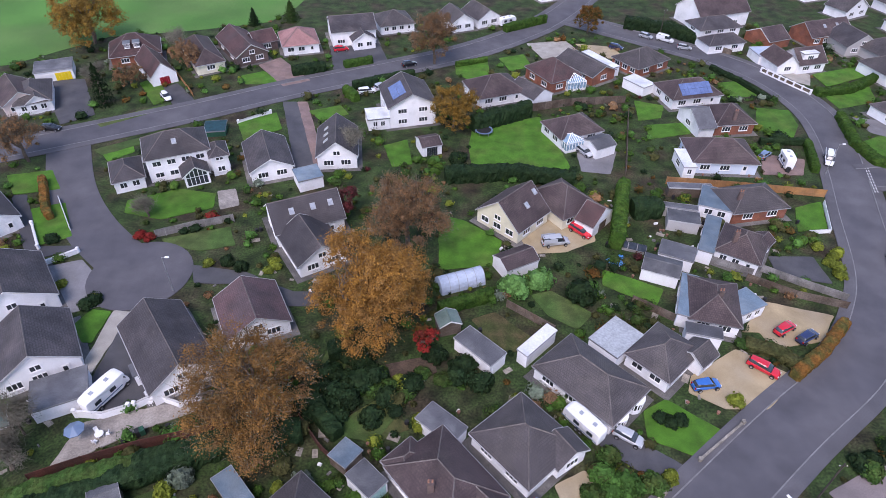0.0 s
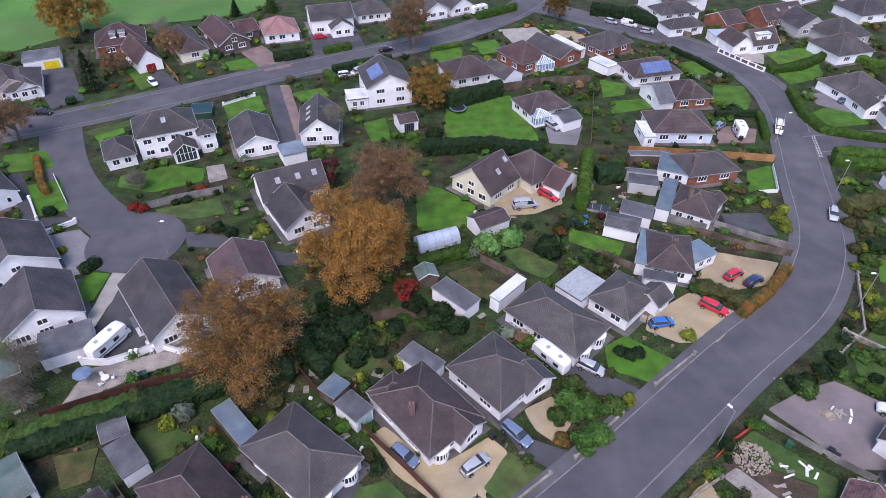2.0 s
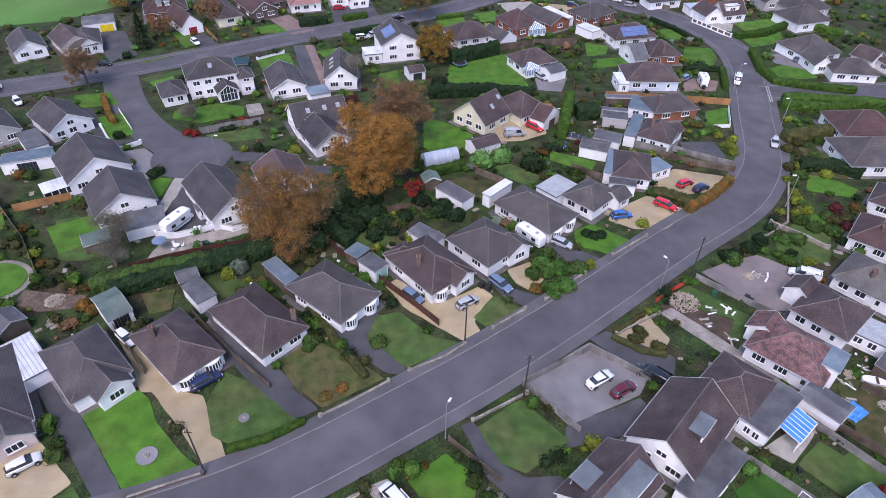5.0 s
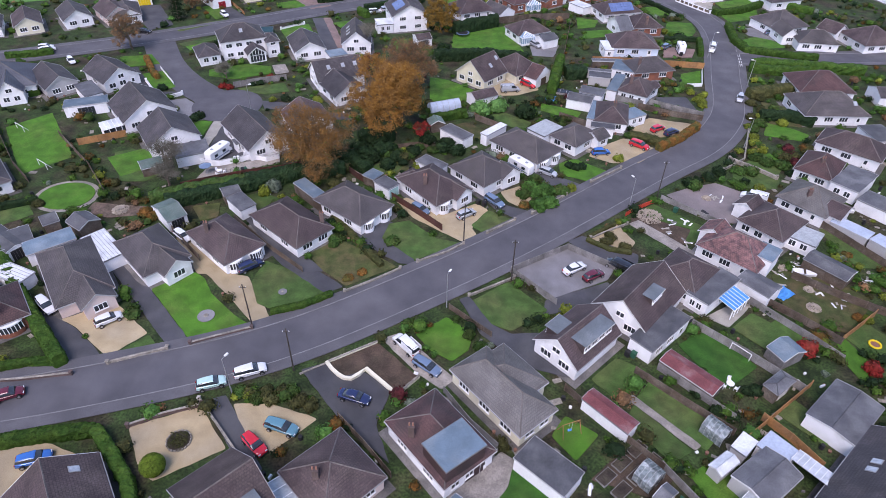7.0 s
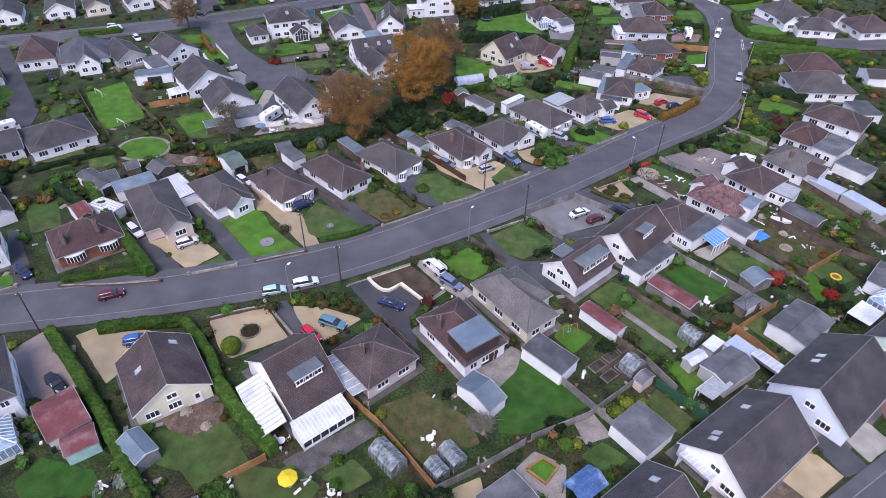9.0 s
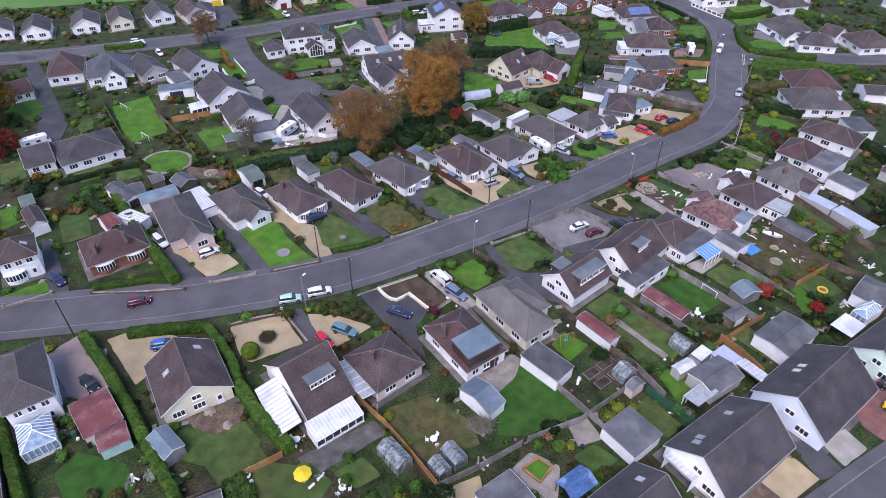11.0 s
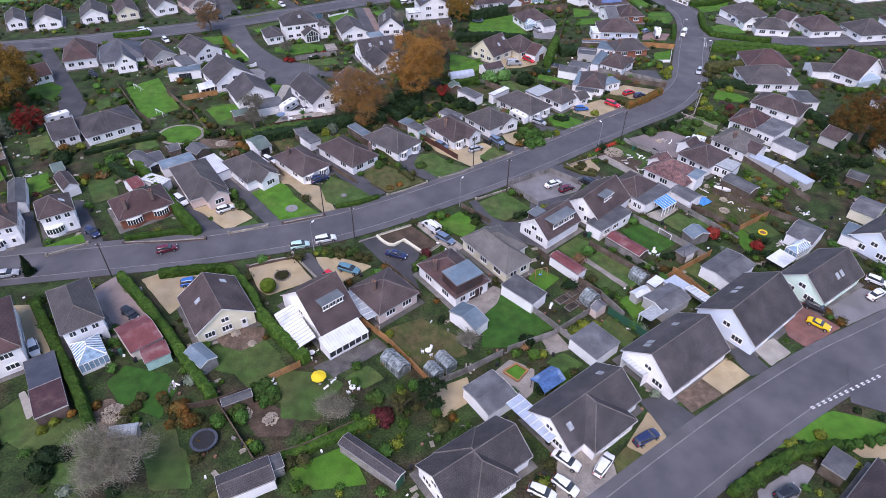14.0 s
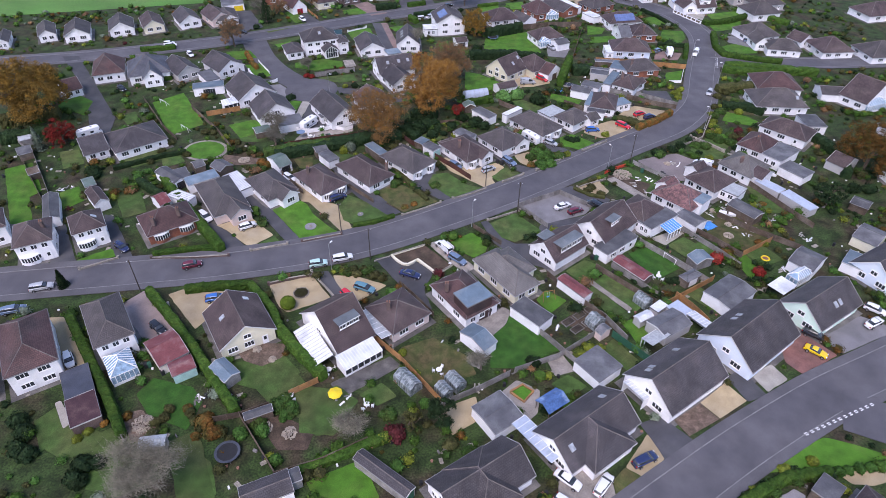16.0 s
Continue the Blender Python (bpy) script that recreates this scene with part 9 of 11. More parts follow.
outbuilding("grey shed with pale stripe roof", -46.7, -55.8, 12, 3.9, 2.0, 2.1, 0.3, "gx", "grey_wood", "sheet_metal", category='shed', name='shed')
outbuilding("white garage with dark roof beside a house", -95.1, 2.9, 30, 3.4, 10.8, 2.4, 0.8, "gy", "white", "felt", door_mat='pvc')
outbuilding("small shed in a back garden", -115.9, 27.4, 39, 3.4, 4.4, 2.1, 0.8, "gx", "wood", "felt", category='shed', name='shed')
outbuilding("dark blue flat-roofed carport beside a house", -64.0, -45.4, 36, 4.5, 6.6, 2.3, 0.0, "flat", "chimney_brick", "dark_felt")
outbuilding("maroon felt-roofed workshop behind a garage", -60.3, -50.7, 36, 4.6, 6.2, 2.25, 0.0, "flat", "chimney_brick", "maroon_felt", category='shed', name='shed')
outbuilding("blue-roofed shed beside the lower road", 55.7, -57.6, -46, 3.3, 4.2, 2.2, 0.0, "flat", "wood", "felt", category='shed', name='shed')
house("brown-roofed bungalow south of the lower road", [(59.5, -62.9, -49, 6.8, 10.7, 2.6, 2.0, "hip", "f2l2")], "white", "brown_tile")
outbuilding("grey flat-roofed garage in a back garden", -26.8, -62.9, 28, 7.3, 4.0, 2.5, 0.7, "gx", "white", "dark_tile")
outbuilding("grey roofed outbuilding beside a lawn", -23.6, -60.4, 29, 2.5, 2.3, 2.3, 0.3, "gx", "grey_wood", "felt", category='shed', name='shed')
outbuilding("dark wooden shed behind a bungalow", -68.4, 24.1, 38, 2.7, 3.4, 2.1, 0.7, "gx", "wood", "felt", category='shed', name='shed')
outbuilding("low shed among back gardens", -57.3, 43.2, 31, 4.3, 3.6, 2.0, 0.6, "gx", "wood", "green_felt", category='shed', name='shed')
outbuilding("flat white-trimmed garage by the drive", -71.3, 18.3, 37, 5.1, 5.3, 2.3, 0.0, "flat", "white", "felt")
outbuilding("covered skip with a dark teal sheet by the road", -50.8, 118.3, 10, 4.6, 4.8, 1.3, 0.0, "flat", "green_paint", "skip_cover", category='skip', name='covered_skip')
outbuilding("grey wooden shed at the edge of gardens", -119.4, 33.9, 38, 3.3, 3.0, 2.0, 0.4, "gx", "grey_wood", "sheet_metal", category='shed', name='shed')
outbuilding("small brown garden shed on a lawn", -108.5, 18.3, 41, 2.6, 3.7, 1.9, 0.5, "gx", "wood", "wood", category='shed', name='shed')
outbuilding("teal-roofed shed behind a house", -91.9, 14.0, 39, 2.6, 4.4, 2.1, 0.6, "gx", "wood", "green_felt", category='shed', name='shed')


# ---- hedges, fences, walls, trees, vehicles, street furniture ----
hedge("tall clipped green hedge between two bungalows", [(-75.2, 18.3), (-65.0, 6.4), (-52.0, -7.6)], 2.0, 2.3, "hedge_leaf")
hedge("neatly clipped green hedge in front of a gravel drive", [(-55.2, -20.5), (-48.9, -19.1), (-42.5, -18.3)], 1.6, 1.7, "hedge_leaf")
hedge("clipped green hedge along a garden edge", [(-42.5, -18.3), (-36.1, -25.2), (-32.6, -31.6)], 1.6, 1.7, "hedge_leaf")
hedge("tall clipped hedge between two gardens", [(-33.4, -30.2), (-28.8, -35.4), (-22.9, -40.7)], 1.8, 2.3, "hedge_leaf")
hedge("tall clipped hedge between two gardens", [(-62.0, -21.6), (-54.0, -29.3), (-47.1, -36.5), (-41.1, -43.2), (-35.8, -49.0)], 1.7, 2.1, "hedge_leaf")
hedge("clipped hedge between two houses", [(-74.0, -29.7), (-66.0, -38.6), (-60.4, -44.8), (-56.0, -50.0), (-52.6, -54.4)], 1.6, 2.0, "hedge_leaf")
hedge("clipped green hedge along a garden edge", [(-25.2, 3.1), (-20.6, 4.7), (-16.3, 7.4)], 1.0, 1.0, "hedge_leaf")
hedge("dense dark evergreen hedge behind gardens", [(-53.6, 31.7), (-47.8, 34.4), (-42.4, 36.6), (-35.7, 38.5)], 2.4, 2.4, "green_leaf")
hedge("dense dark evergreen hedge behind gardens", [(-37.1, 37.8), (-28.1, 41.1), (-18.4, 43.4)], 3.0, 2.8, "dark_leaf")
hedge("clipped green hedge along a garden edge", [(-20.4, 30.7), (-14.8, 22.5), (-8.9, 14.4)], 1.2, 0.9, "olive_leaf")
hedge("tall evergreen hedge beside a lawn", [(4.9, 120.9), (11.6, 124.9), (18.2, 128.8)], 3.0, 3.4, "dark_leaf")
hedge("dense dark evergreen hedge behind gardens", [(-0.9, 101.2), (11.4, 102.9), (24.5, 100.5)], 3.0, 2.8, "dark_leaf")
hedge("tall bright conifer hedge between gardens", [(33.2, 97.9), (31.1, 89.9), (28.8, 81.2)], 2.4, 3.6, "hedge_leaf")
hedge("clipped conifer hedge in a garden", [(33.6, 91.4), (39.1, 92.1)], 4.0, 2.8, "dark_leaf")
hedge("dark clipped hedge between a drive and the road", [(-23.6, 139.8), (-16.5, 143.8), (-9.0, 147.2)], 1.8, 2.0, "dark_leaf")
hedge("clipped green hedge along a garden edge", [(-25.2, 138.0), (-21.9, 133.4)], 2.0, 2.0, "hedge_leaf")
hedge("clipped green hedge along a garden edge", [(-27.3, 151.8), (-20.4, 155.3)], 2.0, 1.8, "hedge_leaf")
hedge("clipped green hedge along a garden edge", [(-39.8, 147.0), (-31.8, 150.1)], 2.5, 2.2, "dark_leaf")
hedge("large dark clipped hedge by the road", [(51.7, 184.0), (61.4, 180.6), (71.1, 172.7)], 4.0, 3.2, "dark_leaf")
hedge("clipped green hedge along a garden edge", [(15.7, 178.0), (28.6, 186.5)], 2.0, 2.2, "hedge_leaf")
hedge("clipped green hedge along a garden edge", [(89.9, 141.5), (100.0, 144.1), (114.4, 154.5)], 2.2, 1.8, "hedge_leaf")
hedge("clipped green hedge along a garden edge", [(115.8, 157.4), (117.6, 148.9), (123.8, 143.8)], 2.2, 2.0, "hedge_leaf")
hedge("curving clipped hedge at the road junction", [(90.7, 130.5), (88.1, 117.8), (88.9, 110.2), (97.4, 107.3), (107.2, 105.1)], 2.0, 1.8, "hedge_leaf")
hedge("clipped green hedge along a garden edge", [(84.8, 97.5), (90.7, 95.5), (99.8, 95.2)], 2.4, 2.2, "hedge_leaf")
hedge("dense dark evergreen hedge behind gardens", [(86.2, 99.8), (102.6, 98.1), (115.5, 96.0)], 3.0, 2.4, "hedge_leaf")
hedge("clipped green hedge along a garden edge", [(68.7, 155.9), (73.7, 147.6), (77.5, 137.6)], 1.2, 1.2, "dark_leaf")
hedge("clipped green hedge along a garden edge", [(67.3, 117.8), (76.9, 118.0)], 1.4, 1.4, "dark_leaf")
hedge("clipped green hedge beside the road", [(77.7, 117.8), (74.6, 106.6)], 1.6, 1.6, "hedge_leaf")
hedge("rust-coloured beech hedge beside the road", [(48.1, 53.8), (54.4, 58.5), (60.2, 64.2)], 1.7, 1.7, "rust_leaf")
hedge("low olive hedge between two gravel drives", [(43.5, 59.9), (47.8, 58.3), (50.5, 55.1)], 2.2, 1.3, "olive_leaf")
hedge("clipped green hedge along a garden edge", [(1.5, 153.9), (9.8, 157.5)], 1.2, 1.3, "hedge_leaf")
hedge("clipped green hedge along a garden edge", [(-110.7, 94.8), (-101.0, 79.3), (-97.5, 75.3)], 1.4, 1.5, "hedge_leaf")
hedge("clipped green hedge along a garden edge", [(-115.9, 98.1), (-109.1, 99.5), (-104.8, 101.6)], 1.6, 1.6, "hedge_leaf")
hedge("clipped green hedge along a garden edge", [(-109.4, 94.1), (-96.7, 76.0)], 1.5, 1.4, "hedge_leaf")
hedge("clipped green hedge by the lower road", [(39.6, -61.9), (45.6, -58.2), (50.8, -55.3), (58.0, -53.8)], 1.6, 1.6, "hedge_leaf")
hedge("dense dark evergreen hedge behind gardens", [(-126.4, 33.6), (-116.1, 37.5), (-111.6, 41.1)], 3.0, 3.0, "dark_leaf")
hedge("clipped green hedge along a garden edge", [(-10.1, -51.5), (-20.8, -57.2), (-25.3, -60.3)], 1.6, 1.3, "hedge_leaf")
hedge("clipped green hedge along a garden edge", [(-81.0, 16.8), (-73.0, 11.2), (-68.3, 4.7)], 1.6, 2.0, "dark_leaf")
hedge("clipped hedge in front of a bungalow", [(-66.4, -9.8), (-56.7, -7.2), (-51.9, -6.9)], 1.2, 1.1, "hedge_leaf")
fence("weathered brown panel fence between gardens", [(-51.1, 28.4), (-45.9, 22.3), (-39.6, 15.3)], 1.5, "wood")
fence("weathered brown panel fence between gardens", [(-36.6, 27.0), (-28.8, 18.9), (-21.9, 12.8)], 1.2, "wood")
fence("grey fence round a car park", [(12.7, 13.3), (23.2, 19.6)], 1.4, "grey_wood")
fence("grey fence round a car park", [(23.2, 19.6), (30.6, 14.0)], 1.4, "grey_wood")
fence("grey fence round a car park", [(12.8, 13.3), (19.2, 5.8)], 1.3, "grey_wood")
fence("weathered brown panel fence between gardens", [(2.3, 4.6), (8.5, -1.2)], 1.2, "wood")
fence("weathered brown panel fence between gardens", [(-12.4, -15.8), (-8.6, -19.9), (-5.0, -24.2)], 1.4, "wood")
fence("grey panel fence between gardens", [(1.4, -11.5), (4.7, -16.5), (8.1, -20.2)], 1.4, "grey_wood")
fence("weathered brown panel fence between gardens", [(18.0, -10.9), (23.5, -17.6), (28.8, -23.5)], 1.4, "wood")
fence("weathered brown panel fence between gardens", [(28.4, -7.8), (33.7, -13.1), (38.8, -17.9)], 1.5, "wood")
fence("grey panel fence between gardens", [(39.3, 1.4), (45.3, -4.5), (51.0, -11.0)], 1.6, "grey_wood")
fence("new orange-brown panel fence between gardens", [(37.9, -20.4), (45.0, -15.3), (52.3, -10.1)], 1.6, "new_wood")
fence("new orange trellis fence between gardens", [(43.4, -15.5), (45.8, -18.7), (47.9, -22.7)], 1.6, "new_wood")
fence("weathered brown panel fence between gardens", [(51.0, 8.1), (56.1, 3.1), (60.6, -2.1)], 1.5, "wood")
fence("rusty brown fence at the end of a garden", [(60.9, -1.6), (68.9, 3.9)], 1.6, "new_wood")
fence("new orange-brown panel fence between gardens", [(-16.0, -30.5), (-10.2, -35.6), (-5.9, -40.4), (-2.1, -44.8)], 1.6, "new_wood")
fence("new orange-brown panel fence between gardens", [(-28.2, -44.5), (-23.9, -41.4)], 1.5, "new_wood")
fence("grey panel fence between gardens", [(-2.3, -45.1), (3.6, -41.7), (9.4, -37.8)], 1.6, "grey_wood")
fence("grey panel fence between gardens", [(10.3, -37.1), (18.2, -33.3), (27.1, -26.1)], 1.6, "grey_wood")
fence("grey panel fence between gardens", [(14.8, -26.8), (20.4, -33.2)], 1.5, "grey_wood")
fence("dark green painted fence between gardens", [(28.9, -27.2), (34.6, -33.2)], 1.7, "green_paint")
fence("weathered brown panel fence between gardens", [(-35.3, -49.2), (-26.8, -59.2)], 1.4, "wood")
fence("weathered brown panel fence between gardens", [(-39.2, -50.4), (-35.2, -49.2), (-31.0, -46.9)], 1.4, "wood")
fence("weathered brown panel fence between gardens", [(-26.8, -59.5), (-20.1, -56.7), (-13.6, -52.6)], 1.5, "wood")
fence("pale wooden fence between gardens", [(-56.9, -49.4), (-50.3, -57.2)], 1.2, "grey_wood")
fence("red-brown timber fence behind a patio", [(-49.2, 36.3), (-44.0, 38.7), (-37.8, 41.1), (-31.0, 43.1), (-27.6, 44.4)], 1.9, "red_wood")
fence("grey panel fence between gardens", [(-50.8, 81.9), (-44.8, 84.7), (-38.6, 86.9)], 1.6, "grey_wood")
fence("long new timber fence beside a bungalow", [(42.8, 101.6), (57.8, 100.1), (72.6, 98.1)], 1.7, "new_wood")
fence("tall dark brown fence behind a lawn", [(18.8, 130.2), (28.8, 133.5), (41.7, 135.3)], 2.0, "wood")
fence("dark panel fence beside a drive", [(52.1, 76.2), (57.3, 72.9), (63.2, 69.6)], 1.5, "grey_wood")
fence("weathered brown panel fence between gardens", [(48.8, 74.0), (55.2, 70.2), (62.4, 67.8)], 1.5, "wood")
fence("timber fence beside a bungalow", [(43.3, 78.8), (50.2, 75.2)], 1.4, "grey_wood")
fence("weathered brown panel fence between gardens", [(9.0, 66.8), (15.7, 61.6)], 1.6, "wood")
fence("weathered brown panel fence between gardens", [(28.8, 68.3), (35.5, 63.6)], 1.6, "wood")
fence("timber fence by the road", [(70.6, 170.4), (77.1, 164.7)], 1.6, "wood")
fence("weathered brown panel fence between gardens", [(41.2, 129.4), (37.4, 113.1), (35.3, 104.1)], 1.8, "wood")
fence("white picket fence beside the road", [(71.4, 95.8), (68.6, 86.9)], 1.0, "pvc")
fence("white picket fence beside a lawn", [(64.6, 86.5), (68.6, 86.9)], 0.9, "pvc")
fence("weathered brown panel fence between gardens", [(-98.8, 61.2), (-85.9, 44.4), (-80.0, 38.5)], 1.4, "wood")
fence("weathered brown panel fence between gardens", [(-82.4, 56.8), (-70.4, 44.0), (-63.3, 34.5)], 1.4, "wood")
fence("weathered brown panel fence between gardens", [(-114.9, 24.2), (-100.3, 7.4), (-90.7, -4.0)], 1.4, "wood")
fence("weathered brown panel fence between gardens", [(52.1, -25.4), (56.7, -20.7)], 1.4, "wood")
fence("weathered brown panel fence between gardens", [(28.1, -22.6), (31.5, -28.2)], 1.5, "grey_wood")
fence("weathered brown panel fence between gardens", [(43.8, 35.2), (50.6, 28.9), (53.9, 26.3)], 1.2, "grey_wood")
fence("weathered brown panel fence between gardens", [(59.6, 12.8), (66.8, 6.8), (74.8, 1.3)], 1.5, "wood")
fence("weathered brown panel fence between gardens", [(70.9, 28.1), (77.5, 15.2), (80.6, 9.9)], 1.4, "wood")
fence("weathered brown panel fence between gardens", [(49.2, 7.8), (56.7, -1.8), (59.2, -5.4)], 1.4, "grey_wood")
low_wall("low stone wall in front of a lawn", [(-45.9, -7.0), (-42.4, -5.7), (-38.5, -4.2)], 0.5, "stone", 0.24)
low_wall("low brick wall in front of a lawn", [(-35.5, -3.2), (-31.5, -1.6), (-27.3, 0.0)], 0.5, "chimney_brick", 0.24)
low_wall("low stone wall in front of a garden", [(-14.4, 8.2), (-10.1, 10.8), (-5.8, 13.9)], 0.4, "stone", 0.24)
low_wall("low stone wall in front of a garden", [(-3.0, 15.7), (2.0, 18.3), (5.0, 20.7)], 0.4, "stone", 0.24)
low_wall("low brick wall in front of a hedge", [(-66.2, -11.0), (-56.6, -10.1), (-50.1, -9.0)], 0.5, "chimney_brick", 0.24)
low_wall("low stone wall beside the road", [(9.3, 23.8), (14.7, 27.8)], 0.5, "stone", 0.24)
low_wall("low stone wall beside the road", [(31.2, 40.8), (38.5, 46.3)], 0.5, "stone", 0.24)
low_wall("low stone wall beside the road", [(18.1, 29.9), (25.6, 36.3)], 0.5, "stone", 0.24)
low_wall("low brick wall in front of a gravel yard", [(-39.1, -17.4), (-35.1, -15.5), (-30.6, -14.0)], 0.6, "chimney_brick", 0.24)
low_wall("low cream wall winding round an earth bed", [(-15.2, -6.6), (-14.3, -7.8), (-13.3, -8.8), (-12.4, -9.4), (-11.4, -9.5), (-10.4, -8.7), (-9.5, -7.7), (-5.0, -12.1)], 0.55, "cream", 0.42, piers=False, cap="cream")
low_wall("low cream wall along the road", [(-15.2, -6.6), (-8.3, -2.6)], 0.5, "cream", 0.22, piers=False)
low_wall("low cream wall beside a bungalow", [(-5.0, -12.1), (-2.0, -8.9)], 0.5, "cream", 0.24, piers=False)
low_wall("low grey wall beside a drive", [(-31.2, -13.2), (-27.5, -17.4), (-23.9, -21.6)], 0.6, "concrete", 0.2)
low_wall("low pale wall beside the road", [(-18.7, -8.6), (-15.4, -6.7)], 0.25, "concrete", 0.16, piers=False)
low_wall("low stone wall beside a lawn", [(-79.6, -15.5), (-73.3, -11.4)], 0.5, "stone", 0.24)
low_wall("white garden wall behind the motorhome", [(-48.0, 45.5), (-44.4, 45.3), (-41.5, 46.6)], 1.3, "white", 0.24)
low_wall("curved white garden wall beside a bungalow", [(-40.9, 46.9), (-38.7, 48.5), (-35.2, 47.2), (-32.9, 48.5), (-33.4, 51.8)], 1.2, "white", 0.24)
low_wall("white garden wall with piers by the close", [(-66.9, 73.9), (-64.3, 76.0), (-62.3, 77.6)], 0.8, "white", 0.4)
low_wall("white garden wall beside a lawn", [(-73.5, 84.4), (-69.3, 78.2)], 0.8, "white", 0.3)
panelled_wall("white garden wall with dark recessed panels", [(81.5, 154.3), (85.2, 147.9), (88.9, 141.8)])
low_wall("low stone edging beside the road", [(13.1, 11.9), (5.5, 7.5)], 0.4, "stone", 0.24)
low_wall("low stone wall beside the road", [(35.4, 27.1), (27.8, 22.7)], 0.4, "stone", 0.24)
low_wall("low stone wall beside the bend", [(71.7, 63.2), (66.0, 50.6), (59.8, 46.0)], 0.5, "stone", 0.24)
low_wall("low stone wall beside the upper road", [(-47.0, 122.0), (-40.8, 126.9)], 0.6, "white", 0.24)
hedge("dense dark evergreen hedge behind gardens", [(76.6, 69.6), (83.9, 69.3), (88.2, 66.3)], 2.6, 2.2, "dark_leaf")
hedge("dense dark evergreen hedge behind gardens", [(78.2, 81.0), (85.4, 82.8), (93.5, 84.8)], 3.0, 2.4, "olive_leaf")
hedge("dense dark evergreen hedge behind gardens", [(-50.4, 30.9), (-42.3, 34.7), (-35.7, 37.5), (-30.1, 40.1)], 2.6, 2.4, "dark_leaf")
hedge("brown beech hedge beside a lawn", [(-78.3, 98.0), (-73.0, 88.4), (-71.1, 86.2)], 1.4, 1.6, "rust_leaf")
hedge("dense dark evergreen hedge behind gardens", [(-131.9, 42.6), (-124.4, 46.6), (-118.1, 48.8)], 4.0, 3.2, "olive_leaf")
hedge("dense dark evergreen hedge behind gardens", [(97.1, 52.3), (100.4, 41.9), (97.6, 31.9)], 2.4, 2.4, "dark_leaf")
hedge("clipped green hedge along a garden edge", [(-90.3, 22.6), (-79.9, 29.7), (-74.8, 32.1)], 1.2, 1.2, "dark_leaf")
hedge("clipped green hedge along a garden edge", [(-17.1, 56.3), (-11.4, 58.0), (-9.6, 56.3)], 2.4, 2.4, "dark_leaf")
hedge("clipped green hedge along a garden edge", [(-22.6, 49.9), (-17.4, 46.8), (-13.8, 43.0)], 2.0, 2.0, "dark_leaf")
hedge("thick evergreen hedge behind gardens", [(-1.6, 65.2), (5.3, 68.0), (6.7, 69.1)], 1.6, 2.0, "hedge_leaf")
low_wall("pale wall of a garden beside the bend", [(62.6, 50.3), (66.5, 46.8), (69.8, 43.0)], 0.8, "stone", 0.4)
fence("weathered brown panel fence between gardens", [(-125.6, 36.8), (-113.7, 27.2), (-100.9, 11.0)], 1.3, "grey_wood")
fence("red-brown panel fence between two bungalows", [(-19.2, 45.6), (-15.9, 41.4), (-8.8, 34.8), (-2.5, 28.5), (1.2, 24.5)], 1.5, "red_wood")
fence("orange-brown panel fence beside a lawn", [(-76.5, 52.8), (-67.9, 56.9)], 1.6, "new_wood")
fence("low white rail beside a lawn", [(-72.5, 92.2), (-66.3, 83.3)], 0.9, "pvc")
fence("weathered brown panel fence between gardens", [(31.8, -7.1), (36.3, -12.1), (39.6, -15.7)], 1.5, "grey_wood")
fence("grey panel fence between gardens", [(13.3, -25.0), (18.2, -30.4), (21.4, -34.3)], 1.4, "grey_wood")
shrub(-3.5, 44.8, 1.5, 2.6, "lime_leaf", "round yellow-green bush in a garden")
shrub(-33.0, 35.2, 1.5, 2.6, "lime_leaf", "round yellow-green bush in a garden")
shrub(-31.3, 36.8, 1.8, 3.2, "grey_leaf", "grey-green rounded bush in a garden")
shrub(-42.8, 87.8, 1.3, 1.5, "red_leaf", "red autumn shrub beside a lawn")
shrub(-51.9, 81.6, 1.3, 1.5, "red_leaf", "red autumn shrub beside a lawn")
shrub(-53.5, 82.0, 1.3, 1.5, "red_leaf", "red autumn shrub beside a lawn")
shrub(-39.8, 75.2, 1.2, 1.2, "lime_leaf", "yellow shrub beside the close")
shrub(-61.5, 69.5, 1.2, 1.2, "lime_leaf", "yellow shrub beside the close")
shrub(-29.1, 75.9, 1.2, 1.2, "lime_leaf", "yellow shrub beside the close")
shrub(-36.7, 75.5, 1.5, 1.8, "dark_leaf", "dark shrub beside the close")
shrub(-34.1, 74.4, 1.5, 1.8, "dark_leaf", "dark shrub beside the close")
shrub(-68.2, 80.5, 1.5, 1.8, "dark_leaf", "dark shrub beside the close")
shrub(-54.6, 66.4, 1.5, 1.8, "dark_leaf", "dark shrub beside the close")
shrub(-55.4, 65.1, 1.5, 1.8, "dark_leaf", "dark shrub beside the close")
shrub(-13.7, 56.2, 2.0, 2.6, "dark_leaf", "dark evergreen bush under the oak")
shrub(-12.0, 55.0, 2.0, 2.6, "dark_leaf", "dark evergreen bush under the oak")
shrub(-14.5, 51.7, 2.0, 2.6, "dark_leaf", "dark evergreen bush under the oak")
shrub(-16.3, 50.1, 2.0, 2.6, "dark_leaf", "dark evergreen bush under the oak")
shrub(1.4, 52.8, 2.0, 2.6, "dark_leaf", "dark evergreen bush under the oak")
shrub(-2.0, 56.4, 2.0, 2.6, "dark_leaf", "dark evergreen bush under the oak")
shrub(-70.6, -52.5, 1.9, 2.6, "dark_leaf", "dark overgrown bush in a back garden")
shrub(-68.5, -54.5, 1.9, 2.6, "dark_leaf", "dark overgrown bush in a back garden")
shrub(-68.1, -57.5, 1.9, 2.6, "dark_leaf", "dark overgrown bush in a back garden")
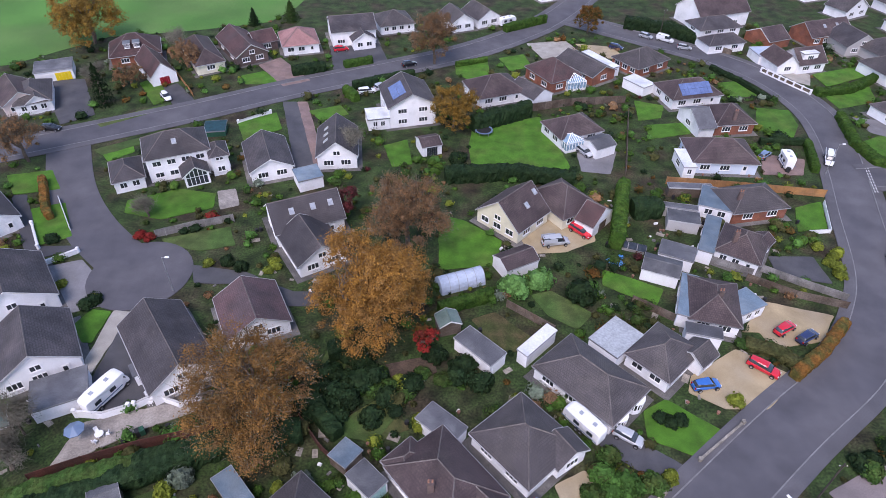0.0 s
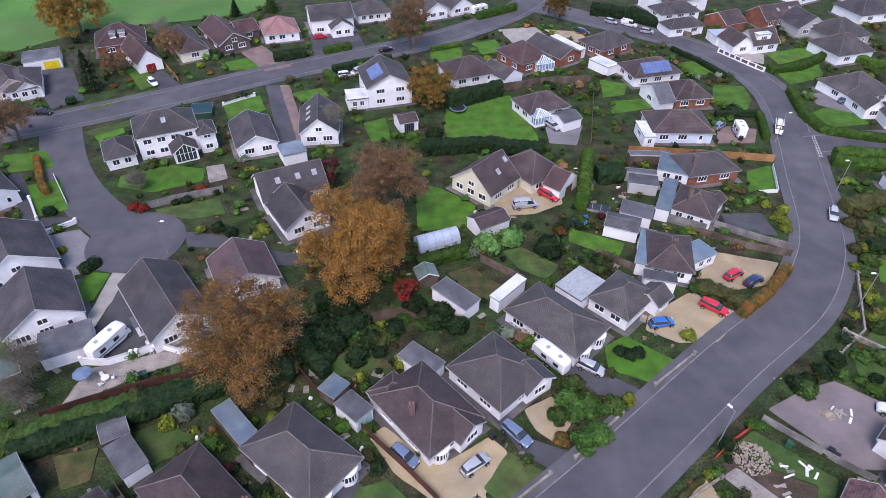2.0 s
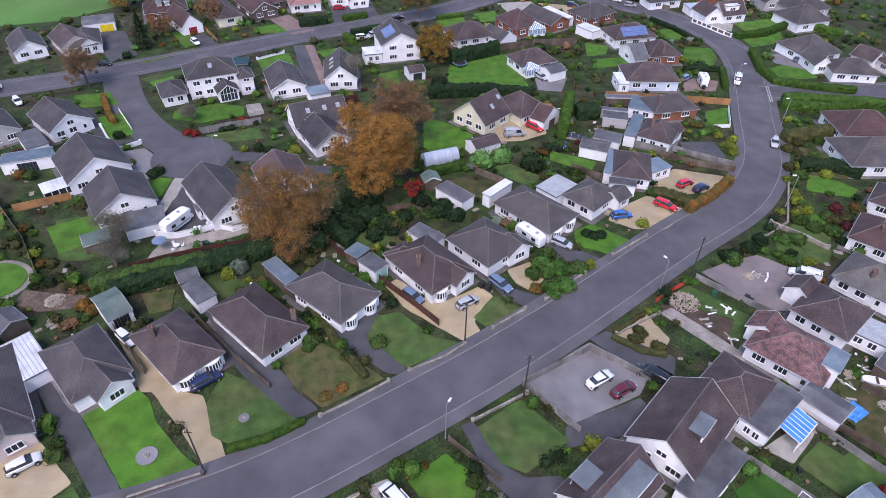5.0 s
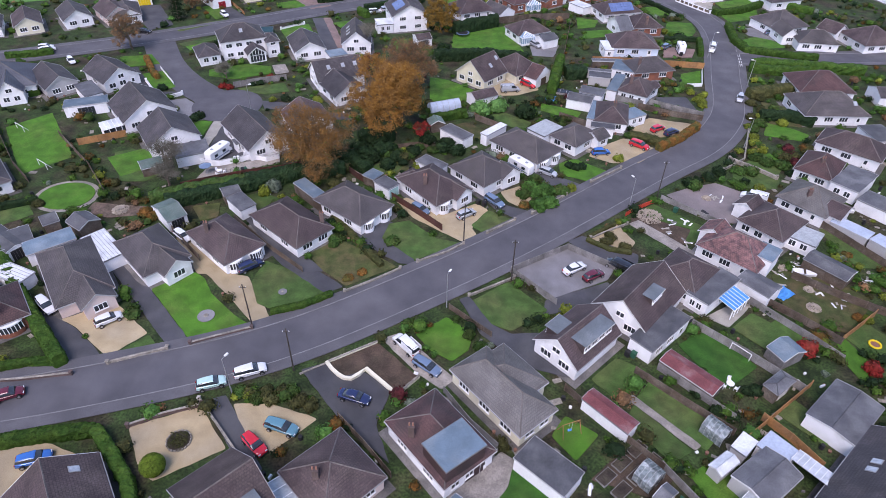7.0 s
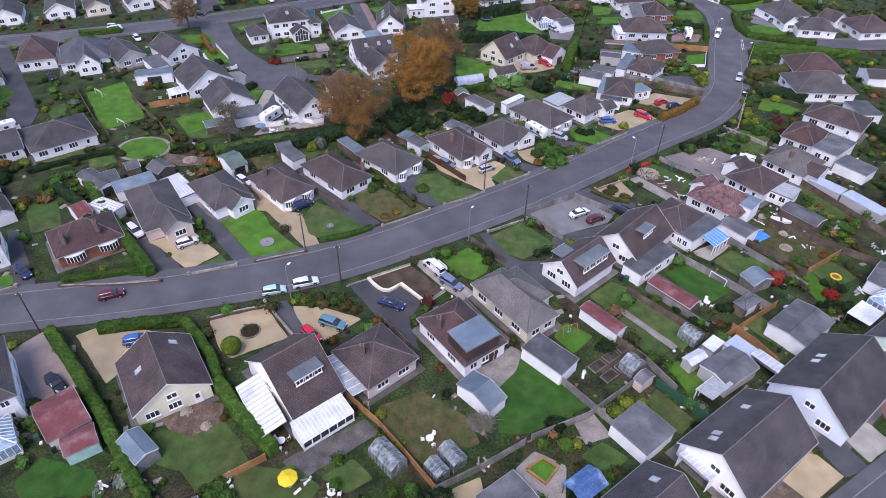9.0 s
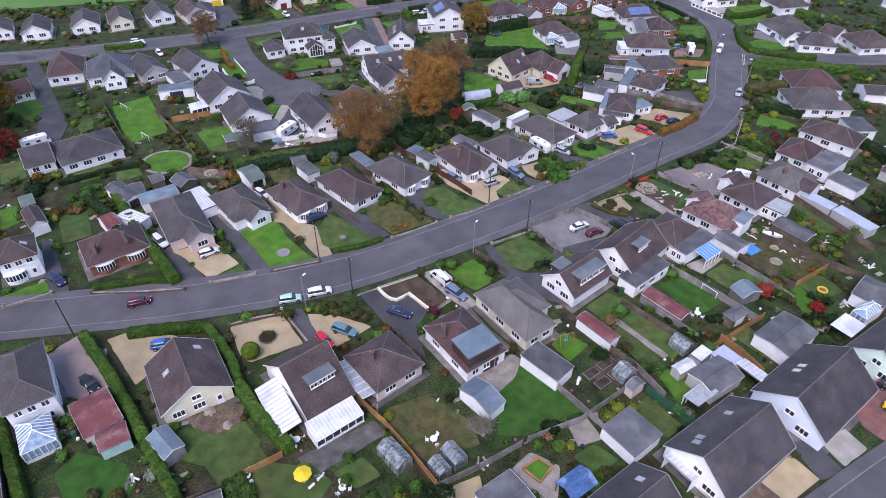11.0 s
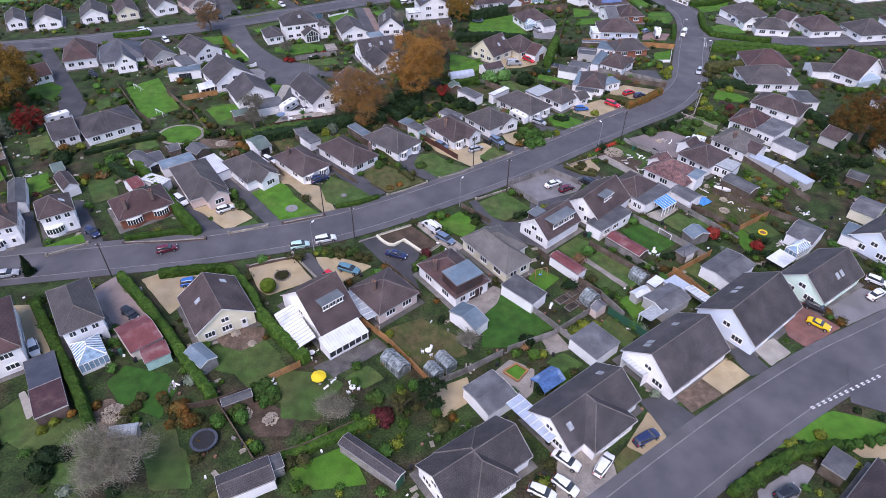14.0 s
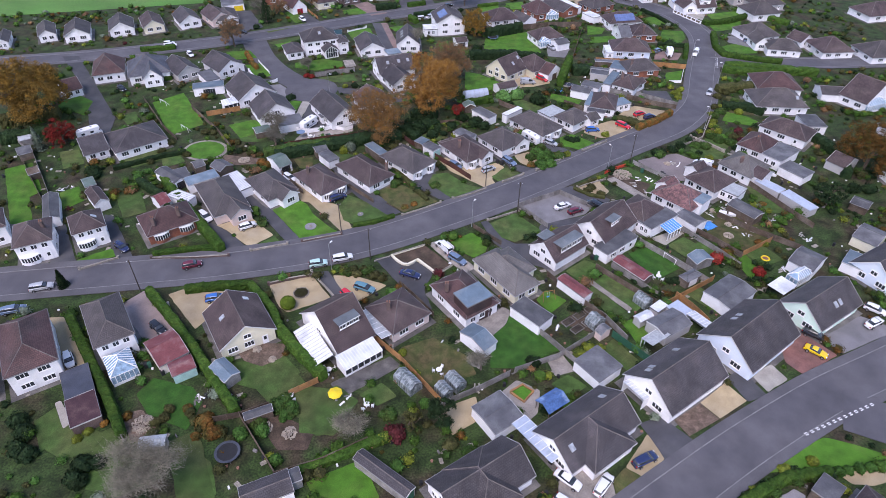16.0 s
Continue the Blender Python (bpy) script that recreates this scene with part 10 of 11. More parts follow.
shrub(-65.8, -58.4, 1.9, 2.6, "dark_leaf", "dark overgrown bush in a back garden")
shrub(-56.2, -59.7, 1.9, 2.6, "dark_leaf", "dark overgrown bush in a back garden")
shrub(-56.3, -62.1, 1.9, 2.6, "dark_leaf", "dark overgrown bush in a back garden")
shrub(75.3, 66.2, 1.7, 2.2, "green_leaf", "green overgrown shrub beside the bend")
shrub(70.1, 48.6, 1.7, 2.2, "green_leaf", "green overgrown shrub beside the bend")
shrub(68.6, 50.9, 1.7, 2.2, "green_leaf", "green overgrown shrub beside the bend")
shrub(72.7, 47.6, 1.7, 2.2, "green_leaf", "green overgrown shrub beside the bend")
shrub(65.2, 45.2, 1.7, 2.2, "green_leaf", "green overgrown shrub beside the bend")
shrub(51.7, 39.6, 1.7, 2.2, "green_leaf", "green overgrown shrub beside the bend")
shrub(70.8, 57.1, 1.5, 2.0, "lime_leaf", "yellow-green shrub beside the bend")
shrub(71.2, 54.2, 1.5, 2.0, "lime_leaf", "yellow-green shrub beside the bend")
shrub(68.7, 52.7, 1.5, 2.0, "lime_leaf", "yellow-green shrub beside the bend")
shrub(80.8, 66.6, 1.5, 2.0, "lime_leaf", "yellow-green shrub beside the bend")
shrub(77.4, 76.7, 1.6, 2.0, "olive_leaf", "olive shrub in a front garden")
shrub(80.7, 79.9, 1.6, 2.0, "olive_leaf", "olive shrub in a front garden")
shrub(83.6, 81.6, 1.6, 2.0, "olive_leaf", "olive shrub in a front garden")
shrub(74.5, 69.2, 1.6, 2.0, "olive_leaf", "olive shrub in a front garden")
shrub(81.5, 54.9, 1.6, 2.0, "olive_leaf", "olive shrub in a front garden")
shrub(74.9, 51.2, 1.6, 2.0, "olive_leaf", "olive shrub in a front garden")
shrub(76.7, 52.6, 1.4, 1.8, "maroon_leaf", "maroon shrub beside a bungalow")
shrub(76.4, 49.1, 1.4, 1.8, "maroon_leaf", "maroon shrub beside a bungalow")
shrub(77.2, 55.0, 1.4, 1.8, "maroon_leaf", "maroon shrub beside a bungalow")
shrub(62.4, 41.3, 1.2, 1.6, "dark_leaf", "dark shrub on a lawn")
shrub(73.4, 44.8, 1.2, 1.6, "dark_leaf", "dark shrub on a lawn")
shrub(36.2, -11.2, 1.2, 1.6, "dark_leaf", "dark shrub on a lawn")
shrub(44.4, -11.1, 1.2, 1.6, "dark_leaf", "dark shrub on a lawn")
shrub(37.8, -14.4, 1.2, 1.6, "dark_leaf", "dark shrub on a lawn")
shrub(-81.7, 32.1, 1.2, 1.6, "olive_leaf", "olive shrub beside an oval lawn")
shrub(-78.8, 30.9, 1.2, 1.6, "olive_leaf", "olive shrub beside an oval lawn")
shrub(-74.2, 30.7, 1.2, 1.6, "olive_leaf", "olive shrub beside an oval lawn")
shrub(-60.2, 34.6, 1.2, 1.6, "olive_leaf", "olive shrub beside an oval lawn")
shrub(-57.5, 33.0, 1.2, 1.6, "olive_leaf", "olive shrub beside an oval lawn")
shrub(-62.8, 38.0, 1.2, 1.6, "olive_leaf", "olive shrub beside an oval lawn")
fence("orange-red plastic barrier fence by the kerb", [(35.7, 29.7), (38.7, 32.0), (42.0, 34.0)], 0.9, "barrier")
hedge("low olive hedge round a gravel bed", [(27.0, 22.2), (30.5, 19.5), (34.2, 18.5)], 0.9, 0.7, "olive_leaf")
hedge("low olive hedge round a gravel bed", [(27.4, 22.8), (32.2, 26.4), (33.1, 26.8)], 0.8, 0.6, "olive_leaf")
shrub(-53.2, 28.3, 1.4, 2.0, "rust_leaf", "rust-coloured shrub beside a garage")
shrub(-51.5, 27.3, 1.4, 2.0, "rust_leaf", "rust-coloured shrub beside a garage")
shrub(27.8, 46.9, 1.2, 1.6, "dark_leaf", "dark low shrub on a front lawn")
shrub(29.1, 46.1, 1.2, 1.6, "dark_leaf", "dark low shrub on a front lawn")
shrub(30.3, 46.5, 1.2, 1.6, "dark_leaf", "dark low shrub on a front lawn")
shrub(20.0, 37.5, 1.6, 2.0, "mid_leaf", "bright green bush in a front garden")
shrub(19.4, 36.1, 1.6, 2.0, "mid_leaf", "bright green bush in a front garden")
shrub(21.2, 36.8, 1.6, 2.0, "mid_leaf", "bright green bush in a front garden")
shrub(38.8, 49.8, 1.3, 1.8, "lime_leaf", "yellow-green bush beside a drive")
shrub(26.8, 38.3, 1.3, 1.8, "lime_leaf", "yellow-green bush beside a drive")
shrub(59.5, -53.6, 1.0, 1.8, "mid_leaf", "small clipped bush in a row")
shrub(61.1, -53.3, 1.0, 1.8, "mid_leaf", "small clipped bush in a row")
shrub(63.0, -52.9, 1.0, 1.8, "mid_leaf", "small clipped bush in a row")
shrub(64.8, -52.5, 1.0, 1.8, "mid_leaf", "small clipped bush in a row")
shrub(66.7, -52.2, 1.0, 1.8, "mid_leaf", "small clipped bush in a row")
shrub(41.3, -61.4, 1.5, 2.0, "green_leaf", "green bush beside the lower road")
shrub(44.3, -59.5, 1.5, 2.0, "green_leaf", "green bush beside the lower road")
shrub(48.0, -57.1, 1.5, 2.0, "green_leaf", "green bush beside the lower road")
shrub(52.4, -55.1, 1.5, 2.0, "green_leaf", "green bush beside the lower road")
shrub(55.1, -54.5, 1.5, 2.0, "green_leaf", "green bush beside the lower road")
shrub(-42.2, -50.5, 1.1, 1.4, "olive_leaf", "olive shrub in a back garden")
shrub(-40.8, -52.0, 1.1, 1.4, "olive_leaf", "olive shrub in a back garden")
shrub(-43.6, -49.0, 1.1, 1.4, "olive_leaf", "olive shrub in a back garden")
shrub(-47.3, -48.6, 1.1, 1.4, "olive_leaf", "olive shrub in a back garden")
shrub(-47.6, -50.2, 1.1, 1.4, "olive_leaf", "olive shrub in a back garden")
shrub(-48.4, -51.2, 1.1, 1.4, "olive_leaf", "olive shrub in a back garden")
shrub(-37.2, -52.4, 1.1, 1.4, "olive_leaf", "olive shrub in a back garden")
shrub(-35.4, -53.8, 1.1, 1.4, "olive_leaf", "olive shrub in a back garden")
shrub(-44.3, -48.4, 1.0, 1.2, "rust_leaf", "russet plant in a back garden")
shrub(-41.1, -53.4, 1.0, 1.2, "rust_leaf", "russet plant in a back garden")
shrub(-35.9, -56.2, 1.0, 1.2, "rust_leaf", "russet plant in a back garden")
shrub(-53.7, -50.3, 1.0, 1.2, "rust_leaf", "russet plant in a back garden")
shrub(-30.9, -51.8, 1.4, 1.9, "mid_leaf", "bright green bush in a back garden")
shrub(-27.3, -46.9, 1.4, 1.9, "mid_leaf", "bright green bush in a back garden")
shrub(-27.8, -48.6, 1.4, 1.9, "mid_leaf", "bright green bush in a back garden")
shrub(-27.3, -57.0, 1.4, 1.9, "mid_leaf", "bright green bush in a back garden")
tree("tall oak with dense orange-brown autumn leaves", -10.6, 61.0, 17.0, 17.0, 'oak_leaf', 11, 76000, 0.12, 0.5, 0.1, 200, 1.0, 1500)
tree("oak with thinning russet leaves beside gardens", -24.3, 45.2, 13.5, 18.0, 'russet_leaf', 12, 48000, 0.105, 0.45, 0.1, 130, 1.0, 4000)
tree("brown half-bare oak behind the orange oak", -7.2, 81.1, 13.5, 15.0, 'brown_leaf', 13, 32000, 0.115, 0.4, 0.15, 90, 1.0, 4000)
tree("bare brown tree with a few leaves by the upper road", -4.1, 155.2, 14.0, 13.0, 'brown_leaf', 14, 20000, 0.125, 0.35, 0.2, 70, 1.0, 3000)
tree("small golden-brown tree beside a white house", 0.7, 121.8, 10.0, 11.0, 'oak_leaf_olive', 15, 24000, 0.125, 0.25, 0.08, 70)
tree("rust-coloured tree beside the road", 40.0, 178.7, 8.0, 8.0, 'rust_leaf', 16, 8000, 0.17, 0.25, 0.12, 50)
tree("brown oak at the edge of the field", -96.8, 163.7, 15.0, 18.5, 'oak_leaf_olive', 17, 20000, 0.21, 0.4, 0.05, 90)
tree("brown half-bare tree by the upper road", -84.7, 105.0, 10.0, 10.0, 'brown_leaf', 18, 9000, 0.13, 0.3, 0.15, 50, 1.0, 4000)
tree("big golden-brown oak beside a long drive", -124.8, 46.7, 18.0, 20.0, 'oak_leaf_olive', 19, 42000, 0.18, 0.55, 0.06, 180)
tree("orange oak behind the gardens", 104.2, 36.9, 13.5, 16.5, 'rust_leaf', 20, 24000, 0.16, 0.4, 0.05, 110)
tree("red-leaved tree beside a shed", -109.3, 34.4, 6.5, 9.0, 'red_leaf', 21, 11000, 0.13, 0.2, 0.08, 40)
tree("small crimson maple under the oak", -3.0, 57.9, 4.2, 4.5, 'red_leaf', 22, 5000, 0.11, 0.12, 0.1, 25)
tree("dark copper-leaved tree beside a slate roof", -18.3, 89.1, 6.0, 5.5, 'maroon_leaf', 23, 6000, 0.12, 0.2, 0.12, 30)
tree("brown autumn tree among gardens", -66.6, 148.6, 8.0, 8.5, 'brown_leaf', 24, 6000, 0.15, 0.25, 0.15, 40)
tree("brown autumn tree beside a drive", -77.0, 138.6, 5.5, 8.0, 'brown_leaf', 25, 5000, 0.14, 0.25, 0.15, 40)
tree("dark evergreen tree behind gardens", 87.1, 18.9, 7.0, 7.0, 'dark_leaf', 26, 8000, 0.14, 0.25, 0.08, 35)
tree("dark evergreen tree beside an outbuilding", -1.9, -48.7, 6.5, 5.5, 'dark_leaf', 28, 9000, 0.12, 0.2, 0.05, 35)
tree("olive evergreen shrub tree in a garden", -6.6, -49.7, 4.0, 3.6, 'olive_leaf', 29, 6000, 0.1, 0.15, 0.05, 28)
bare_tree("leafless grey-brown tree in a back garden", -43.9, -62.3, 9.0, 13.0, 31, 12000)
bare_tree("leafless grey willow in a back garden", -16.1, -50.5, 5.0, 6.5, 32, 2600)
bare_tree("leafless tree behind a white bungalow", -53.4, 42.8, 8.0, 8.0, 33, 2600)
bare_tree("leafless tree in front of a white bungalow", -20.4, 107.8, 8.0, 7.0, 34, 2200)
bare_tree("leafless shrub tree behind a garden", -52.4, 38.0, 5.0, 8.0, 35, 2600)
bare_tree("leafless apple tree in a garden", 4.3, -36.7, 4.0, 5.0, 36, 1600)
bare_tree("leafless tree in front of a house", -54.2, 87.7, 4.0, 6.0, 37, 1600)
conifer("dark green conifer in a front garden", -79.8, 129.7, 10.0, 7.0, 'dark_leaf', 41)
conifer("blue-green conifer beside a red tree", -114.2, 31.0, 7.0, 4.0, 'grey_leaf', 42)
conifer("dark upright conifer beside the road", -80.3, -20.6, 4.5, 2.4, 'dark_leaf', 43)
conifer("small conifer at the field's edge", -57.1, 179.4, 5.0, 4.0, 'dark_leaf', 44)
conifer("green conifer at the field's edge", -47.0, 183.2, 6.0, 6.0, 'green_leaf', 45)
shrub(10.2, 70.3, 2.6, 4.2, "fresh_leaf", "bright green rounded bush behind a garage")
shrub(14.5, 71.8, 2.6, 4.2, "fresh_leaf", "bright green rounded bush behind a garage")
shrub(21.0, 69.1, 3.0, 4.5, "dark_leaf", "dark rounded evergreen bush in a garden")
shrub(18.6, 38.5, 2.0, 2.4, "mid_leaf", "rounded green shrub in a front garden")
shrub(21.3, 37.4, 2.0, 2.4, "mid_leaf", "rounded green shrub in a front garden")
shrub(21.8, 33.1, 2.0, 2.4, "mid_leaf", "rounded green shrub in a front garden")
shrub(19.6, 32.1, 2.0, 2.4, "mid_leaf", "rounded green shrub in a front garden")
shrub(19.9, 41.0, 1.7, 2.0, "green_leaf", "dark rounded shrub in a front garden")
shrub(17.0, 36.0, 1.7, 2.0, "green_leaf", "dark rounded shrub in a front garden")
shrub(24.8, 37.5, 1.7, 2.0, "green_leaf", "dark rounded shrub in a front garden")
shrub(16.9, 32.5, 1.2, 1.4, "rust_leaf", "russet shrub beside a drive")
shrub(27.2, 38.8, 0.9, 1.0, "lime_leaf", "lime yellow shrub beside the road")
shrub(-4.0, 45.3, 1.0, 1.6, "lime_leaf", "lime yellow shrub in a garden")
shrub(-33.5, 35.9, 1.0, 1.6, "lime_leaf", "lime yellow shrub in a garden")
shrub(-20.1, 36.0, 1.0, 1.6, "lime_leaf", "lime yellow shrub in a garden")
shrub(-17.0, 36.6, 1.6, 2.6, "grey_leaf", "grey-green shrub in a back garden")
topiary(-33.5, -23.6, 1.5, 2.7)
round_bed(-32.0, -19.4, 1.5)
shrub(2.2, 54.5, 2.2, 2.6, "dark_leaf", "dark evergreen shrub between gardens")
shrub(4.6, 51.7, 2.2, 2.6, "dark_leaf", "dark evergreen shrub between gardens")
shrub(-13.7, 56.2, 2.2, 2.6, "dark_leaf", "dark evergreen shrub between gardens")
shrub(-16.6, 52.8, 2.2, 2.6, "dark_leaf", "dark evergreen shrub between gardens")
shrub(-10.5, 52.8, 2.2, 2.6, "dark_leaf", "dark evergreen shrub between gardens")
shrub(-14.9, 49.4, 2.6, 3.2, "dark_leaf", "dark evergreen bush under the oak")
shrub(-12.4, 51.4, 2.6, 3.2, "dark_leaf", "dark evergreen bush under the oak")
shrub(-17.4, 47.3, 2.6, 3.2, "dark_leaf", "dark evergreen bush under the oak")
shrub(-9.9, 50.0, 1.4, 1.6, "green_leaf", "green shrub in a back garden")
shrub(-8.0, 51.1, 1.4, 1.6, "green_leaf", "green shrub in a back garden")
shrub(-5.9, 49.5, 1.4, 1.6, "green_leaf", "green shrub in a back garden")
shrub(-9.4, 53.2, 1.4, 1.6, "green_leaf", "green shrub in a back garden")
shrub(-3.6, 53.3, 1.4, 1.6, "green_leaf", "green shrub in a back garden")
shrub(-0.7, 52.2, 1.4, 1.6, "green_leaf", "green shrub in a back garden")
shrub(-3.8, 45.9, 1.0, 1.3, "lime_leaf", "yellow-green shrub in a garden")
shrub(-6.8, 52.3, 1.0, 1.3, "lime_leaf", "yellow-green shrub in a garden")
shrub(-61.4, 69.4, 1.0, 1.3, "lime_leaf", "yellow-green shrub in a garden")
shrub(-54.8, 66.7, 1.0, 1.3, "lime_leaf", "yellow-green shrub in a garden")
shrub(-39.7, 75.4, 1.0, 1.3, "lime_leaf", "yellow-green shrub in a garden")
shrub(-28.4, 74.7, 1.0, 1.3, "lime_leaf", "yellow-green shrub in a garden")
shrub(-29.6, 73.7, 1.0, 1.3, "lime_leaf", "yellow-green shrub in a garden")
shrub(-24.9, -11.9, 1.2, 1.5, "olive_leaf", "olive shrub beside the road")
shrub(-22.6, -11.8, 1.2, 1.5, "olive_leaf", "olive shrub beside the road")
shrub(-20.4, -11.8, 1.2, 1.5, "olive_leaf", "olive shrub beside the road")
shrub(-17.8, -13.2, 1.2, 1.5, "olive_leaf", "olive shrub beside the road")
shrub(-21.6, -13.2, 1.2, 1.5, "olive_leaf", "olive shrub beside the road")
shrub(-16.2, -14.1, 1.2, 1.5, "olive_leaf", "olive shrub beside the road")
shrub(-26.0, -11.9, 1.2, 1.5, "green_leaf", "green shrub beside the road")
shrub(-23.6, -12.8, 1.2, 1.5, "green_leaf", "green shrub beside the road")
shrub(-19.2, -11.8, 1.2, 1.5, "green_leaf", "green shrub beside the road")
shrub(52.7, 41.0, 1.6, 2.2, "dark_leaf", "dark shrub at the corner of a forecourt")
shrub(55.6, 42.8, 1.6, 2.2, "dark_leaf", "dark shrub at the corner of a forecourt")
shrub(58.7, 45.0, 1.6, 2.2, "dark_leaf", "dark shrub at the corner of a forecourt")
shrub(50.9, 40.6, 1.6, 2.2, "dark_leaf", "dark shrub at the corner of a forecourt")
shrub(72.2, 64.9, 1.3, 1.5, "lime_leaf", "yellow-green shrub beside the road")
shrub(76.1, 69.7, 1.3, 1.5, "lime_leaf", "yellow-green shrub beside the road")
shrub(71.7, 60.1, 1.3, 1.5, "lime_leaf", "yellow-green shrub beside the road")
shrub(65.9, 79.9, 1.3, 1.5, "lime_leaf", "yellow-green shrub beside the road")
shrub(65.1, 75.2, 1.3, 1.5, "lime_leaf", "yellow-green shrub beside the road")
shrub(64.8, 39.4, 1.3, 1.5, "lime_leaf", "yellow-green shrub beside the road")
shrub(63.0, 45.4, 1.5, 1.8, "green_leaf", "green shrub in a front garden")
shrub(78.0, 69.5, 1.5, 1.8, "green_leaf", "green shrub in a front garden")
shrub(81.9, 74.0, 1.5, 1.8, "green_leaf", "green shrub in a front garden")
shrub(70.8, 54.8, 1.5, 1.8, "green_leaf", "green shrub in a front garden")
shrub(74.2, 52.5, 1.5, 1.8, "green_leaf", "green shrub in a front garden")
shrub(73.1, 63.8, 1.5, 1.8, "green_leaf", "green shrub in a front garden")
shrub(31.4, 23.2, 1.3, 1.4, "olive_leaf", "olive shrub in a gravel bed")
shrub(30.5, 21.6, 1.3, 1.4, "olive_leaf", "olive shrub in a gravel bed")
shrub(33.2, 20.1, 1.3, 1.4, "olive_leaf", "olive shrub in a gravel bed")
shrub(64.2, 82.5, 1.3, 1.7, "lime_leaf", "clipped golden shrub beside the road")
shrub(67.1, 81.1, 1.3, 1.7, "lime_leaf", "clipped golden shrub beside the road")
shrub(65.6, 77.1, 1.3, 1.7, "lime_leaf", "clipped golden shrub beside the road")
shrub(64.6, 78.3, 1.3, 1.7, "lime_leaf", "clipped golden shrub beside the road")
shrub(64.9, 75.6, 1.3, 1.7, "lime_leaf", "clipped golden shrub beside the road")
shrub(-40.5, -50.1, 1.4, 1.8, "rust_leaf", "orange autumn shrub in a back garden")
shrub(-39.0, -52.6, 1.4, 1.8, "rust_leaf", "orange autumn shrub in a back garden")
shrub(-56.8, -52.0, 0.8, 1.2, "oak_leaf", "orange autumn shrub beside a fence")
shrub(-59.7, -55.1, 1.0, 1.3, "lime_leaf", "yellow-green shrub in a back garden")
shrub(-28.4, -56.4, 1.0, 1.3, "lime_leaf", "yellow-green shrub in a back garden")
shrub(-58.6, -53.6, 1.0, 1.3, "lime_leaf", "yellow-green shrub in a back garden")
shrub(-9.9, -34.0, 1.0, 1.3, "lime_leaf", "yellow-green shrub in a back garden")
shrub(-31.7, -50.3, 1.6, 1.8, "green_leaf", "green bush in a back garden")
shrub(-28.5, -45.8, 1.6, 1.8, "green_leaf", "green bush in a back garden")
shrub(-27.1, -48.0, 1.6, 1.8, "green_leaf", "green bush in a back garden")
shrub(-10.8, -47.4, 1.6, 1.8, "green_leaf", "green bush in a back garden")
shrub(2.9, -54.1, 1.6, 1.8, "green_leaf", "green bush in a back garden")
shrub(-9.1, -51.0, 1.4, 1.6, "maroon_leaf", "dark red shrub beside an outbuilding")
shrub(-56.8, -59.1, 1.6, 2.2, "dark_leaf", "dark evergreen bush in a back garden")
shrub(-55.7, -62.6, 1.6, 2.2, "dark_leaf", "dark evergreen bush in a back garden")
shrub(13.9, -34.9, 1.6, 2.2, "dark_leaf", "dark evergreen bush in a back garden")
shrub(-54.4, -59.0, 1.6, 2.2, "dark_leaf", "dark evergreen bush in a back garden")
shrub(-95.0, 20.8, 2.0, 3.0, "dark_leaf", "dark rounded bush between gardens")
shrub(100.6, 26.5, 2.0, 3.0, "dark_leaf", "dark rounded bush between gardens")
shrub(96.4, 26.2, 2.0, 3.0, "dark_leaf", "dark rounded bush between gardens")
shrub(-93.4, 19.0, 2.0, 3.0, "dark_leaf", "dark rounded bush between gardens")
shrub(5.2, -1.1, 1.1, 1.4, "green_leaf", "green shrub beside a lawn")
shrub(-4.1, 1.1, 1.1, 1.4, "green_leaf", "green shrub beside a lawn")
shrub(6.8, -3.3, 1.1, 1.4, "green_leaf", "green shrub beside a lawn")
shrub(-16.9, 21.5, 1.1, 1.4, "green_leaf", "green shrub beside a lawn")
shrub(-17.7, 19.9, 1.1, 1.4, "green_leaf", "green shrub beside a lawn")
shrub(-14.3, 11.3, 1.0, 1.0, "rust_leaf", "russet shrub beside a lawn")
shrub(-12.1, 12.8, 1.0, 1.0, "rust_leaf", "russet shrub beside a lawn")
shrub(-92.9, 75.0, 1.0, 1.0, "rust_leaf", "russet shrub beside a lawn")
shrub(72.1, 18.7, 1.0, 1.0, "rust_leaf", "russet shrub beside a lawn")
shrub(66.2, 3.5, 1.0, 1.0, "rust_leaf", "russet shrub beside a lawn")
shrub(55.4, -3.3, 1.2, 1.6, "red_leaf", "red autumn shrub in a garden")
shrub(-64.7, 24.5, 1.2, 1.6, "red_leaf", "red autumn shrub in a garden")
shrub(72.3, 119.4, 2.4, 2.6, "dark_leaf", "dark round bush in a garden")
shrub(9.8, 128.0, 2.4, 2.6, "dark_leaf", "dark round bush in a garden")
shrub(1.5, 108.2, 2.4, 2.6, "dark_leaf", "dark round bush in a garden")
shrub(2.6, 103.6, 2.4, 2.6, "dark_leaf", "dark round bush in a garden")
shrub(-10.0, 46.0, 2.0, 2.4, "dark_leaf", "dark evergreen bush behind gardens")
shrub(-4.9, 51.2, 2.0, 2.4, "dark_leaf", "dark evergreen bush behind gardens")
shrub(-12.9, 48.6, 2.0, 2.4, "dark_leaf", "dark evergreen bush behind gardens")
shrub(-17.5, 49.9, 2.0, 2.4, "dark_leaf", "dark evergreen bush behind gardens")
shrub(-14.4, 46.0, 2.0, 2.4, "dark_leaf", "dark evergreen bush behind gardens")
shrub(-8.4, 49.2, 2.0, 2.4, "dark_leaf", "dark evergreen bush behind gardens")
shrub(-7.5, 20.8, 1.4, 1.7, "green_leaf", "green shrub in a front garden")
